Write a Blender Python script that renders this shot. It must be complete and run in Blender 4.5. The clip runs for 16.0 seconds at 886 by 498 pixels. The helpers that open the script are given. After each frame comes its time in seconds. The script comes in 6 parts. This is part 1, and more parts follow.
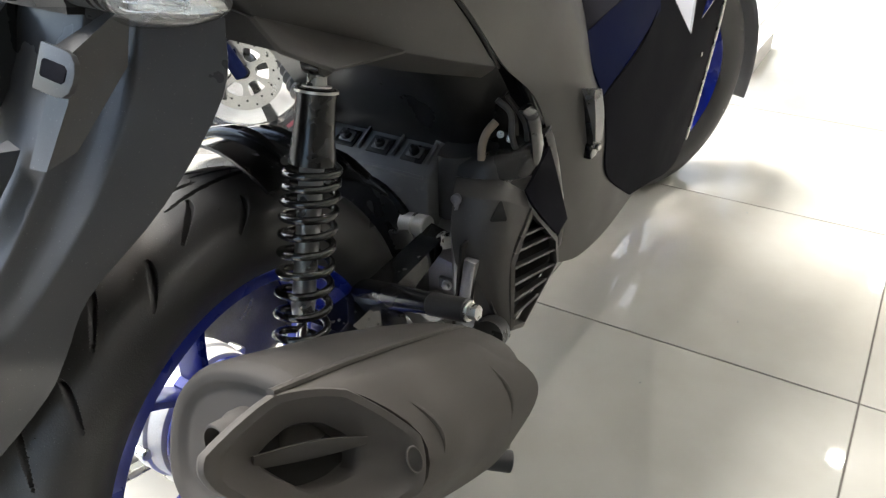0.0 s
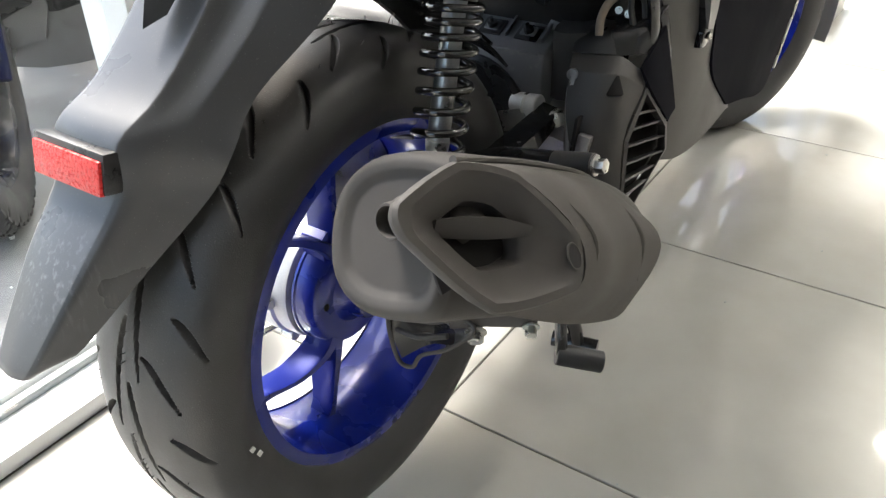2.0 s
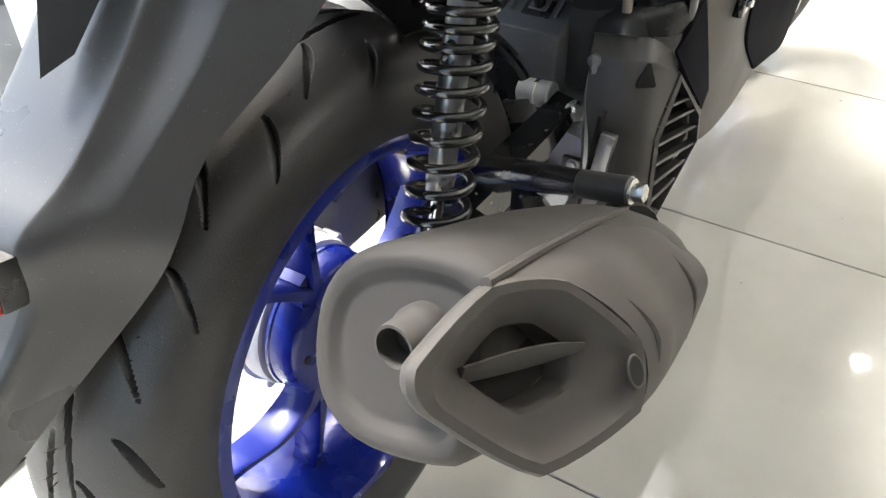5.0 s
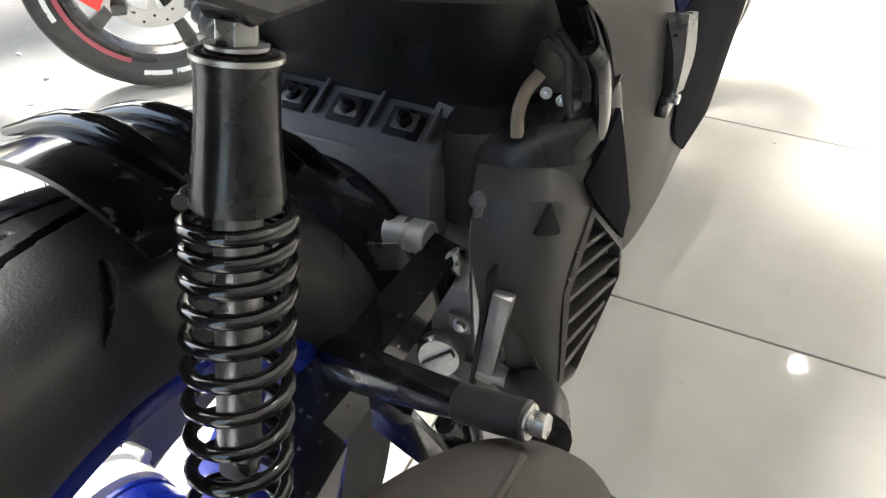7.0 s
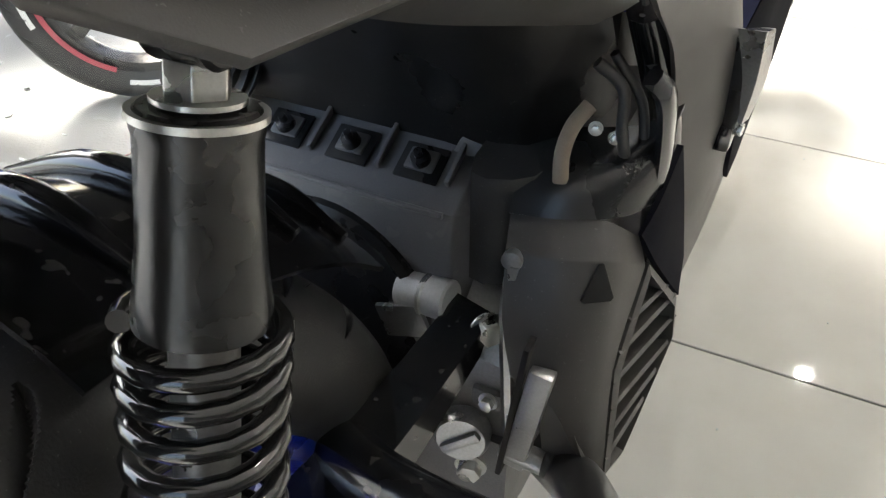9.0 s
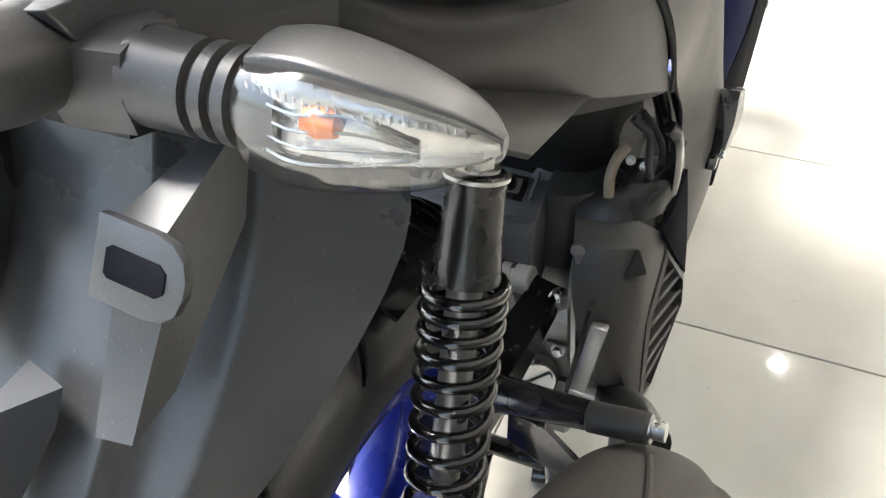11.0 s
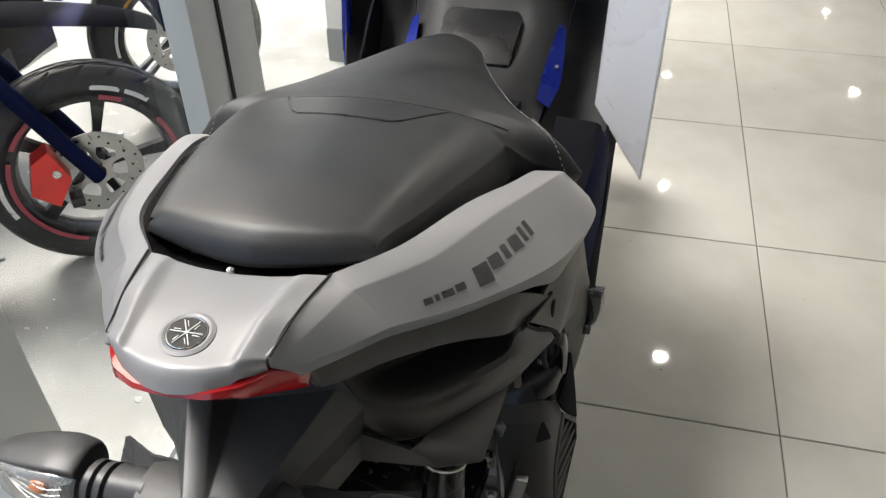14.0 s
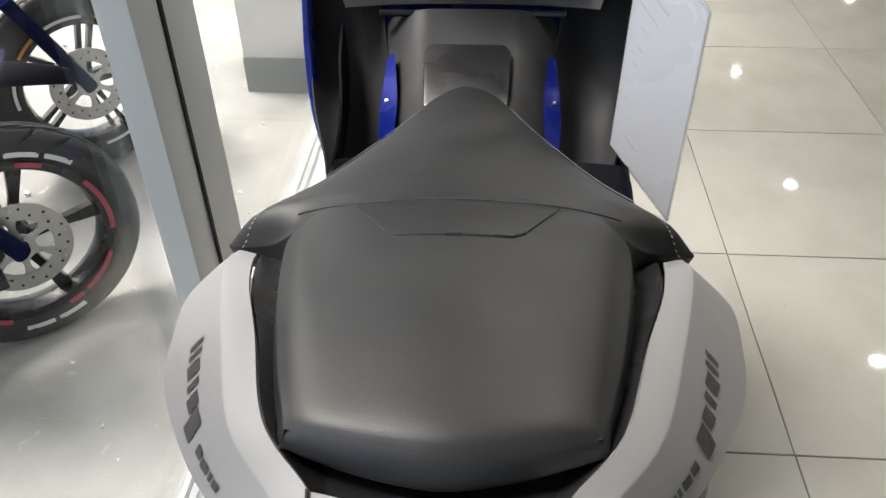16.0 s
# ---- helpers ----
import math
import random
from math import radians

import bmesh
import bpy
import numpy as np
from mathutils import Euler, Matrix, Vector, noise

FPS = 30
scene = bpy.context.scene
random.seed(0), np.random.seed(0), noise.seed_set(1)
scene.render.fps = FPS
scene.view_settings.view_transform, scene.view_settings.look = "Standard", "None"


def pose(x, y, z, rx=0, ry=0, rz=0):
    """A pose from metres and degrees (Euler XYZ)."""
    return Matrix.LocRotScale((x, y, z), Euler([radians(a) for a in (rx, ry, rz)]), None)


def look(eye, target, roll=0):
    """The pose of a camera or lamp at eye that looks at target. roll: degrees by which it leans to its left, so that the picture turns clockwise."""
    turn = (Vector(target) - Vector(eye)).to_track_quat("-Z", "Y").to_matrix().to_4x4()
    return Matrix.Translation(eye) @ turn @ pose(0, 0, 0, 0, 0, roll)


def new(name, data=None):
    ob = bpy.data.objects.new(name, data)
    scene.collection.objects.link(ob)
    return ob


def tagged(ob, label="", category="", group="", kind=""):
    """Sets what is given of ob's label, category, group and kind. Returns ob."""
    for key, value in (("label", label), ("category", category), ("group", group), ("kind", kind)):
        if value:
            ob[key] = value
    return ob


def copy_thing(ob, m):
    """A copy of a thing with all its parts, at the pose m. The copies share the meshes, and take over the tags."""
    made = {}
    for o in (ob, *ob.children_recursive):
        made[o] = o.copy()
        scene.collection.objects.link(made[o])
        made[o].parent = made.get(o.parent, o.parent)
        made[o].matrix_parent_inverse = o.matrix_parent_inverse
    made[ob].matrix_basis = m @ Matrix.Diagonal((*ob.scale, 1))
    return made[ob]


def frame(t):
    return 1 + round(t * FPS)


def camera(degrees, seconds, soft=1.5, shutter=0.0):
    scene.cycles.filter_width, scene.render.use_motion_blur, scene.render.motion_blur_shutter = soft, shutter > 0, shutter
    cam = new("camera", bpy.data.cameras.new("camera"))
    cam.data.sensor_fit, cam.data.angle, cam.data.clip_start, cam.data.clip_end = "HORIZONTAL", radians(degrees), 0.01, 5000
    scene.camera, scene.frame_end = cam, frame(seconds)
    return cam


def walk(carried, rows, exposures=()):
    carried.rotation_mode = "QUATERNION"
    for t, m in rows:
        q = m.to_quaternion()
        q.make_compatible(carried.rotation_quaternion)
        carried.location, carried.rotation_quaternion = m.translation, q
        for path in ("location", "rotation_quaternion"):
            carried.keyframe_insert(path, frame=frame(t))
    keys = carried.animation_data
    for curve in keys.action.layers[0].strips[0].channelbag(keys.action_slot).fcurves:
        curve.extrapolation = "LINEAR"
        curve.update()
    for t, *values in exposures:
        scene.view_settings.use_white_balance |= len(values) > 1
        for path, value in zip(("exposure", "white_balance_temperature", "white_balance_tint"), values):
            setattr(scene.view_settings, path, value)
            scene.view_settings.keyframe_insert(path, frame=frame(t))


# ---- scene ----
EV = 1.50
EXPOSURES = [(0.0, EV + 0.98), (1.5, EV + 1.08), (2.3, EV + 1.1), (3.0, EV + 0.65), (3.5, EV + 0.55), (4.0, EV + 0.75), (4.5, EV + 1.25), (5.0, EV + 1.5), (8.0, EV + 1.35), (10.5, EV + 1.45), (11.0, EV + 1.55), (11.5, EV + 1.4), (12.0, EV + 0.65), (12.5, EV + 0.2), (13.0, EV + 0.1), (14.0, EV - 0.15), (15.0, EV - 0.18), (16.0, EV - 0.15)]
cam = camera(58.1, 16.0, soft=1.3)
PATH = [
    (0, (0.532, -0.411, 0.934), (-0.351, 1.031, -0.135), -1.4),
    (0.5, (0.527, -0.443, 0.925), (-0.366, 0.985, -0.154), -1.9),
    (1, (0.511, -0.47, 0.892), (-0.383, 0.948, -0.199), -1.5),
    (1.5, (0.504, -0.501, 0.851), (-0.405, 0.916, -0.229), -1.3),
    (2, (0.496, -0.53, 0.825), (-0.451, 0.858, -0.259), -1.2),
    (2.5, (0.48, -0.551, 0.801), (-0.509, 0.785, -0.31), -1.0),
    (3, (0.464, -0.547, 0.784), (-0.526, 0.724, -0.402), -0.9),
    (3.5, (0.439, -0.51, 0.785), (-0.529, 0.72, -0.46), -0.9),
    (4, (0.411, -0.473, 0.795), (-0.542, 0.756, -0.463), -0.7),
    (4.5, (0.388, -0.433, 0.819), (-0.52, 0.82, -0.448), -0.7),
    (5, (0.374, -0.39, 0.84), (-0.446, 0.92, -0.43), -1.0),
    (5.2, (0.371, -0.375, 0.858), (-0.404, 0.945, -0.428), -0.9),
    (7.3, (0.296, -0.111, 0.819), (-0.391, 1.275, -0.448), -0.7),
    (7.5, (0.285, -0.095, 0.81), (-0.405, 1.292, -0.454), -0.9),
    (8, (0.25, -0.066, 0.787), (-0.443, 1.319, -0.48), -0.9),
    (8.2, (0.24, -0.05, 0.786), (-0.447, 1.336, -0.482), -0.6),
    (10.3, (0.268, -0.168, 0.861), (-0.402, 1.23, -0.402), -0.8),
    (10.5, (0.256, -0.202, 0.878), (-0.406, 1.209, -0.376), -0.8),
    (11, (0.239, -0.261, 0.932), (-0.392, 1.165, -0.321), -1.0),
    (11.5, (0.232, -0.299, 1.009), (-0.361, 1.139, -0.248), -0.8),
    (12, (0.223, -0.322, 1.087), (-0.331, 1.135, -0.166), -1.2),
    (12.5, (0.23, -0.342, 1.166), (-0.267, 1.137, -0.086), -1.0),
    (13, (0.229, -0.351, 1.207), (-0.214, 1.144, -0.045), -0.9),
    (13.5, (0.219, -0.355, 1.228), (-0.186, 1.151, -0.024), -0.9),
    (14, (0.205, -0.32, 1.249), (-0.157, 1.196, -0.003), -0.8),
    (14.5, (0.155, -0.232, 1.243), (-0.162, 1.295, -0.009), -0.8),
    (15, (0.12, -0.154, 1.221), (-0.146, 1.382, -0.032), -0.8),
    (15.5, (0.074, -0.163, 1.232), (-0.122, 1.383, -0.022), -0.7),
    (16, (0.016, -0.194, 1.25), (-0.095, 1.359, -0.005), -0.7),
]
walk(cam, [(t, look(eye, target, roll)) for t, eye, target, roll in PATH], EXPOSURES)
# ---------------------------------------------------------------- world and light
world = bpy.data.worlds.new("sky")
scene.world = world
world.use_nodes = True
_n = world.node_tree.nodes
_sky = _n.new("ShaderNodeTexSky")
_sky.sky_type, _sky.sun_disc = "NISHITA", False
_sky.sun_elevation, _sky.sun_rotation = radians(50), radians(-60)
_sky.air_density, _sky.dust_density = 1.0, 4.0
world.node_tree.links.new(_sky.outputs[0], _n["Background"].inputs["Color"])
_n["Background"].inputs["Strength"].default_value = 0.15

sun = new("sun", bpy.data.lights.new("sun", "SUN"))
sun.data.energy, sun.data.angle, sun.data.color = 2.4, radians(20), (1.0, 0.97, 0.93)
sun.matrix_world = look((-5, 2, 8), (-1, 1, 0))

LAMP_POWER = 240.0

# ---------------------------------------------------------------- materials
def node_material(name):
    m = bpy.data.materials.new(name)
    m.use_nodes = True
    return m, m.node_tree.nodes, m.node_tree.links, m.node_tree.nodes["Principled BSDF"]


def mat(name, colour, rough=0.5, metal=0.0, vary=0.12, scale=14.0, grain=900.0, bump=0.15, spec=0.5, coat=0.0,
        rough_vary=0.1, clump=None, dist=0.0006):
    """A surface with broad stains, fine grain and relief."""
    m, n, l, p = node_material(name)
    co = n.new("ShaderNodeTexCoord")
    big = n.new("ShaderNodeTexNoise")
    big.inputs["Scale"].default_value, big.inputs["Detail"].default_value = scale, 5
    small = n.new("ShaderNodeTexNoise")
    small.inputs["Scale"].default_value, small.inputs["Detail"].default_value = grain, 2
    l.new(co.outputs["Object"], big.inputs["Vector"])
    l.new(co.outputs["Object"], small.inputs["Vector"])
    mix = n.new("ShaderNodeMix")
    mix.data_type = "RGBA"
    dark = [c * (1 - vary) for c in colour]
    lite = [min(1, c * (1 + vary)) for c in colour]
    mix.inputs["A"].default_value, mix.inputs["B"].default_value = (*dark, 1), (*lite, 1)
    ramp = n.new("ShaderNodeMapRange")
    ramp.inputs["From Min"].default_value, ramp.inputs["From Max"].default_value = 0.3, 0.7
    add = n.new("ShaderNodeMath")
    add.operation = "MULTIPLY_ADD"
    add.inputs[1].default_value = 0.35
    l.new(small.outputs["Fac"], add.inputs[0])
    mul = n.new("ShaderNodeMath")
    mul.operation = "MULTIPLY_ADD"
    mul.inputs[1].default_value, mul.inputs[2].default_value = 0.65, 0.0
    l.new(big.outputs["Fac"], mul.inputs[0])
    l.new(mul.outputs[0], add.inputs[2])
    l.new(add.outputs[0], ramp.inputs["Value"])
    l.new(ramp.outputs["Result"], mix.inputs["Factor"])
    l.new(mix.outputs["Result"], p.inputs["Base Color"])
    rr = n.new("ShaderNodeMapRange")
    rr.inputs["From Min"].default_value, rr.inputs["From Max"].default_value = 0.3, 0.7
    rr.inputs["To Min"].default_value, rr.inputs["To Max"].default_value = max(0.02, rough - rough_vary), min(1, rough + rough_vary)
    l.new(big.outputs["Fac"], rr.inputs["Value"])
    l.new(rr.outputs["Result"], p.inputs["Roughness"])
    p.inputs["Metallic"].default_value = metal
    p.inputs["Specular IOR Level"].default_value = spec
    p.inputs["Coat Weight"].default_value = coat
    p.inputs["Coat Roughness"].default_value = 0.06
    if bump:
        b = n.new("ShaderNodeBump")
        b.inputs["Strength"].default_value, b.inputs["Distance"].default_value = bump, dist
        l.new(small.outputs["Fac"], b.inputs["Height"])
        l.new(b.outputs["Normal"], p.inputs["Normal"])
    return m


def dusty(m, scale=620.0, limit=0.71, amount=0.25, colour=(0.20, 0.195, 0.185)):
    """Scattered pale specks of dust."""
    n, l = m.node_tree.nodes, m.node_tree.links
    p = n["Principled BSDF"]
    base = p.inputs["Base Color"].links[0].from_socket
    co, t, r, mix = n.new("ShaderNodeTexCoord"), n.new("ShaderNodeTexNoise"), n.new("ShaderNodeMapRange"), n.new("ShaderNodeMix")
    t.inputs["Scale"].default_value, t.inputs["Detail"].default_value = scale, 1
    r.inputs["From Min"].default_value, r.inputs["From Max"].default_value, r.inputs["To Max"].default_value = limit, limit + 0.05, amount
    l.new(co.outputs["Object"], t.inputs["Vector"])
    l.new(t.outputs["Fac"], r.inputs["Value"])
    mix.data_type = "RGBA"
    mix.inputs["B"].default_value = (*colour, 1)
    l.new(r.outputs["Result"], mix.inputs["Factor"])
    l.new(base, mix.inputs["A"])
    l.new(mix.outputs["Result"], p.inputs["Base Color"])


def clear(name, colour=(1, 1, 1), rough=0.02, fac=0.03):
    """Thin glass or clear plastic: see-through, with a Fresnel gloss."""
    m = bpy.data.materials.new(name)
    m.use_nodes = True
    n, l = m.node_tree.nodes, m.node_tree.links
    n.remove(n["Principled BSDF"])
    tr, gl, mx, lw, pw = (n.new(k) for k in ("ShaderNodeBsdfTransparent", "ShaderNodeBsdfGlossy", "ShaderNodeMixShader", "ShaderNodeLayerWeight", "ShaderNodeMath"))
    tr.inputs["Color"].default_value = (*colour, 1)
    gl.inputs["Roughness"].default_value = rough
    pw.operation = "POWER"
    pw.inputs[1].default_value = 4.0
    ad = n.new("ShaderNodeMath")
    ad.operation = "MULTIPLY_ADD"
    ad.inputs[1].default_value, ad.inputs[2].default_value = 0.7, fac
    lw.inputs["Blend"].default_value = 0.5
    l.new(lw.outputs["Facing"], pw.inputs[0])
    l.new(pw.outputs[0], ad.inputs[0])
    l.new(ad.outputs[0], mx.inputs[0])
    l.new(tr.outputs[0], mx.inputs[1])
    l.new(gl.outputs[0], mx.inputs[2])
    l.new(mx.outputs[0], n["Material Output"].inputs["Surface"])
    return m


def glow(name, colour, strength):
    m, n, l, p = node_material(name)
    p.inputs["Emission Color"].default_value = (*colour, 1)
    p.inputs["Emission Strength"].default_value = strength
    return m


def concrete_material():
    m, n, l, p = node_material("concrete")
    co = n.new("ShaderNodeTexCoord")
    fac = []
    for sc, de in ((0.9, 6), (7, 8), (160, 2)):
        t = n.new("ShaderNodeTexNoise")
        t.inputs["Scale"].default_value, t.inputs["Detail"].default_value = sc, de
        l.new(co.outputs["Object"], t.inputs["Vector"])
        fac.append(t)
    r = n.new("ShaderNodeValToRGB")
    r.color_ramp.elements[0].position, r.color_ramp.elements[0].color = 0.36, (0.235, 0.231, 0.221, 1)
    r.color_ramp.elements[1].position, r.color_ramp.elements[1].color = 0.62, (0.36, 0.354, 0.342, 1)
    a = n.new("ShaderNodeMath")
    a.operation = "MULTIPLY_ADD"
    a.inputs[1].default_value = 0.5
    h = n.new("ShaderNodeMath")
    h.operation = "MULTIPLY"
    h.inputs[1].default_value = 0.5
    l.new(fac[0].outputs["Fac"], h.inputs[0])
    l.new(fac[1].outputs["Fac"], a.inputs[0])
    l.new(h.outputs[0], a.inputs[2])
    l.new(a.outputs[0], r.inputs["Fac"])
    # Darker behind and paler ahead: painted shade and sun, with pale dust.
    sep, shade_edge, band, sun_shade = n.new("ShaderNodeSeparateXYZ"), n.new("ShaderNodeMath"), n.new("ShaderNodeMapRange"), n.new("ShaderNodeMixRGB")
    l.new(co.outputs["Object"], sep.inputs[0])
    shade_edge.operation = "MULTIPLY_ADD"
    shade_edge.inputs[1].default_value = 1.6
    l.new(fac[0].outputs["Fac"], shade_edge.inputs[0])
    l.new(sep.outputs["Y"], shade_edge.inputs[2])
    band.inputs["From Min"].default_value, band.inputs["From Max"].default_value = 1.0, 1.5
    l.new(shade_edge.outputs[0], band.inputs["Value"])
    sun_shade.blend_type = "MULTIPLY"
    sun_shade.inputs["Fac"].default_value = 1.0
    tone = n.new("ShaderNodeValToRGB")
    tone.color_ramp.elements[0].color, tone.color_ramp.elements[1].color = (0.80, 0.81, 0.82, 1), (1.12, 1.11, 1.09, 1)
    l.new(band.outputs["Result"], tone.inputs["Fac"])
    l.new(r.outputs["Color"], sun_shade.inputs["Color1"])
    l.new(tone.outputs["Color"], sun_shade.inputs["Color2"])
    spat = n.new("ShaderNodeTexNoise")
    spat.inputs["Scale"].default_value, spat.inputs["Detail"].default_value = 22, 3
    l.new(co.outputs["Object"], spat.inputs["Vector"])
    edge = n.new("ShaderNodeMapRange")
    edge.inputs["From Min"].default_value, edge.inputs["From Max"].default_value, edge.inputs["To Max"].default_value = 0.66, 0.69, 0.7
    l.new(spat.outputs["Fac"], edge.inputs["Value"])
    mix = n.new("ShaderNodeMixRGB")
    mix.inputs["Color2"].default_value = (0.46, 0.46, 0.445, 1)
    l.new(edge.outputs["Result"], mix.inputs["Fac"])
    l.new(sun_shade.outputs["Color"], mix.inputs["Color1"])
    l.new(mix.outputs["Color"], p.inputs["Base Color"])
    p.inputs["Roughness"].default_value = 0.85
    b = n.new("ShaderNodeBump")
    b.inputs["Strength"].default_value, b.inputs["Distance"].default_value = 0.5, 0.004
    l.new(fac[2].outputs["Fac"], b.inputs["Height"])
    l.new(b.outputs["Normal"], p.inputs["Normal"])
    return m


def tile_material():
    m, n, l, p = node_material("glazed tile")
    co, info = n.new("ShaderNodeTexCoord"), n.new("ShaderNodeObjectInfo")
    t = n.new("ShaderNodeTexNoise")
    t.inputs["Scale"].default_value, t.inputs["Detail"].default_value = 5, 6
    s = n.new("ShaderNodeTexNoise")
    s.inputs["Scale"].default_value, s.inputs["Detail"].default_value = 55, 3
    l.new(co.outputs["Object"], t.inputs["Vector"])
    l.new(co.outputs["Object"], s.inputs["Vector"])
    r = n.new("ShaderNodeValToRGB")
    r.color_ramp.elements[0].position, r.color_ramp.elements[0].color = 0.3, (*TILE_DARK, 1)
    r.color_ramp.elements[1].position, r.color_ramp.elements[1].color = 0.7, (*TILE_LITE, 1)
    a = n.new("ShaderNodeMath")
    a.operation = "MULTIPLY_ADD"
    a.inputs[1].default_value = 0.16
    l.new(info.outputs["Random"], a.inputs[0])
    l.new(t.outputs["Fac"], a.inputs[2])
    l.new(a.outputs[0], r.inputs["Fac"])
    l.new(r.outputs["Color"], p.inputs["Base Color"])
    rr = n.new("ShaderNodeMapRange")
    rr.inputs["To Min"].default_value, rr.inputs["To Max"].default_value = 0.012, 0.045
    l.new(s.outputs["Fac"], rr.inputs["Value"])
    l.new(rr.outputs["Result"], p.inputs["Roughness"])
    b = n.new("ShaderNodeBump")
    b.inputs["Strength"].default_value, b.inputs["Distance"].default_value = 0.02, 0.002
    l.new(t.outputs["Fac"], b.inputs["Height"])
    l.new(b.outputs["Normal"], p.inputs["Normal"])
    return m


def scuffed(m, centre, reach, colour):
    """Pale vertical scrapes round one place."""
    n, l = m.node_tree.nodes, m.node_tree.links
    p = n["Principled BSDF"]
    base = p.inputs["Base Color"].links[0].from_socket
    co, mp, t = n.new("ShaderNodeTexCoord"), n.new("ShaderNodeMapping"), n.new("ShaderNodeTexNoise")
    mp.inputs["Scale"].default_value = (240, 240, 20)
    mp.inputs["Rotation"].default_value = (0, 0.25, 0)
    t.inputs["Scale"].default_value, t.inputs["Detail"].default_value = 1.0, 4
    l.new(co.outputs["Object"], mp.inputs["Vector"])
    l.new(mp.outputs["Vector"], t.inputs["Vector"])
    d = n.new("ShaderNodeVectorMath")
    d.operation = "DISTANCE"
    d.inputs[1].default_value = centre
    l.new(co.outputs["Object"], d.inputs[0])
    near, streak, both, mix = n.new("ShaderNodeMapRange"), n.new("ShaderNodeMapRange"), n.new("ShaderNodeMath"), n.new("ShaderNodeMix")
    near.inputs["From Min"].default_value, near.inputs["From Max"].default_value = reach, reach * 0.25
    streak.inputs["From Min"].default_value, streak.inputs["From Max"].default_value = 0.54, 0.74
    l.new(d.outputs["Value"], near.inputs["Value"])
    l.new(t.outputs["Fac"], streak.inputs["Value"])
    both.operation = "MULTIPLY"
    l.new(near.outputs["Result"], both.inputs[0])
    l.new(streak.outputs["Result"], both.inputs[1])
    mix.data_type = "RGBA"
    mix.inputs["B"].default_value = (*colour, 1)
    l.new(both.outputs[0], mix.inputs["Factor"])
    l.new(base, mix.inputs["A"])
    l.new(mix.outputs["Result"], p.inputs["Base Color"])


TILE_DARK, TILE_LITE = (0.285, 0.276, 0.250), (0.345, 0.336, 0.306)
M_TILE = tile_material()
M_GROUT = mat("grout", (0.10, 0.09, 0.08), 0.9)
M_CONCRETE = concrete_material()
M_WALL = mat("white wall paint", (0.74, 0.74, 0.72), 0.8, vary=0.05, scale=2, grain=200)
# Wall grey picked to cut light bounced onto the scooter's right side.
M_WALLDIM = mat("grey that cuts bounced light", (0.30, 0.30, 0.30), 0.8, vary=0.08, scale=2, grain=200)
M_WALLBASE = mat("grey wall paint", (0.22, 0.24, 0.24), 0.7, vary=0.1, scale=3)
M_CEIL = mat("ceiling paint", (0.8, 0.79, 0.77), 0.9, vary=0.03, scale=2)
M_ALU = mat("anodised aluminium", (0.66, 0.69, 0.68), 0.45, 0.1, vary=0.06, scale=6, grain=500, bump=0.05)
M_SILL = mat("pale sill paint", (0.62, 0.63, 0.62), 0.45, vary=0.08, scale=5)
M_GASKET = mat("rubber gasket", (0.02, 0.02, 0.02), 0.7)
M_GLASS = clear("window glass", (0.935, 0.948, 0.937))
M_PLASTIC = mat("textured black plastic", (0.040, 0.039, 0.038), 0.42, vary=0.14, scale=9, grain=1900, bump=0.08, rough_vary=0.08)
M_GUARD = mat("scuffed mudguard plastic", (0.041, 0.0425, 0.045), 0.33, vary=0.16, scale=11, grain=1500, bump=0.09, rough_vary=0.1)
scuffed(M_GUARD, (-0.012, -0.292, 0.500), 0.055, (0.105, 0.108, 0.115))
M_CONE = mat("satin black plastic", (0.017, 0.017, 0.018), 0.31, vary=0.15, scale=12, grain=1600, bump=0.2, rough_vary=0.08)
M_DARK = mat("smooth black plastic", (0.016, 0.016, 0.0165), 0.28, vary=0.15, scale=10, bump=0.1)
M_BROWN = mat("matt warm grey plastic", (0.058, 0.054, 0.049), 0.5, vary=0.08, scale=8, grain=1500, bump=0.2)
M_UNDER = mat("black underbody plastic", (0.010, 0.010, 0.0105), 0.34, vary=0.15, scale=10, grain=1600, bump=0.15, spec=0.28)
# M_BROWN's plastic darkened for the tail's shade; the fan cover's own tone.
M_BROWN_SHADED = mat("warm grey plastic with tail shade", (0.046, 0.043, 0.039), 0.44, vary=0.1, scale=8, grain=1500, bump=0.12)
M_TAILCONE = mat("satin dark grey plastic", (0.036, 0.036, 0.0365), 0.38, vary=0.14, scale=12, grain=1600, bump=0.12, rough_vary=0.08)
# Mudguard plastic darkened and dulled to keep window glare off the rib.
M_RIB = mat("mudguard plastic without glare", (0.036, 0.038, 0.042), 0.6, vary=0.16, scale=11, grain=1500, bump=0.15, spec=0.12)
# Paler than M_PLASTIC: daylight falling on the fender is in the colour.
M_FENDER = mat("grey plastic lightened as daylit", (0.135, 0.137, 0.142), 0.42, vary=0.15, scale=12, bump=0.2)
M_MATTE = mat("matt black panel", (0.010, 0.010, 0.013), 0.85, vary=0.2, scale=10, bump=0.1, spec=0.03)
M_GREY = mat("satin grey paint", (0.225, 0.223, 0.227), 0.36, 0.15, vary=0.05, scale=6, grain=2500, bump=0.05, spec=0.45)
M_BLACK = mat("gloss black paint", (0.008, 0.008, 0.009), 0.18, vary=0.2, bump=0.03, coat=0.5)
M_SEAT = mat("seat vinyl", (0.015, 0.0154, 0.016), 0.42, vary=0.1, scale=7, grain=1000, bump=0.16, dist=0.0006)
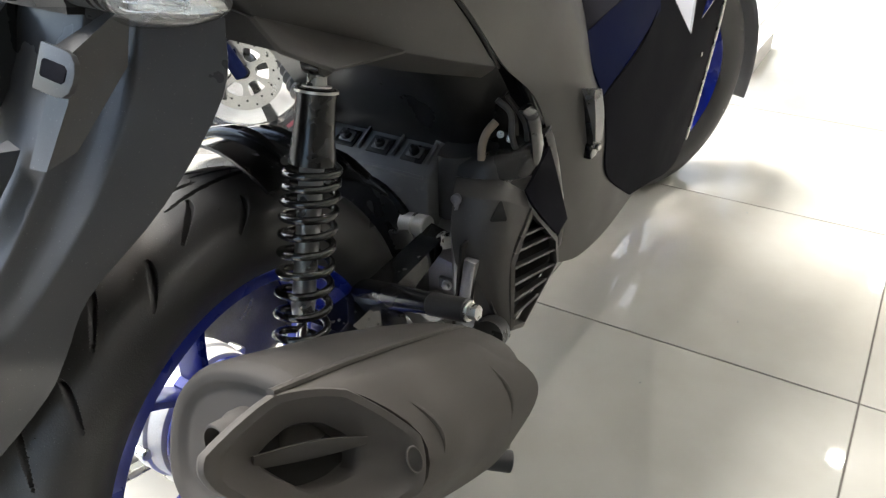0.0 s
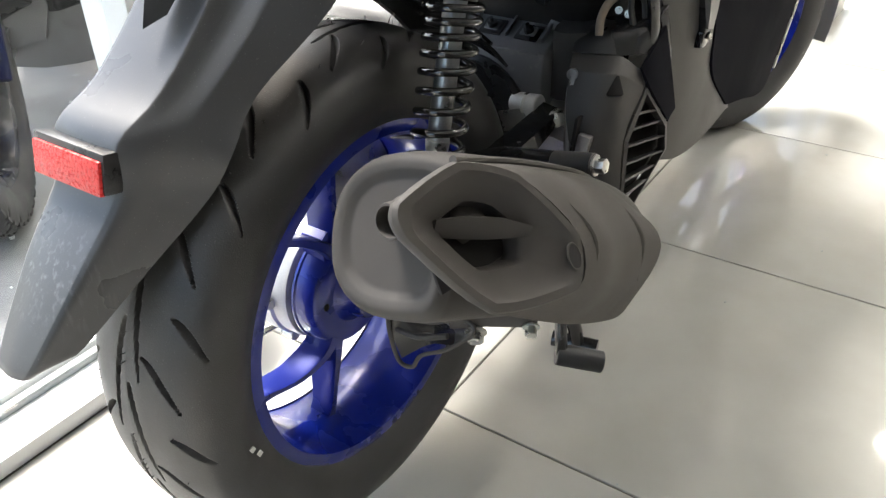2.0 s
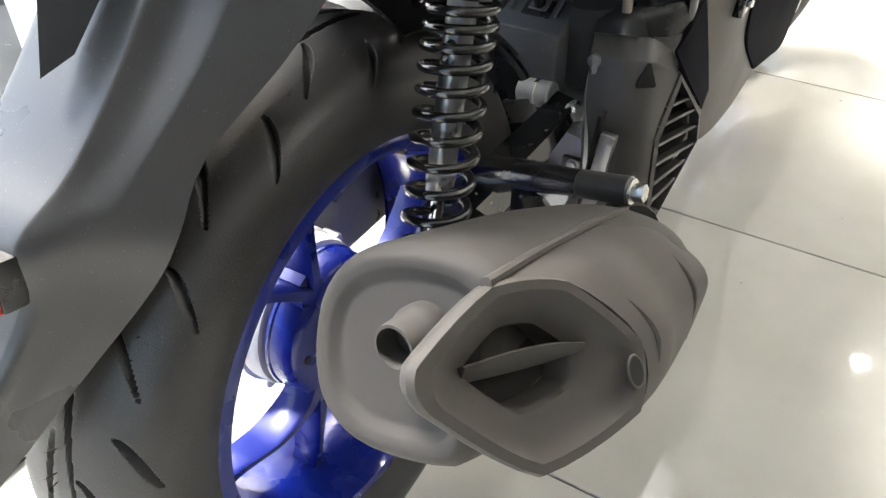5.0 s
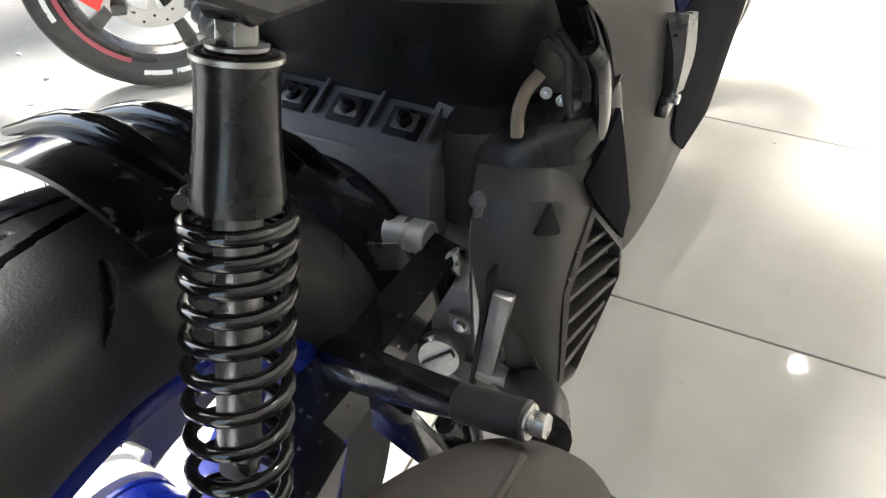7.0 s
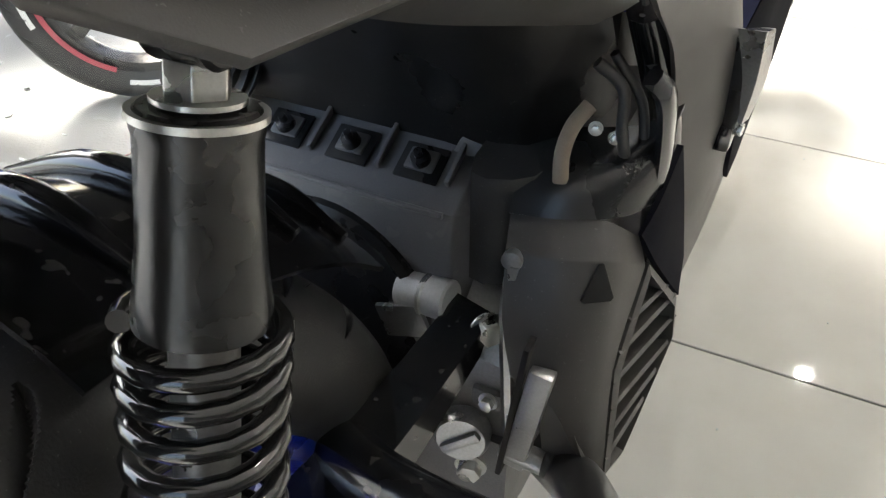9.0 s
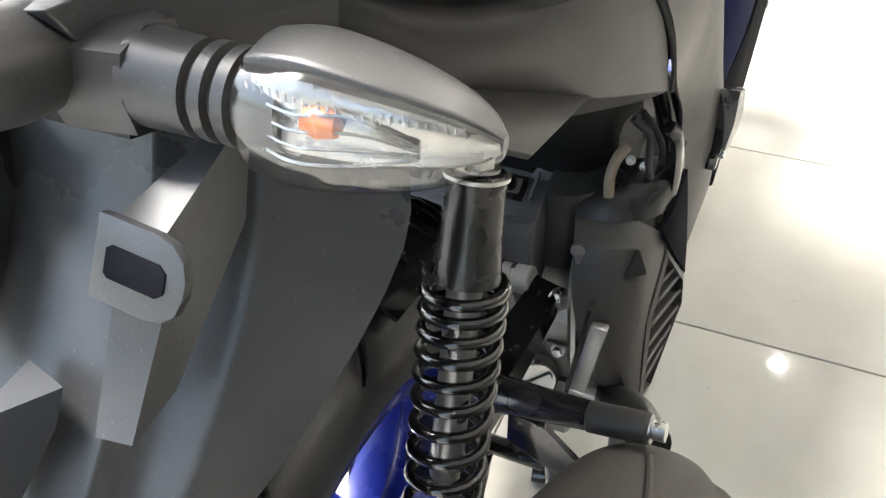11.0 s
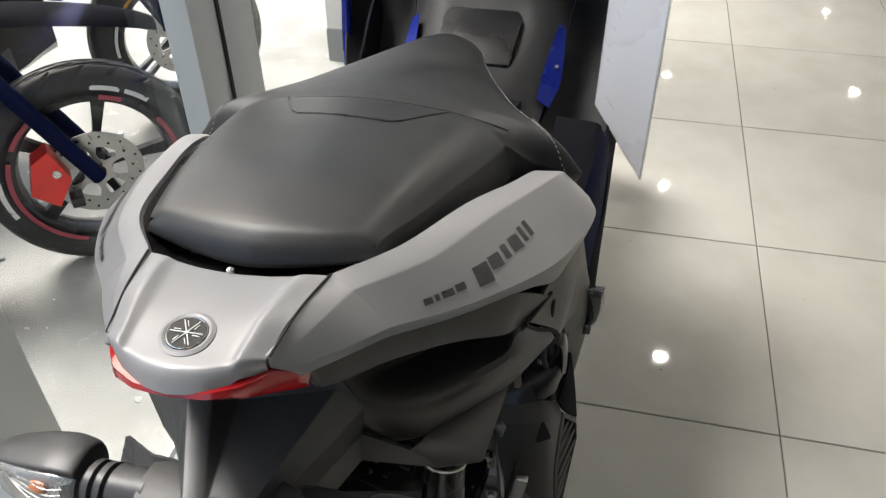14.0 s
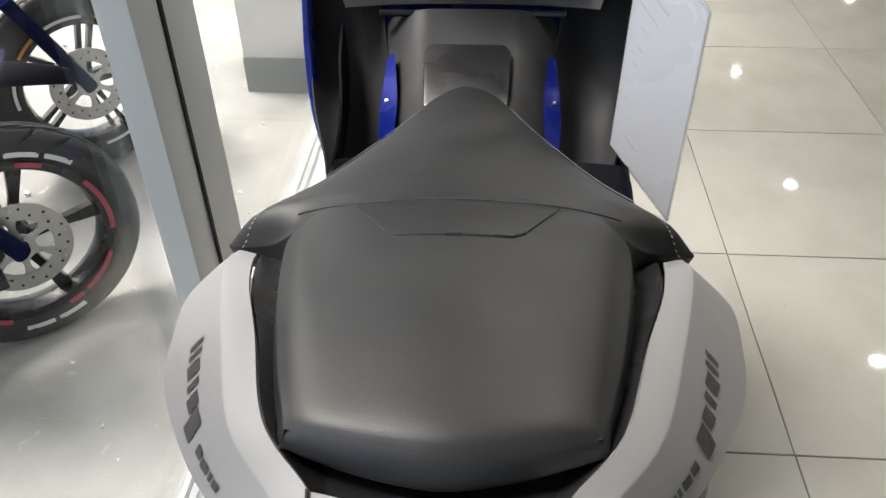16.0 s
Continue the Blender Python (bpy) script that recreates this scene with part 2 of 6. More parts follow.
M_SEATBASE = mat("matt black interior plastic", (0.022, 0.022, 0.023), 0.55, vary=0.15, scale=10, grain=1500, bump=0.2, spec=0.3)
M_STITCH = mat("pale thread", (0.36, 0.355, 0.35), 0.8)
M_RUBBER = mat("tyre rubber", (0.025, 0.0247, 0.0243), 0.47, vary=0.2, scale=16, grain=700, bump=0.3)
M_BLUE = mat("blue wheel paint", (0.004, 0.013, 0.18), 0.28, 0.2, vary=0.1, scale=12, bump=0.05, coat=0.35)
# Navy of the forks; on the floor side, blue paint darkened as shade.
M_NAVY_SHADED = mat("navy paint and shaded blue", (0.002, 0.005, 0.032), 0.60, 0.0, vary=0.12, scale=10, bump=0.05, spec=0.08)
M_EXH = mat("matt heat-resistant grey", (0.056, 0.051, 0.046), 0.72, vary=0.12, scale=10, grain=1800, bump=0.3, spec=0.3)
# Soot in the pipe bore; on hole discs and backing sheets it paints shade.
M_SOOT_SHADE = mat("black of soot, joints and shaded holes", (0.012, 0.011, 0.01), 0.9)
M_STEEL = mat("zinc plated steel", (0.55, 0.55, 0.52), 0.3, 0.9, vary=0.15, scale=40)
M_CAST = mat("cast aluminium", (0.30, 0.30, 0.295), 0.34, 0.8, vary=0.2, scale=30, grain=500, bump=0.4)
# Cast aluminium lightened for window light on the gear case; sensor metal too.
M_CASE = mat("cast aluminium with window light, sensor metal", (0.56, 0.56, 0.55), 0.48, 0.3, vary=0.14, scale=30, grain=500, bump=0.4)
M_ENGINE = mat("dull engine casting", (0.16, 0.16, 0.16), 0.5, 0.6, vary=0.25, scale=25, grain=500, bump=0.4)
M_CHROME = mat("polished rod", (0.7, 0.7, 0.68), 0.12, 1.0, vary=0.05)
M_SPRING = mat("black enamel spring", (0.020, 0.020, 0.020), 0.16, 0.55, vary=0.2, bump=0.05, coat=0.8)
M_SHROUD = mat("glossy moulded sleeve", (0.009, 0.0088, 0.0085), 0.24, vary=0.3, scale=40, bump=0.08, rough_vary=0.1)
M_RED = mat("red lens", (0.30, 0.004, 0.006), 0.12, vary=0.15, coat=0.6, bump=0.02)
M_REFLECT = mat("red reflector", (0.5, 0.012, 0.010), 0.3, vary=0.3, scale=400, grain=420, bump=0.8, dist=0.0012)
M_ORANGE = mat("amber bulb", (0.55, 0.16, 0.04), 0.25)
M_LENS = clear("clear lens", (0.93, 0.93, 0.92), 0.05, 0.1)
M_MIRROR = mat("bright reflector bowl", (0.42, 0.42, 0.41), 0.26, 0.9, vary=0.1, scale=60)
M_BADGE = mat("badge black", (0.008, 0.008, 0.009), 0.4, spec=0.2)
M_TEXT = mat("dark decal", (0.035, 0.034, 0.033), 0.35)
M_CARD = mat("white laminated card", (0.86, 0.87, 0.90), 0.28, vary=0.04, scale=4, bump=0.02)
M_PRINT = mat("faint grey print", (0.70, 0.71, 0.76), 0.4)
M_HOSE = mat("beige rubber hose", (0.22, 0.175, 0.13), 0.55)
M_CALIPER = mat("red caliper paint", (0.75, 0.03, 0.02), 0.35)
M_DISC = mat("brake disc steel", (0.42, 0.41, 0.39), 0.35, 0.8, vary=0.12, scale=50)
M_PINK = mat("red rim tape", (0.36, 0.06, 0.08), 0.5)
M_WHITE = mat("white decal", (0.7, 0.7, 0.68), 0.5)
M_YELLOW = mat("orange decal", (0.6, 0.28, 0.04), 0.5)
M_GREYPLASTIC = mat("light grey plastic", (0.5, 0.5, 0.49), 0.5)

for m_ in (M_GUARD, M_BROWN_SHADED, M_TAILCONE, M_PLASTIC, M_RUBBER, M_UNDER):
    dusty(m_)
dusty(M_FENDER, 90.0, 0.62, 0.35)
dusty(M_BLACK, 120.0, 0.68, 0.25)

# ---------------------------------------------------------------- mesh helpers
def link(name, bm, material, parent=None, label="", smooth=40, m=None):
    bmesh.ops.recalc_face_normals(bm, faces=bm.faces)
    me = bpy.data.meshes.new(name)
    bm.to_mesh(me)
    bm.free()
    me.materials.append(material)
    if smooth:
        me.shade_smooth()
        me.set_sharp_from_angle(angle=radians(smooth))
    ob = new(name, me)
    if m is not None:
        ob.matrix_world = m
    if parent is not None:
        ob.parent = parent
    if label:
        ob["label"] = label
    return ob


def part(name, bm, material, parent, label="", smooth=40):
    return link(name, bm, material, parent, label, smooth)


def empty(name, place=(0, 0, 0)):
    ob = new(name)
    ob.empty_display_size = 0.1
    ob.location = place
    return ob


def catmull(P, n, closed=False):
    """Resample control points (k, ...) with n steps a span."""
    P = np.asarray(P, float)
    k = len(P)
    if n <= 1 and not closed:
        return P
    out = []
    spans = k if closed else k - 1
    for i in range(spans):
        if closed:
            a, b, c, d = P[(i - 1) % k], P[i], P[(i + 1) % k], P[(i + 2) % k]
        else:
            b, c = P[i], P[i + 1]
            a = P[i - 1] if i else 2 * b - c
            d = P[i + 2] if i + 2 < k else 2 * c - b
        for s in range(n):
            t = s / n
            out.append(0.5 * (2 * b + (c - a) * t + (2 * a - 5 * b + 4 * c - d) * t * t + (3 * b - a - 3 * c + d) * t ** 3))
    if not closed:
        out.append(P[-1])
    return np.array(out)


def add_grid(bm, G, closed_u=False, closed_v=False):
    nu, nv = G.shape[:2]
    vs = [[bm.verts.new(G[i, j]) for j in range(nv)] for i in range(nu)]
    for i in range(nu if closed_u else nu - 1):
        for j in range(nv if closed_v else nv - 1):
            a, b, c, d = vs[i][j], vs[(i + 1) % nu][j], vs[(i + 1) % nu][(j + 1) % nv], vs[i][(j + 1) % nv]
            try:
                bm.faces.new((a, b, c, d))
            except ValueError:
                pass
    return vs


def loft(rings, nu=4, nv=4, bm=None, cap=True, closed=True):
    """A skin over closed rings of control points."""
    bm = bm or bmesh.new()
    R = np.asarray(rings, float)
    R = catmull(R, nu)
    R = np.swapaxes(catmull(np.swapaxes(R, 0, 1), nv, closed), 0, 1)
    vs = add_grid(bm, R, False, closed)
    if cap and closed:
        for row in (vs[0], vs[-1]):
            try:
                bm.faces.new(row)
            except ValueError:
                pass
    return bm


def tighten(ctrl, cols, eps=0.14):
    """Turn chosen inner columns of control points into firm creases."""
    out = []
    for r in ctrl:
        r = [np.array(p, float) for p in r]
        n = []
        for k, p in enumerate(r):
            if k in cols:
                n += [p + (r[k - 1] - p) * eps, p + (r[k + 1] - p) * eps]
            else:
                n.append(p)
        out.append(n)
    return out


def patch(ctrl, nu=4, nv=4, thick=0.003, bm=None, mirror=False):
    """A curved panel with thickness: rows of control points."""
    bm = bm or bmesh.new()
    G = np.asarray(ctrl, float)
    if mirror:
        G = G * np.array([-1, 1, 1])
    G = catmull(G, nu)
    G = np.swapaxes(catmull(np.swapaxes(G, 0, 1), nv), 0, 1)
    du, dv = np.gradient(G, axis=0), np.gradient(G, axis=1)
    N = np.cross(du, dv)
    N /= np.linalg.norm(N, axis=2, keepdims=True) + 1e-12
    if mirror:
        N = -N
    a = add_grid(bm, G)
    b = add_grid(bm, G - N * thick)
    nu_, nv_ = G.shape[:2]
    edge = [(i, 0) for i in range(nu_)] + [(nu_ - 1, j) for j in range(1, nv_)] + [(i, nv_ - 1) for i in range(nu_ - 2, -1, -1)] + [(0, j) for j in range(nv_ - 2, 0, -1)]
    for (i, j), (k, m) in zip(edge, edge[1:] + edge[:1]):
        bm.faces.new((a[i][j], a[k][m], b[k][m], b[i][j]))
    return bm


def slab(poly, h, m=None, bev=0.0, bm=None, seg=2):
    """A polygon in the local xy plane, raised by h along local z, with rounded edges."""
    own = bmesh.new()
    lo = [own.verts.new((x, y, 0)) for x, y in poly]
    hi = [own.verts.new((x, y, h)) for x, y in poly]
    n = len(poly)
    own.faces.new(lo[::-1]), own.faces.new(hi)
    for i in range(n):
        own.faces.new((lo[i], lo[(i + 1) % n], hi[(i + 1) % n], hi[i]))
    if bev:
        bmesh.ops.bevel(own, geom=own.edges[:], offset=bev, segments=seg, affect="EDGES", profile=0.6, clamp_overlap=True)
    return merge(bm, own, m)


def merge(bm, own, m=None):
    if m is not None:
        own.transform(m)
    if bm is None:
        return own
    me = bpy.data.meshes.new("scratch")
    own.to_mesh(me)
    own.free()
    bm.from_mesh(me)
    bpy.data.meshes.remove(me)
    return bm


def box(sx, sy, sz, m=None, bev=0.003, bm=None, seg=2):
    return slab([(-sx / 2, -sy / 2), (sx / 2, -sy / 2), (sx / 2, sy / 2), (-sx / 2, sy / 2)], sz,
                (m if m is not None else Matrix()) @ Matrix.Translation((0, 0, -sz / 2)), bev, bm, seg)


def lathe(profile, m=None, seg=48, bm=None, arc=(0, 360), smooth=1):
    """Turn (radius, height) points round local z."""
    own = bmesh.new()
    P = catmull(profile, smooth) if smooth > 1 else np.asarray(profile, float)
    full = arc[1] - arc[0] >= 360
    A = np.radians(np.linspace(arc[0], arc[1], seg, endpoint=not full))
    G = np.array([[(r * math.cos(a), r * math.sin(a), z) for r, z in P] for a in A])
    add_grid(own, G, full, False)
    bmesh.ops.remove_doubles(own, verts=own.verts, dist=1e-6)
    return merge(bm, own, m)


def along(a, b):
    """A matrix whose z runs from a to b."""
    a, b = Vector(a), Vector(b)
    return Matrix.Translation(a) @ (b - a).to_track_quat("Z", "Y").to_matrix().to_4x4()


def rod(a, b, r, r2=None, seg=20, bev=0.0015, bm=None):
    h = (Vector(b) - Vector(a)).length
    r2 = r if r2 is None else r2
    bev = min(bev, r * 0.4, h * 0.4)
    return lathe([(0, 0), (r - bev, 0), (r, bev), (r2, h - bev), (r2 - bev, h), (0, h)], along(a, b), seg, bm)


def tube(path, r, seg=12, n=6, bm=None, closed=False, cap=True):
    """A round bar along a smooth path; r a number or one for each control point."""
    P = catmull(path, n, closed)
    rs = np.full(len(P), r) if np.isscalar(r) else catmull(np.asarray(r, float)[:, None], n, closed)[:, 0]
    T = np.gradient(P, axis=0)
    T /= np.linalg.norm(T, axis=1, keepdims=True) + 1e-12
    up = np.array([0, 0, 1.0]) if abs(T[0][2]) < 0.9 else np.array([1.0, 0, 0])
    G = []
    for p, t, q in zip(P, T, rs):
        s = np.cross(t, up)
        s /= np.linalg.norm(s) + 1e-12
        up = np.cross(s, t)
        G.append([p + q * (math.cos(a) * s + math.sin(a) * up) for a in np.linspace(0, 2 * math.pi, seg, endpoint=False)])
    bm = bm or bmesh.new()
    vs = add_grid(bm, np.array(G), closed, True)
    if cap and not closed:
        bm.faces.new(vs[0]), bm.faces.new(vs[-1])
    return bm


def hex_bolt(a, d, r=0.007, h=0.006, bm=None):
    """A hexagon head with a washer at a, pointing along d."""
    d = Vector(d).normalized()
    a = Vector(a)
    bm = lathe([(0, 0), (r * 1.35, 0), (r * 1.35, 0.0015), (0, 0.0015)], along(a, a + d), 20, bm)
    poly = [(r * math.cos(k * math.pi / 3), r * math.sin(k * math.pi / 3)) for k in range(6)]
    return slab(poly, h, along(a + d * 0.0015, a + d), 0.0008, bm)
# ---------------------------------------------------------------- the showroom
ROOM_X, ROOM_Y0, ROOM_Y1, CEIL = 6.6, -3.6, 13.0, 3.0
GLASS_X = -0.47


def wall_box(name, x0, x1, y0, y1, z0, z1, material):
    bm = box(x1 - x0, y1 - y0, z1 - z0, Matrix.Translation(((x0 + x1) / 2, (y0 + y1) / 2, (z0 + z1) / 2)), 0.002)
    return tagged(link(name, bm, material, smooth=30), kind="structure")


# Right wall is out of view, kept grey so less light bounces back.
tagged(wall_box("wall_right", ROOM_X, ROOM_X + 0.15, ROOM_Y0, ROOM_Y1, 0, CEIL, M_WALLDIM), "unseen plain wall, grey to hold light back", "wall")
tagged(wall_box("wall_far", -0.55, ROOM_X + 0.15, ROOM_Y1, ROOM_Y1 + 0.15, 0, CEIL, M_WALL), "plain white painted showroom wall", "wall")
tagged(wall_box("ceiling", -0.55, ROOM_X + 0.15, ROOM_Y0 - 0.15, ROOM_Y1 + 0.15, CEIL, CEIL + 0.12, M_CEIL), "white plastered showroom ceiling", "ceiling")

# ceiling downlights
def ceiling_light():
    e = empty("ceiling_light")
    part("frame", lathe([(0.042, 0.0), (0.085, 0.0), (0.09, -0.004), (0.085, -0.009), (0.046, -0.011), (0.042, -0.004), (0.042, 0)], seg=32), M_ALU, e, "white trim ring")
    bm = lathe([(0.0, -0.006), (0.042, -0.006), (0.042, -0.003), (0.0, -0.003)], seg=32)
    part("diffuser", bm, glow("lit diffuser", (1.0, 0.955, 0.89), LAMP_POWER), e, "lit round diffuser")
    return tagged(e, "round recessed downlight, lit, in the white ceiling", "ceiling light", "downlights in the ceiling")


first = ceiling_light()
first.location = (0.79, 1.66, CEIL)
for lx in (0.79, 2.83, 4.87):
    for ly in (1.66, 3.94, 6.18, 8.5, 10.8):
        if (lx, ly) != (0.79, 1.66):
            copy_thing(first, pose(lx, ly, CEIL))

# ---------------------------------------------------------------- the glazed side
def frame_post(name, y0, y1, label, groove=None, depth=0.10):
    bm = box(depth, y1 - y0, CEIL, Matrix.Translation((GLASS_X + 0.05 - depth / 2, (y0 + y1) / 2, CEIL / 2)), 0.004)
    ob = tagged(link(name, bm, M_ALU, smooth=30), label, "window post", kind="structure")
    if groove:
        g = box(0.004, 0.007, CEIL, Matrix.Translation((GLASS_X + 0.051, groove, CEIL / 2)), 0.0)
        part("seal", g, M_GASKET, ob, "black rubber seal line")
    return ob


frame_post("window_post_1", 0.10, 0.20, "grey aluminium window post beside the glass")
frame_post("window_post_2", 0.70, 0.782, "grey aluminium window post of a sliding panel", 0.786, 0.045)
frame_post("window_post_3", 0.79, 0.905, "grey aluminium window post of a sliding panel", None, 0.045)
for k, py in enumerate((-3.55, -2.3, -1.1, 2.3, 3.6, 5.0, 6.6, 8.2, 9.8, 11.4, 12.9)):
    frame_post("window_post_%d" % (k + 4), py, py + 0.09, "grey aluminium window post beside the glass")

sill = link("window_sill", box(0.098, ROOM_Y1 - ROOM_Y0, 0.028, Matrix.Translation((-0.4565, (ROOM_Y0 + ROOM_Y1) / 2, 0.014)), 0.004), M_SILL, smooth=30)
tagged(sill, "pale aluminium window sill track on the floor", "window sill", kind="structure")
part("rail", box(0.010, ROOM_Y1 - ROOM_Y0, 0.022, Matrix.Translation((-0.500, (ROOM_Y0 + ROOM_Y1) / 2, 0.039)), 0.002), M_SILL, sill)
part("track", box(0.014, ROOM_Y1 - ROOM_Y0, 0.014, Matrix.Translation((-0.484, (ROOM_Y0 + ROOM_Y1) / 2, 0.0352)), 0.002), M_WALLBASE, sill, "grey lined track")
head = link("window_head", box(0.11, ROOM_Y1 - ROOM_Y0, 0.30, Matrix.Translation((GLASS_X, (ROOM_Y0 + ROOM_Y1) / 2, CEIL - 0.152)), 0.004), M_WALL, smooth=30)
tagged(head, "white lintel above the window glass", "lintel", kind="structure")

posts = [-3.46, -2.3, -2.21, -1.1, -1.01, 0.10, 0.20, 0.70, 0.905, 2.3, 2.39, 3.6, 3.69, 5.0, 5.09, 6.6, 6.69, 8.2, 8.29, 9.8, 9.89, 11.4, 11.49, 12.9]
for k in range(0, len(posts), 2):
    y0, y1 = posts[k], posts[k + 1]
    g = link("window_%d" % (k // 2 + 1), box(0.008, y1 - y0 - 0.004, 2.78, Matrix.Translation((GLASS_X, (y0 + y1) / 2, 0.046 + 1.39)), 0.0), M_GLASS, smooth=0)
    g.visible_shadow = False
    tagged(g, "clear window glass in a grey aluminium frame", "window", kind="structure")

# the unseen shop front behind: glass added for rear daylight, then a wall to block it
for k, px in enumerate((-0.5, 1.0)):
    fp = link("front_post_%d" % (k + 1), box(0.09, 0.10, CEIL, Matrix.Translation((px, ROOM_Y0, CEIL / 2)), 0.004), M_ALU, smooth=30)
    tagged(fp, "grey aluminium post of the shop front", "window post", kind="structure")
g = link("front_window_1", box(1.40, 0.008, CEIL, Matrix.Translation((0.25, ROOM_Y0, CEIL / 2)), 0.0), M_GLASS, smooth=0)
g.visible_shadow = False
tagged(g, "unseen shop-front glass added for daylight from behind", "window", kind="structure")
tagged(wall_box("wall_back", 1.046, ROOM_X + 0.15, ROOM_Y0 - 0.15, ROOM_Y0, 0, CEIL, M_WALLDIM), "unseen plain wall, grey to hold light back", "wall")

# ---------------------------------------------------------------- outside
def outside_ground():
    """One sheet to the horizon, coarse far off and slightly uneven near the glass."""
    bm = bmesh.new()
    xs = np.concatenate([np.linspace(-6, -0.53, 60), [-0.525]])
    ys = np.linspace(-5, 9, 110)
    G = np.array([[(x, y, -0.03 + 0.006 * noise.noise((x * 2, y * 2, 0.3)) + 0.004 * noise.noise((x * 6, y * 6, 1.7))) for y in ys] for x in xs])
    add_grid(bm, G)
    for x0, x1, y0, y1 in ((-300, -6, -300, 300), (-6, 300, 9, 300), (-6, 300, -300, -5)):
        bm.faces.new([bm.verts.new(c) for c in ((x0, y0, -0.035), (x1, y0, -0.035), (x1, y1, -0.035), (x0, y1, -0.035))])
    return tagged(link("ground", bm, M_CONCRETE, smooth=60), "worn grey concrete yard with stains and grit", "ground", kind="structure")


outside_ground()
gutter = link("kerb", box(0.06, 12, 0.02, Matrix.Translation((-0.56, 3, -0.02)), 0.004), M_CONCRETE)
tagged(gutter, "concrete edge beneath the window frame", "kerb", kind="structure")


def yard_wall():
    e = link("outside_wall", box(0.26, 0.40, 2.6, Matrix.Translation((-0.68, 2.41, 1.27)), 0.006), M_WALL)
    tagged(e, "white painted pillar with a dark grey base", "wall", kind="structure")
    part("plinth", box(0.268, 0.408, 0.13, Matrix.Translation((-0.68, 2.41, 0.03)), 0.006), M_WALLBASE, e, "dark grey painted base")
    return e


yard_wall()

grit = bmesh.new()
rg = random.Random(5)
for _ in range(260):
    px, py = rg.uniform(-2.6, -0.62), rg.uniform(-0.8, 2.9)
    s = rg.uniform(0.003, 0.011)
    q = pose(px, py, -0.028, rg.uniform(0, 40), rg.uniform(0, 40), rg.uniform(0, 180))
    slab([(s * rg.uniform(0.6, 1) * math.cos(a), s * rg.uniform(0.6, 1) * math.sin(a)) for a in (0.2, 1.3, 2.4, 3.7, 5.1)], s * 0.5, q, 0, grit)
tagged(link("grit", grit, M_WALL, smooth=0), "small pale chips and crumbs on the concrete", "grit", kind="stuff")
# ---------------------------------------------------------------- the scooter
scooter = tagged(empty("scooter"), "grey and blue sporty scooter on its centre stand, blue rear wheel", "scooter")
AX = Vector((0, 0, 0.325))
TURN_X = Matrix.Rotation(radians(90), 4, "Y")          # local z becomes the wheel's axle


def wheel_place(c, steer=0):
    return Matrix.Translation(c) @ Matrix.Rotation(radians(steer), 4, "Z") @ TURN_X


def tyre_mesh(R, bead, half, seg=900, across=64, pitch=15):
    """A tyre with grooves pressed into its tread. The profile runs from bead to bead."""
    prof = catmull([(bead - 0.004, half * 0.66), (bead + 0.006, half * 0.80), (bead + (R - bead) * 0.30, half * 0.96), (bead + (R - bead) * 0.55, half * 1.0),
                    (bead + (R - bead) * 0.78, half * 0.90), (bead + (R - bead) * 0.92, half * 0.62), (R - 0.0015, half * 0.28), (R, 0)], 14 if seg > 1000 else 7)
    prof = np.vstack([prof, prof[-2::-1] * [1, -1]])
    n = len(prof)
    step = np.hypot(*np.diff(prof, axis=0).T)
    s = np.concatenate([[0], np.cumsum(step)])
    mid = s[n // 2]
    A = np.linspace(0, 2 * math.pi, seg, endpoint=False)
    bm = bmesh.new()
    G = np.zeros((seg, n, 3))
    d = s - mid
    period = 2 * math.pi / pitch
    width = 0.0024 / R
    for k, a in enumerate(A):
        dep = np.zeros(n)
        for side in (1, -1):
            u = d * side
            for (u0, u1, off, bend, wide) in ((0.018, 0.054, 0.0, 0.072, 1.0), (0.042, 0.076, 0.64, 0.055, 1.0), (0.002, 0.016, 0.30, 0.170, 5.0)):
                f = np.clip((u - u0) / (u1 - u0), 0, 1)
                th = (off + (0.0 if side == 1 else 0.5)) * period + bend * 2.2 * f ** 1.4
                e = (a - th + period / 2) % period - period / 2
                w = wide * width * (0.35 + 1.1 * np.sin(math.pi * np.clip(f, 0.02, 0.98)))
                dep = np.maximum(dep, np.where((u > u0) & (u < u1), np.clip(1.5 - np.abs(e) / w, 0, 1), 0))
        r = prof[:, 0] - 0.0065 * dep
        G[k] = np.stack([r * math.cos(a), r * math.sin(a), prof[:, 1]], 1)
    add_grid(bm, G, True, False)
    return bm


def rubber_hairs(R, half, count, seed):
    rg = random.Random(seed)
    bm = bmesh.new()
    for k in range(count):
        a = 2 * math.pi * k / count + rg.uniform(-0.02, 0.02)
        h = rg.choice((-0.92, -0.6, 0.0, 0.6, 0.92)) * half
        r = R - (0.001 if abs(h) < 0.1 * half else 0.012 if abs(h) < 0.7 * half else 0.045)
        p = Vector((r * math.cos(a), r * math.sin(a), h))
        d = Vector((math.cos(a), math.sin(a), 0.9 * h / half + rg.uniform(-0.3, 0.3))).normalized()
        L = rg.uniform(0.005, 0.013)
        lathe([(0.0006, 0), (0.0005, L * 0.6), (0.0, L)], along(p, p + d), 5, bm)
    return bm


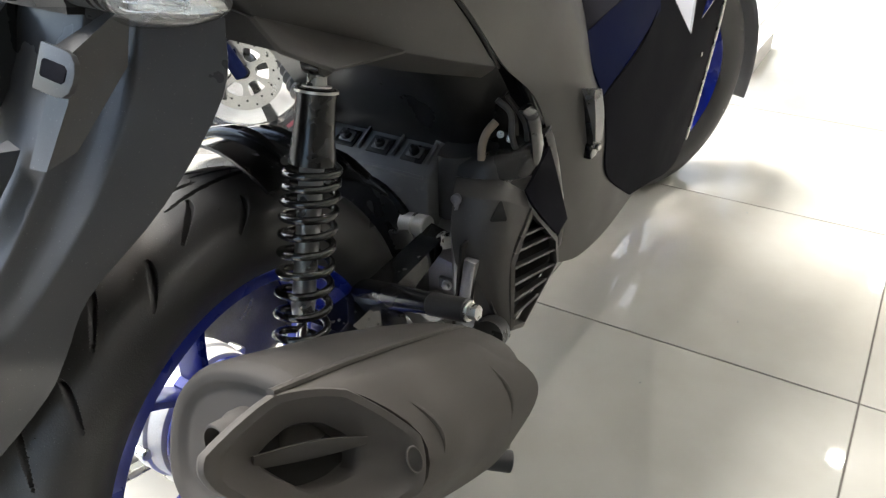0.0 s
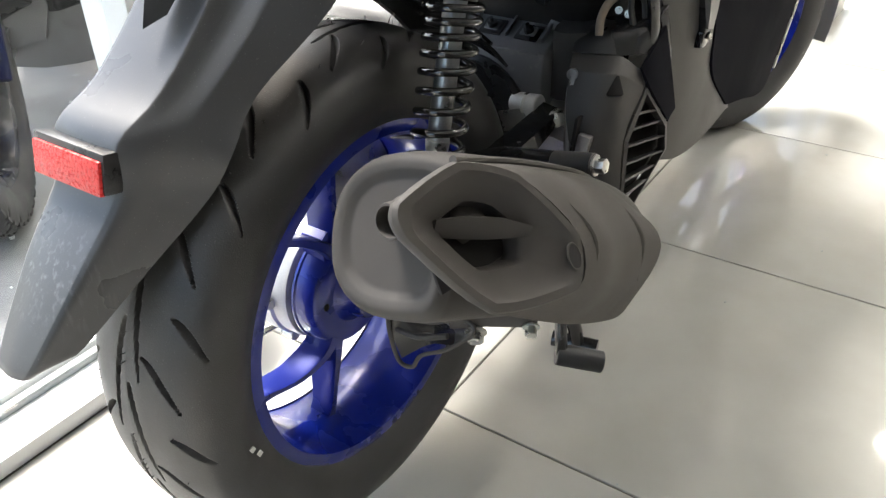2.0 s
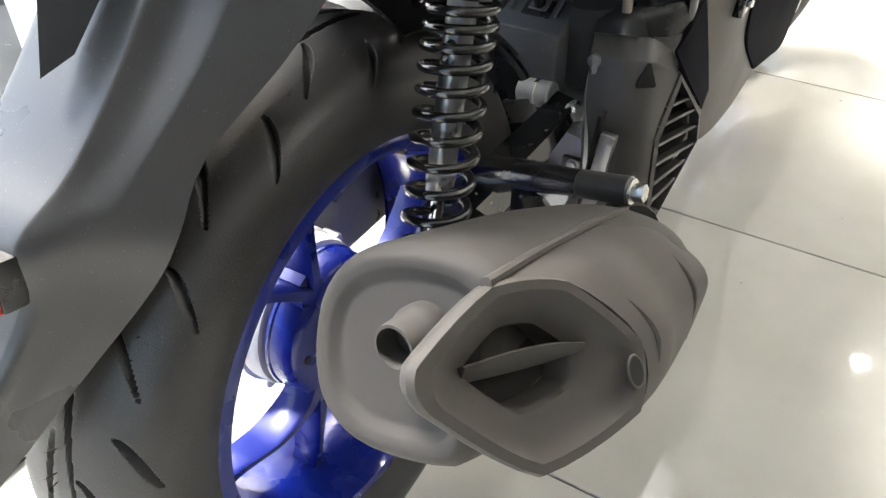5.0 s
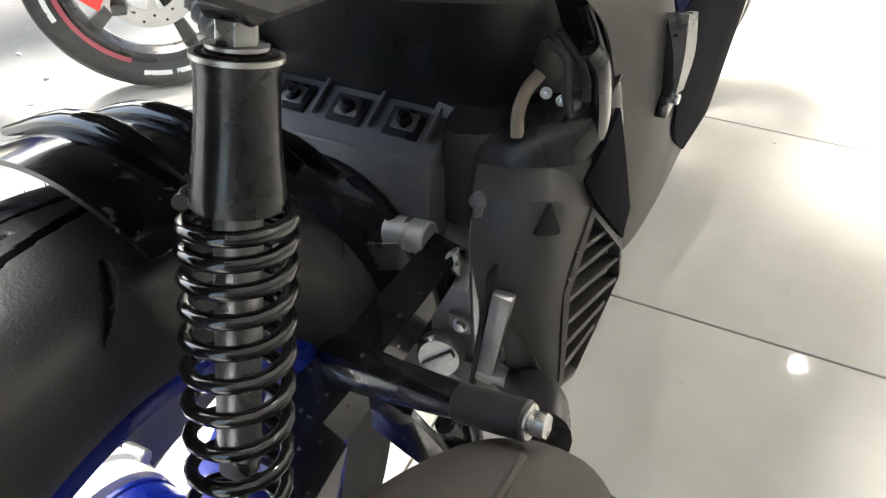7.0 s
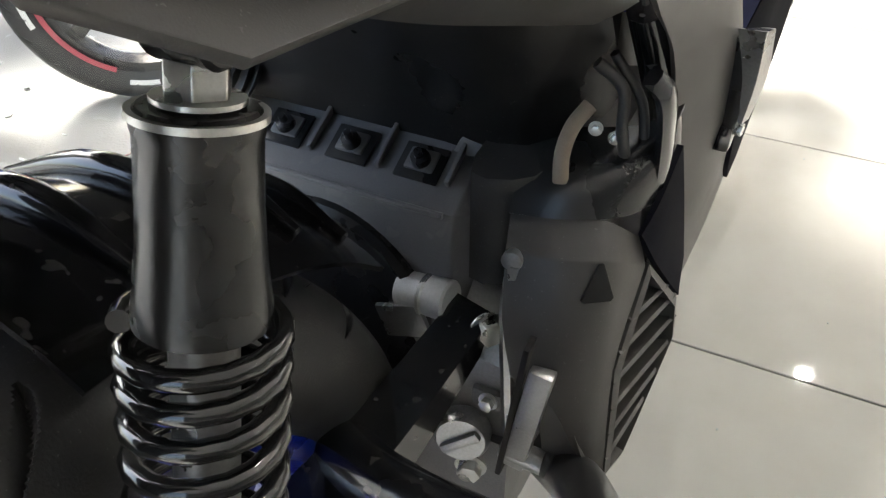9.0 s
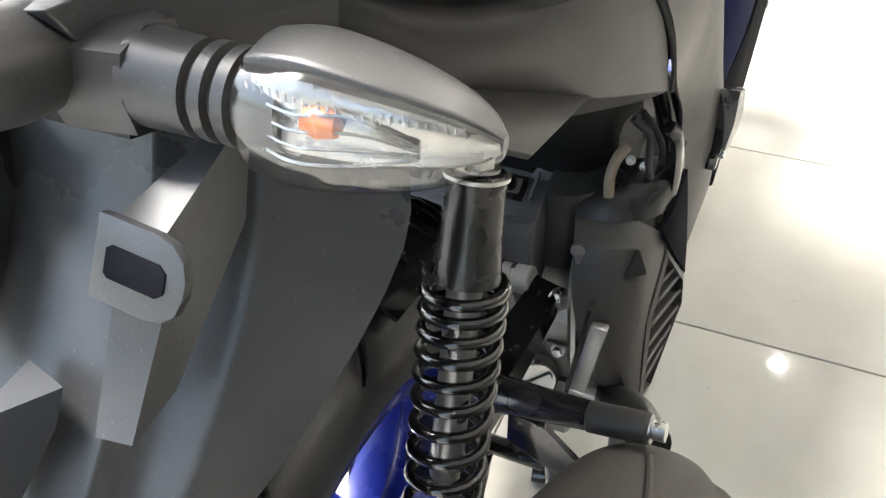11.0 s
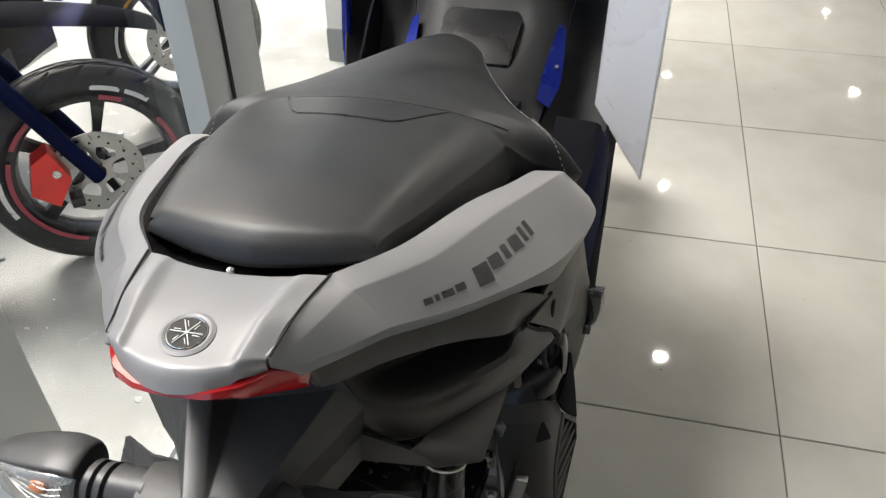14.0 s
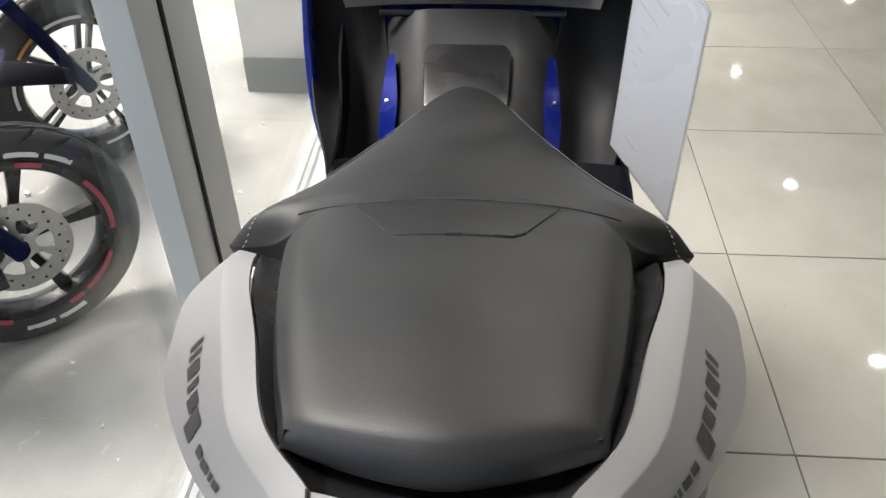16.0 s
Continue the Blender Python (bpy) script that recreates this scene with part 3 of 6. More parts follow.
def rear_wheel():
    m = wheel_place(AX)
    hub = part("rear_wheel", lathe([(0, 0.040), (0.016, 0.040), (0.018, 0.046), (0.028, 0.046), (0.032, 0.030), (0.040, 0.0215), (0.060, 0.0195), (0.0645, 0.0175), (0.0660, 0.0150), (0.0675, 0.006), (0.0680, -0.006), (0.0695, -0.0075), (0.0695, -0.0105), (0.062, -0.012), (0, -0.012)], m, 64), M_BLUE, scooter, "blue painted alloy wheel hub")
    part("tyre", merge(None, tyre_mesh(0.276, 0.186, 0.071, 1700, 64, 15), m), M_RUBBER, hub, "new black road tyre with moulding hairs", 32)
    tagged(part("rubber_hairs", merge(None, rubber_hairs(0.276, 0.069, 280, 3), m), M_RUBBER, hub), kind="stuff")
    rim = lathe([(0.191, 0.0560), (0.191, 0.050), (0.186, 0.050), (0.183, 0.055), (0.178, 0.056), (0.174, 0.045), (0.170, 0.030), (0.164, 0.014), (0.163, -0.014), (0.170, -0.030), (0.174, -0.045), (0.178, -0.054), (0.183, -0.053), (0.191, -0.050),
                 (0.191, -0.0535), (0.187, -0.0545), (0.176, -0.0545)], m, 128)
    lathe([(0.191, 0.0560), (0.187, 0.0570), (0.178, 0.056)], m, 128, rim)
    part("rim", rim, M_BLUE, hub)
    for root, ends in ((114, (93, 136)), (234, (200, 252)), (352, (326, 376))):
        for end in ends:
            rings = []
            for r, f, w, top, low in ((0.060, 0.12, 0.0090, 0.019, -0.012), (0.082, 0.30, 0.0066, 0.022, -0.012), (0.115, 0.62, 0.0050, 0.020, -0.013), (0.148, 0.92, 0.0050, 0.014, -0.015), (0.170, 1.0, 0.0085, 0.010, -0.018)):
                a = radians(root + (end - root) * f + 90)
                c, t = Vector((r * math.cos(a), r * math.sin(a), 0)), Vector((-math.sin(a), math.cos(a), 0))
                rings.append([c + t * (w * u) + Vector((0, 0, top + (low - top) * v)) for u, v in ((-1, 0.10), (-0.75, 0.0), (0.75, 0.0), (1, 0.10), (0.85, 1.0), (-0.85, 1.0))])
            part("spoke", merge(None, loft(rings, 4, 1), m), M_BLUE, hub)
        a = radians(root + 90)
        c, t = Vector((math.cos(a), math.sin(a), 0)), Vector((-math.sin(a), math.cos(a), 0))
        web = loft([[c * r + t * (w * u) + Vector((0, 0, z)) for u, z in ((-1, 0.016), (1, 0.016), (1, -0.012), (-1, -0.012))] for r, w in ((0.060, 0.017), (0.078, 0.011), (0.088, 0.005))], 2, 1)
        part("spoke_web", merge(None, web, m), M_BLUE, hub)
    # Bolt holes are black discs, their shade given by colour.
    for k in range(3):
        a = radians(120 * k + 268)
        p = m @ Vector((0.050 * math.cos(a), 0.050 * math.sin(a), 0.0200))
        part("bolt_hole", rod(p, p + Vector((0.0016, 0, 0)), 0.0042, seg=14), M_SOOT_SHADE, hub)
    for dy, dz in ((0.0, 0.0), (0.007, -0.011)):
        part("paint_mark", box(0.0010, 0.005, 0.006, Matrix.Translation((0.0702, -0.213 + dy, 0.293 + dz)) @ Matrix.Rotation(radians(25), 4, "X"), 0.0), M_GREYPLASTIC, hub, "pale paint mark")
    p = m @ Vector((0, 0, 0.046))
    part("axle_nut", hex_bolt(p, (1, 0, 0), 0.014, 0.012), M_STEEL, hub, "plated axle nut")
    v = m @ Vector((0.166 * math.cos(2.6), 0.166 * math.sin(2.6), 0.012))
    part("tyre_valve", rod(v, v + Vector((0.03, 0, 0.004)), 0.0035, 0.0025, 10), M_RUBBER, hub)
    return hub


rear_wheel()

# final drive case on the far side of the wheel
drive = part("gear_case", lathe([(0, -0.105), (0.048, -0.105), (0.060, -0.095), (0.068, -0.082), (0.070, -0.064), (0.074, -0.060), (0.076, -0.056), (0.076, -0.038), (0.073, -0.035), (0.073, -0.022), (0.0715, -0.0165), (0.066, -0.015), (0, -0.015)], wheel_place(AX), 56), M_CASE, scooter, "cast aluminium gear case beside the wheel")
for k in range(7):
    a = radians(360 / 7 * k + 12)
    p = wheel_place(AX) @ Vector((0.076 * math.cos(a), 0.076 * math.sin(a), -0.052))
    part("case_bolt", rod(p, p + Vector((0.02, 0, 0)), 0.007, seg=12), M_STEEL, drive)
bm = loft([[(-0.10 + x * 0.035, y, z0 + z) for x, z in ((-1, -0.045 - k), (0.7, -0.045 - k), (1, -0.03 - k), (1, 0.040 + k), (0.7, 0.055 + k), (-1, 0.055 + k))] for y, z0, k in ((-0.045, 0.325, -0.012), (0.05, 0.335, 0.004), (0.16, 0.350, 0.022), (0.27, 0.365, 0.034), (0.40, 0.375, 0.036))], 4, 1)
part("crankcase_arm", bm, M_CAST, scooter, "cast aluminium drive case")
bm = rod((-0.13, -0.10, 0.25), (-0.13, -0.02, 0.23), 0.006)
tube([(-0.13, -0.10, 0.25), (-0.128, -0.06, 0.22), (-0.12, 0.04, 0.21), (-0.12, 0.2, 0.24)], 0.005, bm=bm)
part("brake_rod", bm, M_STEEL, scooter, "brake rod with adjuster")
bm = bmesh.new()
tube([(-0.13 + 0.008 * math.cos(a), -0.10 + 0.05 * a / 31.4, 0.25 - 0.02 * a / 31.4 + 0.008 * math.sin(a)) for a in np.linspace(0, 31.4, 60)], 0.0014, 6, 1, bm)
part("brake_spring", bm, M_STEEL, scooter)

# ---- rear mudguard
MG = [
    [(0, -0.058, 0.815), (0.036, -0.056, 0.815), (0.046, -0.044, 0.808), (0.068, -0.040, 0.803), (0.112, -0.010, 0.775)],
    [(0, -0.088, 0.745), (0.038, -0.086, 0.745), (0.048, -0.072, 0.740), (0.074, -0.068, 0.737), (0.120, -0.032, 0.726)],
    [(0, -0.146, 0.672), (0.037, -0.144, 0.672), (0.046, -0.128, 0.667), (0.068, -0.122, 0.664), (0.094, -0.082, 0.655)],
    [(0, -0.202, 0.618), (0.036, -0.200, 0.618), (0.044, -0.186, 0.614), (0.057, -0.176, 0.610), (0.066, -0.140, 0.600)],
    [(0, -0.243, 0.592), (0.035, -0.241, 0.592), (0.044, -0.230, 0.589), (0.054, -0.210, 0.582), (0.072, -0.172, 0.568)],
    [(0, -0.250, 0.555), (0.034, -0.249, 0.555), (0.042, -0.243, 0.552), (0.048, -0.220, 0.545), (0.062, -0.190, 0.535)],
    [(0, -0.292, 0.505), (0.030, -0.290, 0.505), (0.036, -0.284, 0.503), (0.040, -0.264, 0.497), (0.046, -0.243, 0.490)],
    [(0, -0.335, 0.446), (0.020, -0.333, 0.446), (0.025, -0.328, 0.446), (0.028, -0.314, 0.445), (0.032, -0.298, 0.444)],
    [(0, -0.342, 0.432), (0.015, -0.340, 0.433), (0.019, -0.336, 0.434), (0.022, -0.324, 0.436), (0.025, -0.310, 0.437)],
]
BEND = (0, 0, 0, -0.002, -0.006, -0.009, -0.014, -0.021, -0.023)      # the flap hangs a little askew
row = lambda r: [(-x, y, z) for x, y, z in r[:0:-1]] + list(r)
guard = part("mudguard", patch(tighten([[(x + d, y, z) for x, y, z in row(r)] for r, d in zip(MG, BEND)], (1, 3, 5, 7), 0.13), 4, 3, 0.003), M_GUARD, scooter, "scuffed black plastic rear mudguard")


def hook(cx, side):
    """A number-plate lug: a folded strut with a slotted round-ended tab."""
    flip = Matrix.Diagonal((side, 1, 1, 1))
    place = Matrix.Translation((cx, -0.114, 0.761)) @ Matrix.Rotation(radians(64), 4, "X") @ Matrix.Rotation(radians(-6 * side), 4, "Z") @ flip
    bm = slab([(-0.018, -0.0155), (0.006, -0.0155), (0.013, -0.014), (0.018, -0.0095), (0.020, -0.003), (0.020, 0.003), (0.018, 0.0095), (0.013, 0.014), (0.006, 0.0155), (-0.018, 0.0155)], 0.005, place, 0.0012)
    s = side
    loft([[(cx - s * 0.017, -0.108, 0.771), (cx + s * 0.006, -0.107, 0.772), (cx + s * 0.009, -0.056, 0.794), (cx + s * 0.004, -0.056, 0.794)],
          [(cx - s * 0.017, -0.118, 0.742), (cx + s * 0.004, -0.117, 0.742), (cx + s * 0.007, -0.068, 0.752), (cx - s * 0.006, -0.070, 0.752)],
          [(cx - s * 0.014, -0.146, 0.703), (cx + s * 0.001, -0.144, 0.703), (cx + s * 0.003, -0.120, 0.708), (cx - s * 0.014, -0.122, 0.708)]], 1, 1, bm)
    return bm, place


for cx, sd in ((0.065, 1), (-0.038, -1)):
    bm, place = hook(cx, sd)
    lug = part("plate_lug", bm, M_GUARD, guard)
    # Dark slab through the tab: shade of the opening by colour, not cut out.
    part("slot_shade", slab([(-0.0125, -0.0045), (-0.0105, -0.006), (0.0095, -0.006), (0.0125, -0.0035), (0.0125, 0.0035), (0.0095, 0.006), (-0.0105, 0.006), (-0.0125, 0.0045)], 0.0064, place @ Matrix.Translation((0, 0, -0.0007)), 0.0004), M_MATTE, guard)
bm = loft([[(0.002, -0.154, 0.702), (0.008, -0.164, 0.708), (0.026, -0.134, 0.706), (0.003, -0.128, 0.706)],
           [(0.003, -0.164, 0.694), (0.010, -0.174, 0.692), (0.027, -0.144, 0.694), (0.003, -0.136, 0.694)],
           [(0.003, -0.180, 0.656), (0.009, -0.186, 0.654), (0.013, -0.166, 0.660), (0.004, -0.160, 0.664)]], 1, 1)
part("guard_rib", bm, M_RIB, guard)
bm = box(0.082, 0.016, 0.031, Matrix.Translation((-0.011, -0.249, 0.573)) @ Matrix.Rotation(radians(-12), 4, "X"), 0.003)
refl_base = part("reflector", bm, M_DARK, scooter, "rectangular red rear reflector in a black frame")
bm = box(0.077, 0.006, 0.026, Matrix.Translation((-0.011, -0.257, 0.5715)) @ Matrix.Rotation(radians(-12), 4, "X"), 0.002)
part("reflector_lens", bm, M_REFLECT, refl_base, "red prismatic lens")

# ---- inner hugger over the tyre
hug = [[(x, 0.310 * math.cos(radians(a)) * (1 - 0.25 * (x / 0.08) ** 2 * 0.12), 0.325 + (0.310 - 0.03 * (x / 0.075) ** 2) * math.sin(radians(a))) for x in (-0.085, -0.060, -0.02, 0.02, 0.055, 0.075)] for a in (42, 50, 58, 67, 75, 82)]
hugger = part("tyre_hugger", patch(hug, 4, 4, 0.003), M_BLACK, scooter, "gloss black hugger over the rear tyre")
for a in (46, 55, 64, 73):
    y, z = math.cos(radians(a)), math.sin(radians(a))
    part("hugger_rib", tube([(-0.070, 0.304 * y, 0.325 + 0.293 * z), (-0.02, 0.313 * y, 0.325 + 0.311 * z), (0.02, 0.313 * y, 0.325 + 0.311 * z), (0.06, 0.304 * y, 0.325 + 0.296 * z)], [0.003, 0.007, 0.007, 0.003], 10, 3), M_BLACK, hugger)

# ---- exhaust
def ring(c, rx, rz, tilt=0.22, sq=2.5, n=20, lean=0.54, flat=1.0):
    """A rounded ring across the silencer; flat cuts its outer side, where the shield lies on it."""
    out = []
    for k in range(n):
        a = 2 * math.pi * k / n
        ca, sa = math.cos(a), math.sin(a)
        x = rx * math.copysign(abs(ca) ** (2 / sq), ca)
        z = rz * math.copysign(abs(sa) ** (2 / sq), sa)
        x, z = x * math.cos(tilt) - z * math.sin(tilt), x * math.sin(tilt) + z * math.cos(tilt)
        x = min(x, rx * flat)
        out.append((c[0] + x, c[1] + z * lean, c[2] + z))
    return out


EC, EA = Vector((0.208, -0.149, 0.528)), Vector((0.09, 0.885, -0.455)).normalized()
rows_ = [ring(EC + EA * d + Vector((-0.006, 0, 0.002)) * (1 - k), 0.066 * k, 0.054 * k, flat=0.66) for k, d in ((0.40, -0.006), (0.58, -0.006), (0.66, -0.006), (0.72, -0.008), (0.78, -0.010), (0.88, -0.010), (0.96, -0.004), (1.0, 0.006))]
rows_ += [ring((0.211, -0.10, 0.503), 0.066, 0.056, flat=0.72), ring((0.217, -0.02, 0.462), 0.066, 0.058, 0.15, flat=0.8), ring((0.230, 0.075, 0.410), 0.062, 0.058, 0.05), ring((0.238, 0.122, 0.386), 0.050, 0.048, 0), ring((0.236, 0.150, 0.374), 0.030, 0.030, 0)]
muffler = part("exhaust", loft(rows_, 4, 2), M_EXH, scooter, "matt grey exhaust silencer with a cut-out heat shield", 50)
bm = lathe([(0.0105, -0.02), (0.0160, -0.02), (0.0160, 0.003), (0.0150, 0.006), (0.0138, 0.008), (0.0132, 0.020), (0.0126, 0.022), (0.0110, 0.022), (0.0105, -0.02)], along((0.209, -0.150, 0.545), (0.2045, -0.192, 0.557)), 32)
pipe = part("tail_pipe", bm, M_EXH, muffler)
part("pipe_bore", lathe([(0, 0.004), (0.0107, 0.004), (0.0107, 0.0), (0, 0)], along((0.2088, -0.152, 0.5456), (0.2045, -0.192, 0.557)), 24), M_SOOT_SHADE, muffler)
shield = [
    [(0.250, -0.155, 0.600), (0.269, -0.108, 0.576), (0.303, -0.073, 0.521), (0.314, -0.094, 0.489), (0.292, -0.172, 0.509)],
    [(0.246, -0.080, 0.566), (0.273, -0.055, 0.552), (0.306, -0.035, 0.503), (0.314, -0.045, 0.465), (0.298, -0.085, 0.446)],
    [(0.241, 0.0, 0.526), (0.270, 0.012, 0.512), (0.302, 0.018, 0.470), (0.309, 0.008, 0.428), (0.294, -0.010, 0.395)],
    [(0.236, 0.070, 0.488), (0.267, 0.085, 0.472), (0.298, 0.097, 0.430), (0.303, 0.088, 0.388), (0.287, 0.068, 0.346)],
    [(0.231, 0.112, 0.462), (0.260, 0.128, 0.442), (0.294, 0.143, 0.408), (0.299, 0.138, 0.375), (0.282, 0.108, 0.326)],
]
cover = part("heat_shield", patch(shield, 4, 4, -0.006), M_EXH, muffler)
LINES = np.array(shield)
for row_, f in ((0, 0.55), (2, 0.75)):              # pressed creases across the shield
    crease = LINES[row_] * (1 - f) + LINES[row_ + 1] * f
    part("shield_crease", tube([tuple(p) for p in crease[1:4]], [0.0006, 0.0030, 0.0006], 8, 6), M_EXH, cover)
part("shield_edge", tube([(x - 0.001, y, z + 0.0015) for x, y, z in (r[0] for r in shield)], 0.0030, 8, 4), M_EXH, cover)


def shield_end():
    """The angular rear mouth of the heat shield: a broad chamfered frame round a deep hole, with a bar across."""
    out = [Vector(p) for p in ((0.244, -0.210, 0.595), (0.250, -0.155, 0.601), (0.269, -0.108, 0.577), (0.303, -0.073, 0.521), (0.315, -0.094, 0.489), (0.292, -0.174, 0.510), (0.253, -0.215, 0.576))]
    c = sum(out, Vector()) / len(out)
    n = Vector((0.886, -0.141, 0.443)).normalized()
    rings = []
    for k, d in ((0.96, -0.009), (0.99, -0.005), (1.0, -0.001), (0.975, 0.0022), (0.87, 0.0022), (0.80, -0.002), (0.56, -0.0105), (0.47, -0.0125), (0.43, -0.017), (0.42, -0.030)):
        rings.append([c + (p - c) * k + n * d for p in out])
    G = np.array([[tuple(p) for p in r] for r in rings])
    G = np.swapaxes(catmull(np.swapaxes(G, 0, 1), 5, True), 0, 1)
    G = 0.55 * G + 0.45 * np.array([np.array([np.interp(np.linspace(0, 7, 35, endpoint=False), range(8), np.append(np.array([p[i] for p in r]), r[0][i])) for i in range(3)]).T for r in rings])
    bm = bmesh.new()
    add_grid(bm, G, False, True)
    return bm, c, n


bm, c, n = shield_end()
mouth = part("shield_end", bm, M_EXH, cover)
# Black sheet closing the mouth: painted shade of the hollow behind it.
part("shield_cavity_shade", box(0.070, 0.056, 0.003, along(c - n * 0.031, c), 0.001), M_SOOT_SHADE, cover)
bm = loft([[Vector(a) - n * 0.0105 + Vector((0.0, 0.0, 0.003)) * h, Vector(a) - n * 0.013 + Vector((0.001, 0.0, 0.006)) * h, Vector(a) - n * 0.024, Vector(a) - n * 0.014 - Vector((0.001, 0.0, 0.005)) * h]
           for a, h in (((0.262, -0.182, 0.570), 1.3), ((0.272, -0.158, 0.561), 1.7), ((0.283, -0.133, 0.551), 1.6), ((0.293, -0.110, 0.541), 0.8))], 3, 2)
part("shield_bar", bm, M_EXH, cover)
p = Vector((0.3045, -0.0885, 0.5115)) + n * 0.0030
# Dark disc on the face, coloured as the hole's shade.
part("shield_hole", lathe([(0, 0), (0.0082, 0), (0.0082, 0.0008), (0, 0.0008)], along(p, p + n) @ Matrix.Diagonal((0.7, 1.15, 1, 1)), 24), M_SOOT_SHADE, cover)
part("hole_rim", tube([tuple(along(p, p + n) @ Vector((0.0062 * math.cos(a), 0.0098 * math.sin(a), 0.0004))) for a in np.linspace(0, 2 * math.pi, 20, endpoint=False)], 0.0009, 6, 2, closed=True), M_EXH, cover)
part("shield_bolt", hex_bolt((0.226, 0.134, 0.467), (0.98, -0.05, 0.17), 0.0080, 0.010), M_STEEL, muffler, "plated flange bolt")
bm = tube([(0.226, 0.17, 0.408), (0.20, 0.24, 0.36), (0.14, 0.32, 0.29), (0.07, 0.42, 0.24), (0.02, 0.5, 0.28)], 0.018, 16)
part("exhaust_pipe", bm, M_DARK, scooter, "black exhaust pipe under the engine")

# bracket that carries the silencer
arm = part("exhaust_bracket", tube([(0.070, 0.175, 0.405), (0.115, 0.150, 0.436), (0.183, 0.137, 0.458)], [0.020, 0.0155, 0.0115], 18), M_BLACK, scooter, "gloss black tubular exhaust bracket")
part("sleeve", rod((0.180, 0.137, 0.457), (0.226, 0.134, 0.467), 0.0122), M_PLASTIC, arm, "dull grey rubber sleeve")
bm = slab([(0, 0), (0.03, -0.006), (0.075, -0.05), (0.085, -0.10), (0.068, -0.105), (0.05, -0.06), (0.0, -0.035)], 0.006, Matrix.Translation((0.118, 0.140, 0.436)) @ Matrix.Rotation(radians(90), 4, "X"), 0.001)
part("gusset", bm, M_BLACK, arm)
bm = loft([[(0.092, 0.283, 0.452), (0.120, 0.277, 0.450), (0.120, 0.256, 0.432), (0.092, 0.262, 0.432)], [(0.070, 0.20, 0.425), (0.104, 0.192, 0.425), (0.104, 0.176, 0.390), (0.070, 0.183, 0.390)], [(0.04, 0.11, 0.40), (0.085, 0.11, 0.40), (0.085, 0.10, 0.36), (0.04, 0.10, 0.36)]], 3, 1)
part("swing_arm", bm, M_BLACK, scooter, "worn black swing arm")
bm = loft([[(0.085, 0.12, 0.41), (0.115, 0.11, 0.41), (0.115, 0.08, 0.36), (0.085, 0.09, 0.36)], [(0.09, 0.04, 0.40), (0.118, 0.03, 0.40), (0.118, 0.0, 0.33), (0.09, 0.0, 0.33)], [(0.095, -0.03, 0.355), (0.112, -0.035, 0.355), (0.112, -0.035, 0.30), (0.095, -0.03, 0.30)]], 3, 1)
part("axle_plate", bm, M_BLACK, scooter)

# pressed bracket beneath the silencer: a curled rim round a hollow, its shade a dark patch, and an arm with two bolts
RIM = [(0.118, -0.070, 0.372), (0.119, -0.070, 0.351), (0.128, -0.070, 0.320), (0.144, -0.070, 0.319), (0.155, -0.070, 0.338), (0.185, -0.070, 0.359), (0.210, -0.066, 0.388), (0.197, -0.066, 0.396), (0.165, -0.068, 0.380)]
under = part("lower_bracket", tube(RIM + RIM[:1], 0.0022, 8, 5), M_EXH, scooter, "grey pressed-steel bracket under the silencer")
hollow = [[(0.118, -0.068, 0.372), (0.165, -0.066, 0.380), (0.205, -0.062, 0.392)], [(0.119, -0.068, 0.350), (0.155, -0.05, 0.355), (0.208, -0.062, 0.386)], [(0.130, -0.068, 0.322), (0.150, -0.05, 0.335), (0.185, -0.064, 0.360)]]
part("bracket_hollow_shade", patch(hollow, 4, 4, 0.002), M_DARK, under)
part("bracket_rib", tube([(0.128, -0.070, 0.358), (0.155, -0.073, 0.362), (0.185, -0.070, 0.374)], 0.003, 8, 4), M_EXH, under)
part("bracket_arm", loft([[(x, y - 0.004, z - 0.006), (x, y + 0.006, z - 0.008), (x, y + 0.006, z + 0.008), (x, y - 0.004, z + 0.008)] for x, y, z in ((0.185, -0.062, 0.386), (0.215, -0.052, 0.394), (0.256, -0.042, 0.404))], 4, 2), M_EXH, under)
# Silencer steel again, coloured black for the shade beneath it.
part("bracket_strut", loft([[(0.120, -0.066, 0.372), (0.150, -0.066, 0.378), (0.150, -0.050, 0.378), (0.120, -0.050, 0.372)], [(0.150, -0.080, 0.450), (0.190, -0.080, 0.450), (0.190, -0.060, 0.450), (0.150, -0.060, 0.450)]], 2, 1), M_CONE, under)
part("bracket_bolt", hex_bolt((0.206, -0.056, 0.379), (0.45, -0.75, -0.4), 0.0075, 0.009), M_STEEL, under, "plated bolt")
part("bracket_bolt", hex_bolt((0.255, -0.046, 0.399), (0.45, -0.75, -0.4), 0.0055, 0.008), M_STEEL, under, "plated bolt")

# ---- rear shock absorber
TOP, LOW = Vector((0.108, 0.085, 0.696)), Vector((0.112, -0.010, 0.365))
AXIS = (LOW - TOP).normalized()
down = lambda d: TOP + AXIS * d
shock = part("shock_absorber", lathe([(0, 0), (0.0160, 0), (0.0180, 0.002), (0.0180, 0.006), (0.0174, 0.008), (0.0176, 0.026), (0.0184, 0.040), (0.0198, 0.054), (0.0206, 0.060), (0.0206, 0.065), (0, 0.065)], along(down(0.005), LOW), 40), M_SHROUD, scooter, "rear shock absorber with a black coil spring")
part("cap_ring", lathe([(0.015, 0), (0.0190, 0), (0.0190, 0.0022), (0.015, 0.0022), (0.015, 0)], along(down(0.006), LOW), 40), M_STEEL, shock, "plated ring")
part("top_mount", hex_bolt(down(0.004), -AXIS, 0.0095, 0.010), M_STEEL, shock, "plated top nut")
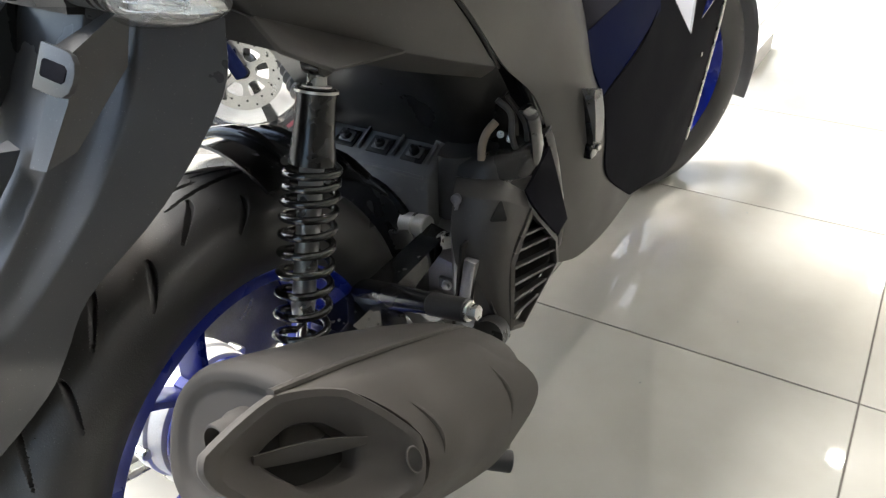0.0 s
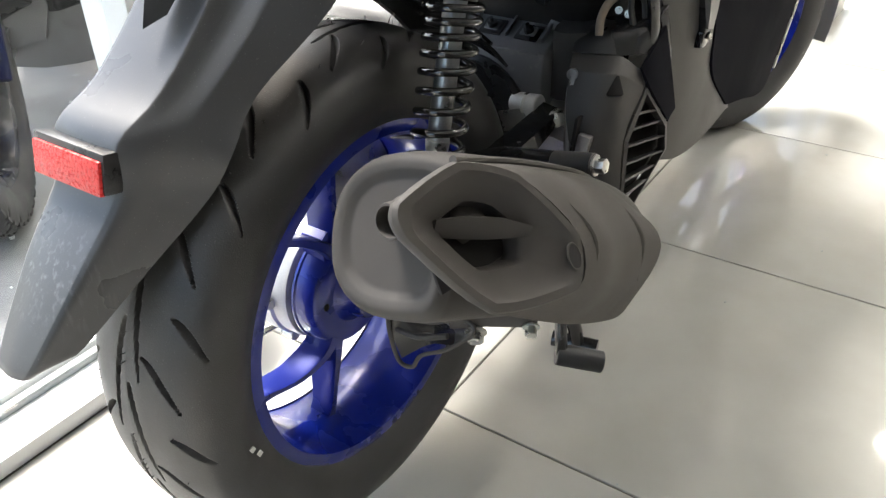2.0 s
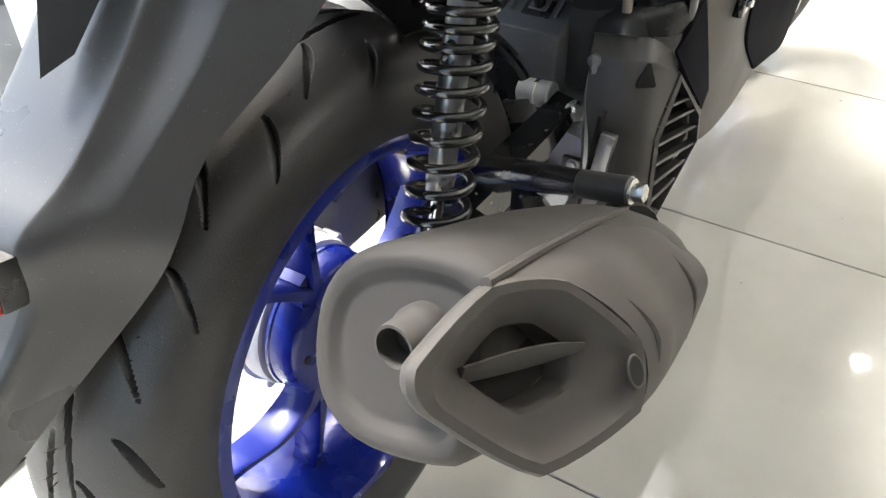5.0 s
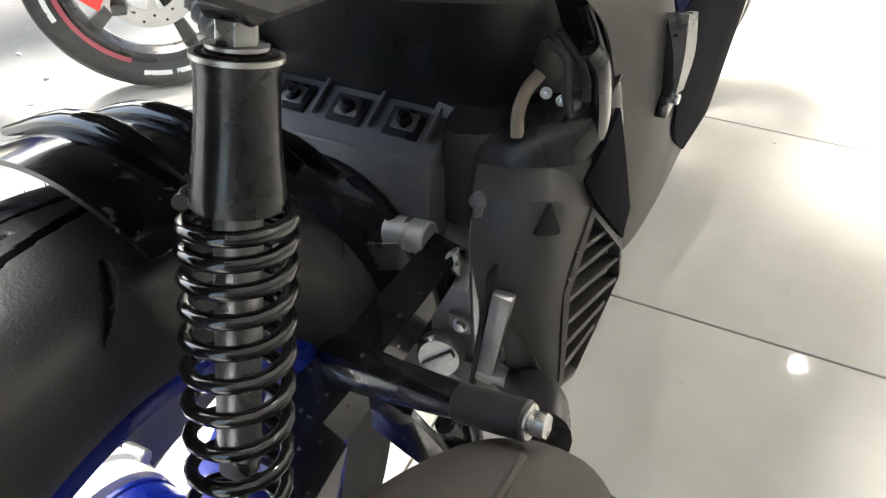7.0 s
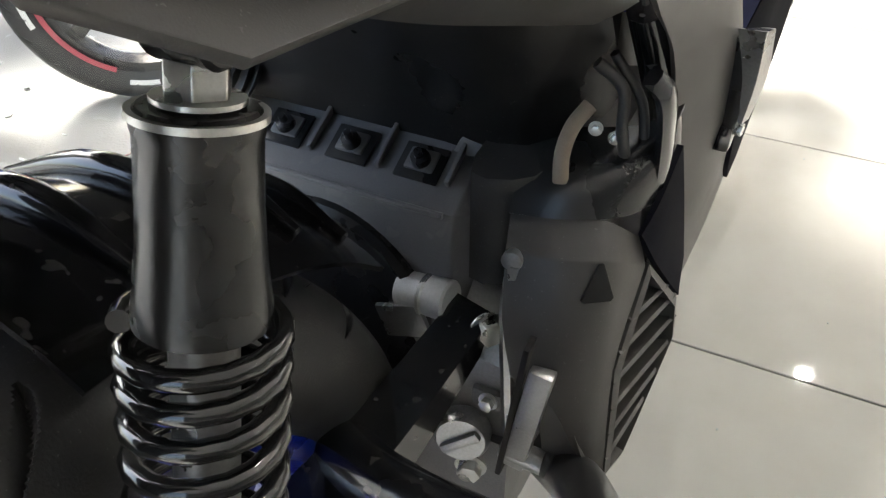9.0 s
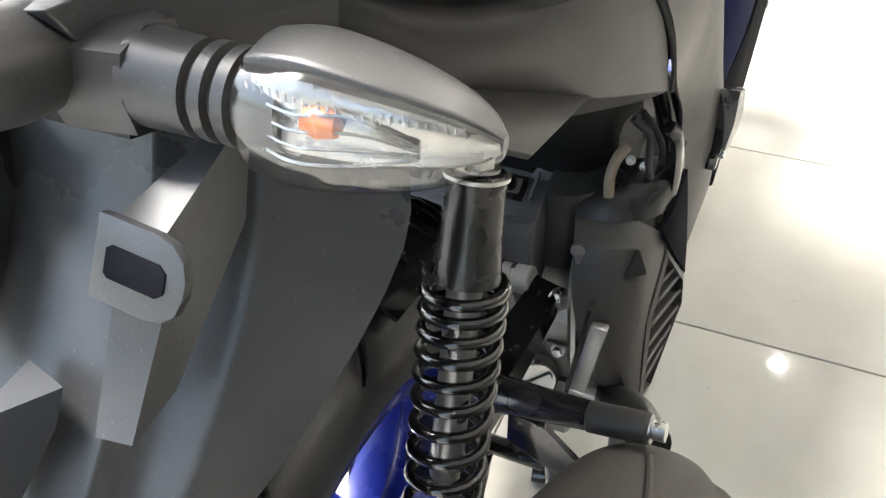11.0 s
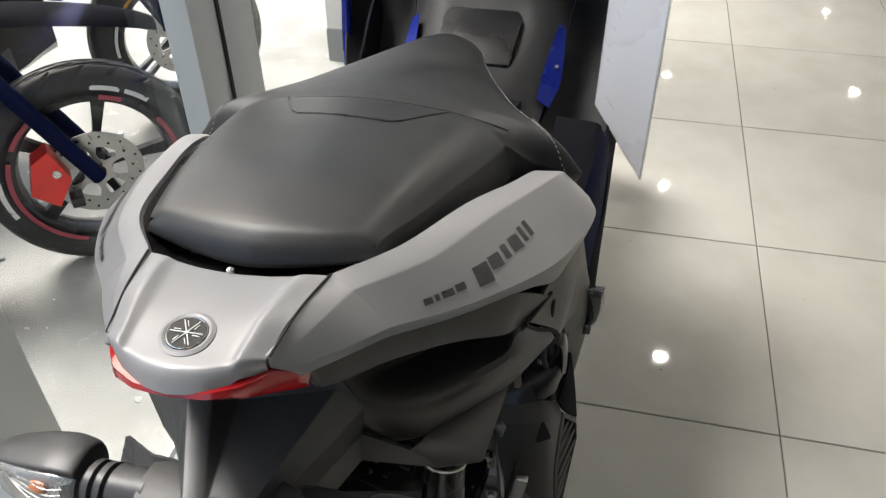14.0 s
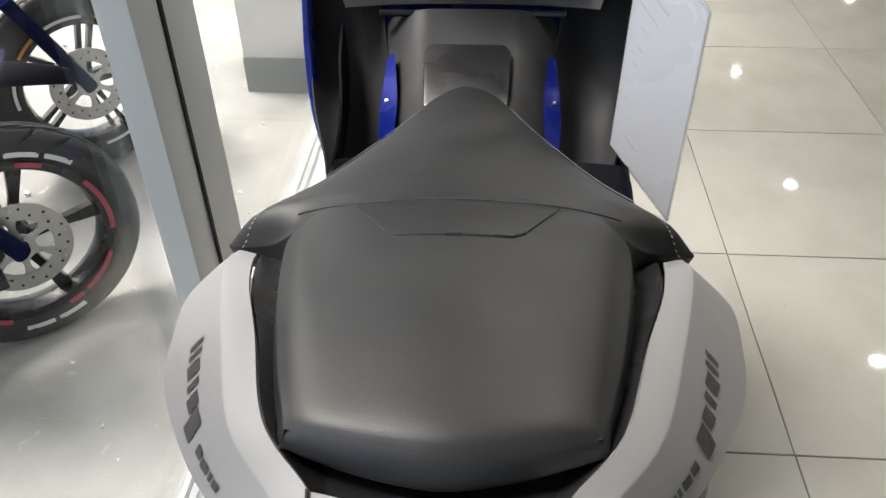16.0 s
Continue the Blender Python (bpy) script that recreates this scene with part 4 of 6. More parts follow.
part("top_eye", rod(down(-0.016) + Vector((-0.012, 0, 0)), down(-0.016) + Vector((0.010, 0, 0)), 0.011), M_DARK, shock)
part("damper_body", rod(down(0.066), down(0.20), 0.0108), M_CAST, shock, "bare metal damper tube")
part("piston_rod", rod(down(0.19), down(0.33), 0.005), M_CHROME, shock, "bright piston rod")
part("bump_stop", rod(down(0.195), down(0.215), 0.0118, 0.010), M_CAST, shock)
coil, radius = [], 0.0236
side = AXIS.orthogonal().normalized()
other = AXIS.cross(side)
turns, L = 14.5, 0.276
for k in range(int(turns * 18) + 1):
    f = k / (turns * 18)
    g = 0.069 + L * (0.50 * f + 0.50 * f * f * (1.2 - 0.2 * f))
    a = 2 * math.pi * k / 18
    coil.append(down(g) + side * radius * math.cos(a) + other * radius * math.sin(a))
part("coil_spring", tube([tuple(p) for p in coil], 0.0038, 12, 1), M_SPRING, shock, "gloss black coil spring")
part("lower_seat", lathe([(0, 0), (0.027, 0), (0.029, 0.004), (0.025, 0.012), (0.018, 0.02), (0, 0.02)], along(down(0.338), LOW), 32), M_DARK, shock)

# ---- centre stand
stand = part("centre_stand", tube([(0.09, 0.34, 0.22), (0.115, 0.32, 0.16), (0.130, 0.302, 0.10), (0.135, 0.30, 0.066)], 0.009, 14), M_BLACK, scooter, "black centre stand standing on the floor")
part("stand_pad", rod((0.128, 0.296, 0.066), (0.186, 0.330, 0.052), 0.0165, seg=24), M_RUBBER, stand, "black rubber-covered foot lever")
tube_left = tube([(-0.09, 0.30, 0.20), (-0.12, 0.31, 0.14), (-0.145, 0.315, 0.07), (-0.15, 0.318, 0.02)], 0.011, 14)
tube([(-0.19, 0.30, 0.014), (-0.11, 0.33, 0.014)], 0.0135, 14, 2, tube_left)
part("stand_leg", tube_left, M_BLACK, stand)
right_leg = tube([(0.09, 0.30, 0.20), (0.105, 0.33, 0.14), (0.118, 0.37, 0.07), (0.12, 0.39, 0.02)], 0.011, 14)
tube([(0.08, 0.385, 0.0135), (0.15, 0.40, 0.0135)], 0.013, 14, 2, right_leg)
part("stand_leg", right_leg, M_BLACK, stand)
part("stand_cross", rod((-0.115, 0.305, 0.155), (0.115, 0.305, 0.155), 0.012), M_BLACK, stand)
# ---- engine bay
FENDER = [[(x, y + k, z - 0.5 * abs(k)) for x, k in ((-0.095, 0.0), (-0.04, 0.0), (0.02, 0.0), (0.060, 0.0), (0.086, 0.002), (0.097, 0.030))]
          for y, z in ((0.342, 0.550), (0.332, 0.529), (0.286, 0.508), (0.283, 0.470), (0.288, 0.400))]
FENDER = tighten([list(c) for c in zip(*tighten(list(zip(*FENDER)), (1, 2), 0.10))], (4,), 0.12)
inner = part("inner_fender", patch(FENDER, 4, 3, 0.004), M_FENDER, scooter, "grey plastic inner fender ahead of the wheel, lightened as daylit")
part("underseat_panel", patch([[(x, y - 0.04 * x * x + max(0.0, x - 0.11) * 1.4, z) for x in (-0.125, -0.06, 0.0, 0.06, 0.112, 0.150)] for y, z in ((0.336, 0.525), (0.330, 0.56), (0.300, 0.61), (0.250, 0.665), (0.170, 0.715))], 3, 3, 0.004), M_UNDER, scooter, "black plastic panel under the seat")
# Dark disc on the fender, its colour giving the recess its shade.
part("recess_disc", lathe([(0.0, 0.006), (0.066, 0.004), (0.073, 0.0), (0.078, 0.003), (0.079, 0.010)], along((-0.006, 0.2725, 0.417), (-0.006, 0.38, 0.412)), 40), M_DARK, scooter, "round recess in the inner fender, shade drawn as a dark disc")
ramp = Matrix.Rotation(radians(24.5), 4, "X")                    # the fender's sloping shelf
for cx in (-0.047, 0.003, 0.053):
    seat_ = Matrix.Translation((cx, 0.313, 0.5215)) @ ramp
    # Each pocket is a dark slab: shade of a recess by colour.
    part("clip_pocket", box(0.030, 0.026, 0.003, seat_, 0.001), M_DARK, inner, "moulded pocket with its shade coloured dark")
    part("clip_pad", box(0.020, 0.016, 0.005, seat_ @ Matrix.Translation((0, 0.001, 0.001)), 0.002), M_FENDER, inner)
    part("fender_clip", lathe([(0, 0.011), (0.0025, 0.011), (0.0030, 0.006), (0.0060, 0.005), (0.0066, 0.002), (0.0066, 0.0)], seat_ @ Matrix.Translation((0, 0, 0.003)), 18), M_DARK, inner)
for cx in (-0.024, 0.026, 0.075):
    part("fender_rib", box(0.003, 0.034, 0.006, Matrix.Translation((cx, 0.318, 0.525)) @ ramp, 0.001), M_FENDER, inner)
part("fender_lip", tube([(-0.090, 0.2855, 0.5075), (0.02, 0.2855, 0.5075), (0.080, 0.286, 0.507)], 0.0022, 8, 3), M_FENDER, inner)
bm = slab([(0, 0), (0.020, 0.004), (0.030, 0.030), (0.012, 0.026)], 0.004, Matrix.Translation((0.066, 0.330, 0.522)) @ Matrix.Rotation(radians(75), 4, "X"), 0.001)
part("fender_tab", bm, M_FENDER, inner)
# soft black duct and ribbed hose beside and behind the fender
part("side_duct", loft([[(0.092, 0.300, z0), (0.128, 0.312, z0), (0.132, 0.350, z0 + 0.008), (0.094, 0.350, z0 + 0.008)] for z0 in (0.452, 0.480, 0.510, 0.534)], 3, 3), M_RUBBER, scooter, "soft black rubber duct")
P = catmull([(-0.175, 0.36, 0.60), (-0.135, 0.33, 0.575), (-0.100, 0.315, 0.555), (-0.080, 0.325, 0.540)], 16)
hose = tube([tuple(p) for p in P], [(0.0135, 0.0150, 0.0165, 0.0150)[k % 4] for k in range(len(P))], 20, 1)
part("ribbed_hose", hose, M_RUBBER, scooter, "ribbed black breather hose")

engine = part("engine", loft([[(-0.11, y, z0), (0.125, y, z0), (0.135, y, z1), (-0.11, y, z1)] for y, z0, z1 in ((0.34, 0.26, 0.47), (0.42, 0.24, 0.46), (0.52, 0.26, 0.46), (0.60, 0.28, 0.46))], 3, 1), M_ENGINE, scooter, "dull metal engine block")
part("crankcase", loft([[(0.095, y, z0), (0.15, y, z0 + 0.01), (0.155, y, z1 - 0.01), (0.095, y, z1)] for y, z0, z1 in ((0.268, 0.34, 0.42), (0.30, 0.29, 0.45), (0.36, 0.27, 0.46))], 3, 1), M_CAST, engine, "cast aluminium crankcase")
part("case_edge", box(0.016, 0.012, 0.10, Matrix.Translation((0.153, 0.260, 0.385)) @ Matrix.Rotation(radians(8), 4, "Y"), 0.003), M_CAST, engine)
part("gasket_line", box(0.004, 0.016, 0.13, Matrix.Translation((0.1435, 0.260, 0.39)) @ Matrix.Rotation(radians(6), 4, "Y"), 0.001), M_SOOT_SHADE, engine)
part("sensor_body", rod((0.053, 0.281, 0.444), (0.090, 0.278, 0.448), 0.0138, seg=24), M_CASE, engine, "bright cylindrical sensor")
part("sensor_ring", rod((0.070, 0.2796, 0.4458), (0.075, 0.2792, 0.4463), 0.0150, seg=24), M_STEEL, engine)
part("bracket_plate", box(0.035, 0.004, 0.026, Matrix.Translation((0.060, 0.268, 0.428)) @ Matrix.Rotation(radians(-20), 4, "Y"), 0.001), M_CAST, engine)
part("pivot_bolt", hex_bolt((0.116, 0.272, 0.441), (0.75, -0.6, 0.15), 0.0085, 0.009), M_STEEL, engine, "plated pivot bolt")
part("crankcase_foot", loft([[(0.02, y, z0), (0.14, y, z0), (0.14, y, 0.345), (0.02, y, 0.345)] for y, z0 in ((0.262, 0.27), (0.30, 0.24), (0.37, 0.23))], 2, 1), M_ENGINE, engine, "dull lower crankcase")
part("oil_cap", lathe([(0, 0), (0.018, 0), (0.0195, 0.003), (0.0195, 0.012), (0.017, 0.016), (0, 0.016)], along((0.108, 0.262, 0.352), (0.115, 0.23, 0.358)), 24), M_CAST, engine, "aluminium oil filler cap")
cap_to = along((0.1115, 0.246, 0.355), (0.115, 0.23, 0.358))
part("cap_grip", box(0.030, 0.007, 0.007, cap_to @ Matrix.Rotation(radians(35), 4, "Z"), 0.002), M_CAST, engine, "raised grip on the filler cap")
part("drain_bolt", hex_bolt((0.118, 0.25, 0.328), (0.2, -0.9, 0.0), 0.0085, 0.008), M_STEEL, engine)
part("coolant_stub", rod((0.135, 0.262, 0.345), (0.168, 0.262, 0.343), 0.0085, seg=18), M_CAST, engine)
part("coolant_hose", tube([(0.166, 0.262, 0.343), (0.178, 0.262, 0.342), (0.19, 0.258, 0.325), (0.196, 0.245, 0.29), (0.19, 0.235, 0.25)], 0.0095, 14), M_RUBBER, engine)
part("case_clip", box(0.022, 0.010, 0.016, Matrix.Translation((0.122, 0.268, 0.384)), 0.003), M_ENGINE, engine)
part("clip_bolt", hex_bolt((0.124, 0.263, 0.385), (0, -1, 0.1), 0.005, 0.005), M_STEEL, engine)
part("case_flange", loft([[(x - 0.004, y, z), (x + 0.004, y - 0.002, z), (x + 0.005, y + 0.014, z), (x - 0.004, y + 0.014, z)] for x, y, z in ((0.129, 0.279, 0.492), (0.128, 0.275, 0.470), (0.130, 0.270, 0.445), (0.136, 0.262, 0.400), (0.140, 0.258, 0.365))], 3, 2), M_CAST, engine, "cast flange of the crankcase")
part("flange_ear", lathe([(0, 0), (0.0055, 0), (0.0065, 0.002), (0.0065, 0.008), (0, 0.010)], along((0.128, 0.286, 0.494), (0.129, 0.262, 0.496)), 20), M_CAST, engine)
part("intake_tube", tube([(0.085, 0.325, 0.50), (0.105, 0.325, 0.50), (0.125, 0.335, 0.50), (0.15, 0.37, 0.50)], 0.016, 16), M_DARK, engine)
part("vent_hose", tube([(0.142, 0.315, 0.532), (0.140, 0.320, 0.548), (0.142, 0.328, 0.562), (0.148, 0.338, 0.572)], 0.0048, 12), M_HOSE, scooter, "beige breather hose")
wires = tube([(0.15, 0.335, 0.60), (0.165, 0.34, 0.585), (0.168, 0.338, 0.56), (0.172, 0.345, 0.535)], 0.0036, 10)
tube([(0.155, 0.35, 0.60), (0.172, 0.36, 0.57), (0.178, 0.36, 0.54)], 0.0030, 10, bm=wires)
part("wiring", wires, M_RUBBER, scooter)
for bx, bz in ((0.152, 0.556), (0.164, 0.553)):
    part("hidden_screw", hex_bolt((bx, 0.342, bz), (0.2, -1, 0.2), 0.0032, 0.004), M_STEEL, engine)
part("side_strap", loft([[(x - 0.003, y - 0.009, z), (x + 0.004, y - 0.006, z), (x + 0.004, y + 0.012, z), (x - 0.003, y + 0.010, z)] for x, y, z in ((0.178, 0.345, 0.592), (0.187, 0.350, 0.578), (0.190, 0.358, 0.540), (0.190, 0.366, 0.490), (0.189, 0.374, 0.462))], 4, 2), M_BLACK, scooter, "gloss black strap beside the fan cover")
part("frame_tube", tube([(0.165, 0.37, 0.62), (0.178, 0.40, 0.55), (0.182, 0.43, 0.47), (0.182, 0.45, 0.38), (0.16, 0.47, 0.30)], 0.012, 14), M_BLACK, scooter, "black frame tube")
# Black filler added inside the body to block light and read as shade.
part("body_light_block", loft([[(-0.085, y, z0), (0.085, y, z0), (0.085, y, z1), (-0.085, y, z1)] for y, z0, z1 in ((0.14, 0.74, 0.84), (0.24, 0.68, 0.85), (0.36, 0.56, 0.83), (0.50, 0.46, 0.78), (0.66, 0.30, 0.72))], 3, 1), M_MATTE, scooter)

# ---- slatted fan cover
fan = part("fan_cover", patch(tighten([
    [(0.118, 0.302, 0.517), (0.123, 0.282, 0.499), (0.130, 0.264, 0.46), (0.140, 0.256, 0.425)],
    [(0.150, 0.307, 0.516), (0.156, 0.287, 0.499), (0.162, 0.268, 0.455), (0.168, 0.259, 0.405)],
    [(0.172, 0.317, 0.512), (0.180, 0.302, 0.496), (0.186, 0.276, 0.44), (0.190, 0.264, 0.355)],
    [(0.189, 0.334, 0.494), (0.196, 0.334, 0.474), (0.196, 0.286, 0.426), (0.204, 0.274, 0.335)]], (1,), 0.12), 4, 4, -0.004), M_BROWN_SHADED, scooter, "dark plastic fan cover with slats")
bm = patch([[(0.140, 0.256, 0.425), (0.168, 0.259, 0.405), (0.190, 0.264, 0.355)], [(0.158, 0.262, 0.385), (0.176, 0.263, 0.375), (0.196, 0.268, 0.345)], [(0.164, 0.268, 0.335), (0.182, 0.268, 0.33), (0.204, 0.274, 0.328)]], 4, 4, 0.004)
part("cover_skirt", bm, M_BROWN_SHADED, fan)
VENT = [Vector(p) for p in ((0.198, 0.336, 0.474), (0.197, 0.286, 0.426), (0.205, 0.274, 0.338), (0.209, 0.300, 0.328), (0.219, 0.378, 0.384), (0.215, 0.378, 0.418))]
VN = Vector((0.93, -0.34, 0.1)).normalized()
bm = bmesh.new()
n = len(VENT)
cv = sum(VENT, Vector()) / n
for k in range(n):
    ring_ = []
    for p in (VENT[k], VENT[(k + 1) % n]):
        q = p + (cv - p).normalized() * 0.007
        ring_.append([p, q + VN * 0.002, q - VN * 0.010, p - VN * 0.010])
    loft(ring_, 1, 1, bm)
part("vent_frame", bm, M_BROWN_SHADED, fan)
# Black sheet behind the slats, coloured as the unlit inside.
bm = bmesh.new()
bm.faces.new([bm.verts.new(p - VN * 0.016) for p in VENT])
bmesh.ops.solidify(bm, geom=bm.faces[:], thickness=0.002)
part("vent_shade_back", bm, M_SOOT_SHADE, fan, smooth=0)
left_, right_ = [VENT[1] + (VENT[0] - VENT[1]) * 0.55, VENT[1], VENT[2]], [VENT[0] + (VENT[5] - VENT[0]) * 0.55, VENT[5], VENT[4], VENT[3] + (VENT[4] - VENT[3]) * 0.35]


def along_line(L, f):
    d = [(b - a).length for a, b in zip(L, L[1:])]
    r = f * sum(d)
    for a, b, w in zip(L, L[1:], d):
        if r <= w:
            return a + (b - a) * (r / w)
        r -= w
    return L[-1]


for k in range(6):
    a, b = along_line(left_, (k + 0.35) / 6.0), along_line(right_, (k + 0.35) / 6.0)
    d = (b - a).normalized()
    up = VN.cross(d).normalized()
    if up.z < 0:
        up = -up
    ring_ = []
    for p in (a, b):
        ring_.append([p + up * 0.003 - VN * 0.001, p + up * 0.0015 + VN * 0.001, p - up * 0.004 - VN * 0.012, p - up * 0.001 - VN * 0.014])
    part("slat", loft(ring_, 1, 1), M_BROWN_SHADED, fan)
# Black triangle laid on the cover: the notch's shade by colour.
tri_ = slab([(-0.010, -0.009), (-0.008, -0.011), (0.008, -0.011), (0.010, -0.009), (0.005, 0.012), (0.002, 0.012)], 0.003, along((0.1760, 0.2915, 0.4855), (0.197, 0.260, 0.506)), 0.001)
part("cover_notch", tri_, M_SOOT_SHADE, fan)
part("cover_lid", patch([[(0.118, 0.300, 0.512), (0.150, 0.306, 0.514), (0.176, 0.326, 0.512), (0.188, 0.350, 0.510)], [(0.118, 0.318, 0.530), (0.150, 0.322, 0.534), (0.176, 0.338, 0.536), (0.190, 0.365, 0.540)], [(0.118, 0.36, 0.536), (0.150, 0.365, 0.540), (0.176, 0.375, 0.545), (0.192, 0.395, 0.552)]], 4, 4, 0.004), M_DARK, fan)
# Matt black sheet as the shade in the gap beside the body.
part("cover_gap_shade", patch([[(0.188, 0.334, 0.496), (0.192, 0.352, 0.515), (0.194, 0.38, 0.535)], [(0.197, 0.337, 0.476), (0.199, 0.362, 0.478), (0.200, 0.40, 0.48)], [(0.212, 0.379, 0.418), (0.210, 0.39, 0.42), (0.206, 0.42, 0.42)]], 3, 3, -0.004), M_MATTE, fan)

# ---- tail and side panels
GREY_SIDE = [
    [(0.0468, -0.0565, 0.9418), (0.0473, -0.0565, 0.933), (0.0540, -0.0510, 0.926), (0.0610, -0.0460, 0.9195)],
    [(0.0526, -0.022, 0.9448), (0.0625, -0.024, 0.9376), (0.0765, -0.0225, 0.9190), (0.0750, -0.0200, 0.9095)],
    [(0.0580, 0.012, 0.9424), (0.0735, 0.009, 0.936), (0.096, 0.006, 0.912), (0.0925, 0.009, 0.9005)],
    [(0.091, 0.058, 0.935), (0.110, 0.060, 0.926), (0.138, 0.058, 0.893), (0.1285, 0.058, 0.8800)],
    [(0.117, 0.14, 0.913), (0.138, 0.14, 0.907), (0.182, 0.136, 0.866), (0.167, 0.132, 0.8460)],
    [(0.141, 0.21, 0.888), (0.161, 0.212, 0.884), (0.204, 0.212, 0.842), (0.184, 0.192, 0.806)],
    [(0.153, 0.258, 0.869), (0.175, 0.266, 0.864), (0.212, 0.264, 0.828), (0.195, 0.248, 0.792)],
    [(0.160, 0.290, 0.850), (0.178, 0.302, 0.844), (0.205, 0.302, 0.818), (0.195, 0.285, 0.790)]]
SIDE_NET = tighten(list(zip(*tighten(GREY_SIDE, (1, 2), 0.12))), (2,), 0.10)
SIDE_NET = [list(c) for c in zip(*SIDE_NET)]
for s in (False, True):
    side_panel = part("tail_side_panel", patch(SIDE_NET, 6, 4, -0.004, mirror=s), M_GREY, scooter, "satin grey tail side panel with a dark decal")

top = []
for y, z, w, cv_ in ((0.003, 0.9415, 0.0572, 0.010), (-0.012, 0.9445, 0.0552, 0.003), (-0.040, 0.9465, 0.0502, 0.008), (-0.066, 0.9445, 0.0468, 0.014), (-0.0775, 0.9425, 0.0462, 0.019), (-0.0845, 0.9325, 0.0462, 0.027)):
    half = []
    for f, h in ((0.0, 0.0), (0.35, 0.0), (0.64, 0.0005), (0.74, 0.0034), (0.81, 0.0030), (1.0, -0.0010)):
        half.append((w * f, y + cv_ * f * f, z + h * (1.0 if y < 0.0 else 0.5) - (0.002 * f * f if y < -0.06 else 0)))
    top.append([(-a, b, c) for a, b, c in half[:0:-1]] + half)
top = tighten(top, (1, 2, 3, 4, 6, 7, 8, 9), 0.2)
tail = part("tail_panel", patch(top, 5, 2, 0.004), M_GREY, scooter, "satin grey tail panel with a round badge")
for s in (-1, 1):
    part("panel_seam", tube([(s * x, y, z) for x, y, z in ((0.0590, 0.013, 0.9425), (0.0545, -0.012, 0.9450), (0.0515, -0.030, 0.9450), (0.0475, -0.056, 0.9410))], 0.0009, 6, 4), M_SOOT_SHADE, tail, "dark panel joint")
e0 = Vector((0.0, -0.053, 0.9462))
en = Vector((0.0, -0.10, 1.0)).normalized()
part("badge_dish", lathe([(0.0118, 0.0002), (0.0135, 0.0008), (0.0156, 0.0000), (0.0156, -0.003), (0.0118, -0.003), (0.0118, 0.0002)], along(e0, e0 + en), 40), M_GREY, tail)
badge = part("badge", lathe([(0, 0.0006), (0.0100, 0.0006), (0.0110, 0.0006), (0.0117, 0.0003), (0.0117, -0.002), (0, -0.002)], along(e0, e0 + en), 40), M_BADGE, tail, "round black badge with a bright rim")
rim_ = lathe([(0.0104, 0.0006), (0.0108, 0.0010), (0.0113, 0.0006), (0.0113, 0.0002), (0.0104, 0.0002), (0.0104, 0.0006)], along(e0, e0 + en), 40)
part("badge_rim", rim_, M_CHROME, badge)
bm = bmesh.new()
for k in range(3):
    q = along(e0 + en * 0.0002, e0 + en) @ Matrix.Rotation(radians(60 * k + 30), 4, "Z")
    box(0.0006, 0.0190, 0.0010, q @ Matrix.Translation((0, 0, 0.0006)), 0.0002, bm)
    for sg in (-1, 1):
        box(0.0005, 0.0042, 0.0009, q @ Matrix.Translation((0.0016 * sg, 0.0060 * sg, 0.0006)), 0.0003, bm)
part("badge_mark", bm, M_WHITE, badge)
part("seat_lock_pin", lathe([(0, 0.0022), (0.0014, 0.0019), (0.0024, 0.0009), (0.0024, -0.002), (0, -0.002)], Matrix.Translation((-0.001, 0.0045, 0.9425)), 16), M_CHROME, tail)

from mathutils.bvhtree import BVHTree

# decals: plain angular strokes, one on each flank
def decal(sgn):
    shell = patch(SIDE_NET, 6, 4, -0.004, mirror=sgn < 0)
    tree = BVHTree.FromBMesh(shell)
    shell.free()
    P = catmull(GREY_SIDE, 6)
    G = np.swapaxes(catmull(np.swapaxes(P, 0, 1), 6), 0, 1) * np.array([sgn, 1, 1])

    def at(u, v):
        i, j = u * 6, v * 6
        a, b = int(min(i, G.shape[0] - 2)), int(min(j, G.shape[1] - 2))
        fu, fv = i - a, j - b
        p = (G[a, b] * (1 - fu) * (1 - fv) + G[a + 1, b] * fu * (1 - fv) + G[a, b + 1] * (1 - fu) * fv + G[a + 1, b + 1] * fu * fv)
        n_ = np.cross(G[a + 1, b] - G[a, b], G[a, b + 1] - G[a, b])
        n_ = n_ / np.linalg.norm(n_)
        n_ = Vector(n_ if n_[0] * sgn > 0 else -n_)
        spot = tree.ray_cast(Vector(p) + n_ * 0.03, -n_)[0] or Vector(p)
        return np.array(spot + n_ * 0.0007)

    def bar(u, v, wide, tall):
        """A slanted flat bar of the flank."""
        bm = bmesh.new()
        lean = 0.25 * tall
        add_grid(bm, np.array([[at(u + wide * a / 3 + lean * b / 4, v + tall / 2 - tall * b / 4) for b in range(5)] for a in range(4)]))
        return bm
    out, u = [], 2.52
    for wide in (0.10, 0.05, 0.14, 0.12):
        out.append(bar(u, 1.67 - 0.12 * (u - 2.5), wide, 0.12))
        u += wide + 0.035
    u = 3.16
    for k, (wide, tall) in enumerate(((0.19, 0.30), (0.16, 0.18), (0.08, 0.18), (0.17, 0.18), (0.07, 0.19), (0.08, 0.19))):
        out.append(bar(u, 1.60 - 0.17 * (u - 2.93) + (0.04 if k == 0 else 0), wide, tall))
        u += wide + 0.06
    return out


for sgn in (1, -1):
    for bm in decal(sgn):
        part("decal_bar", bm, M_TEXT, scooter, smooth=0)

# tail lamp: a thin red blade with swept corners
blade = []
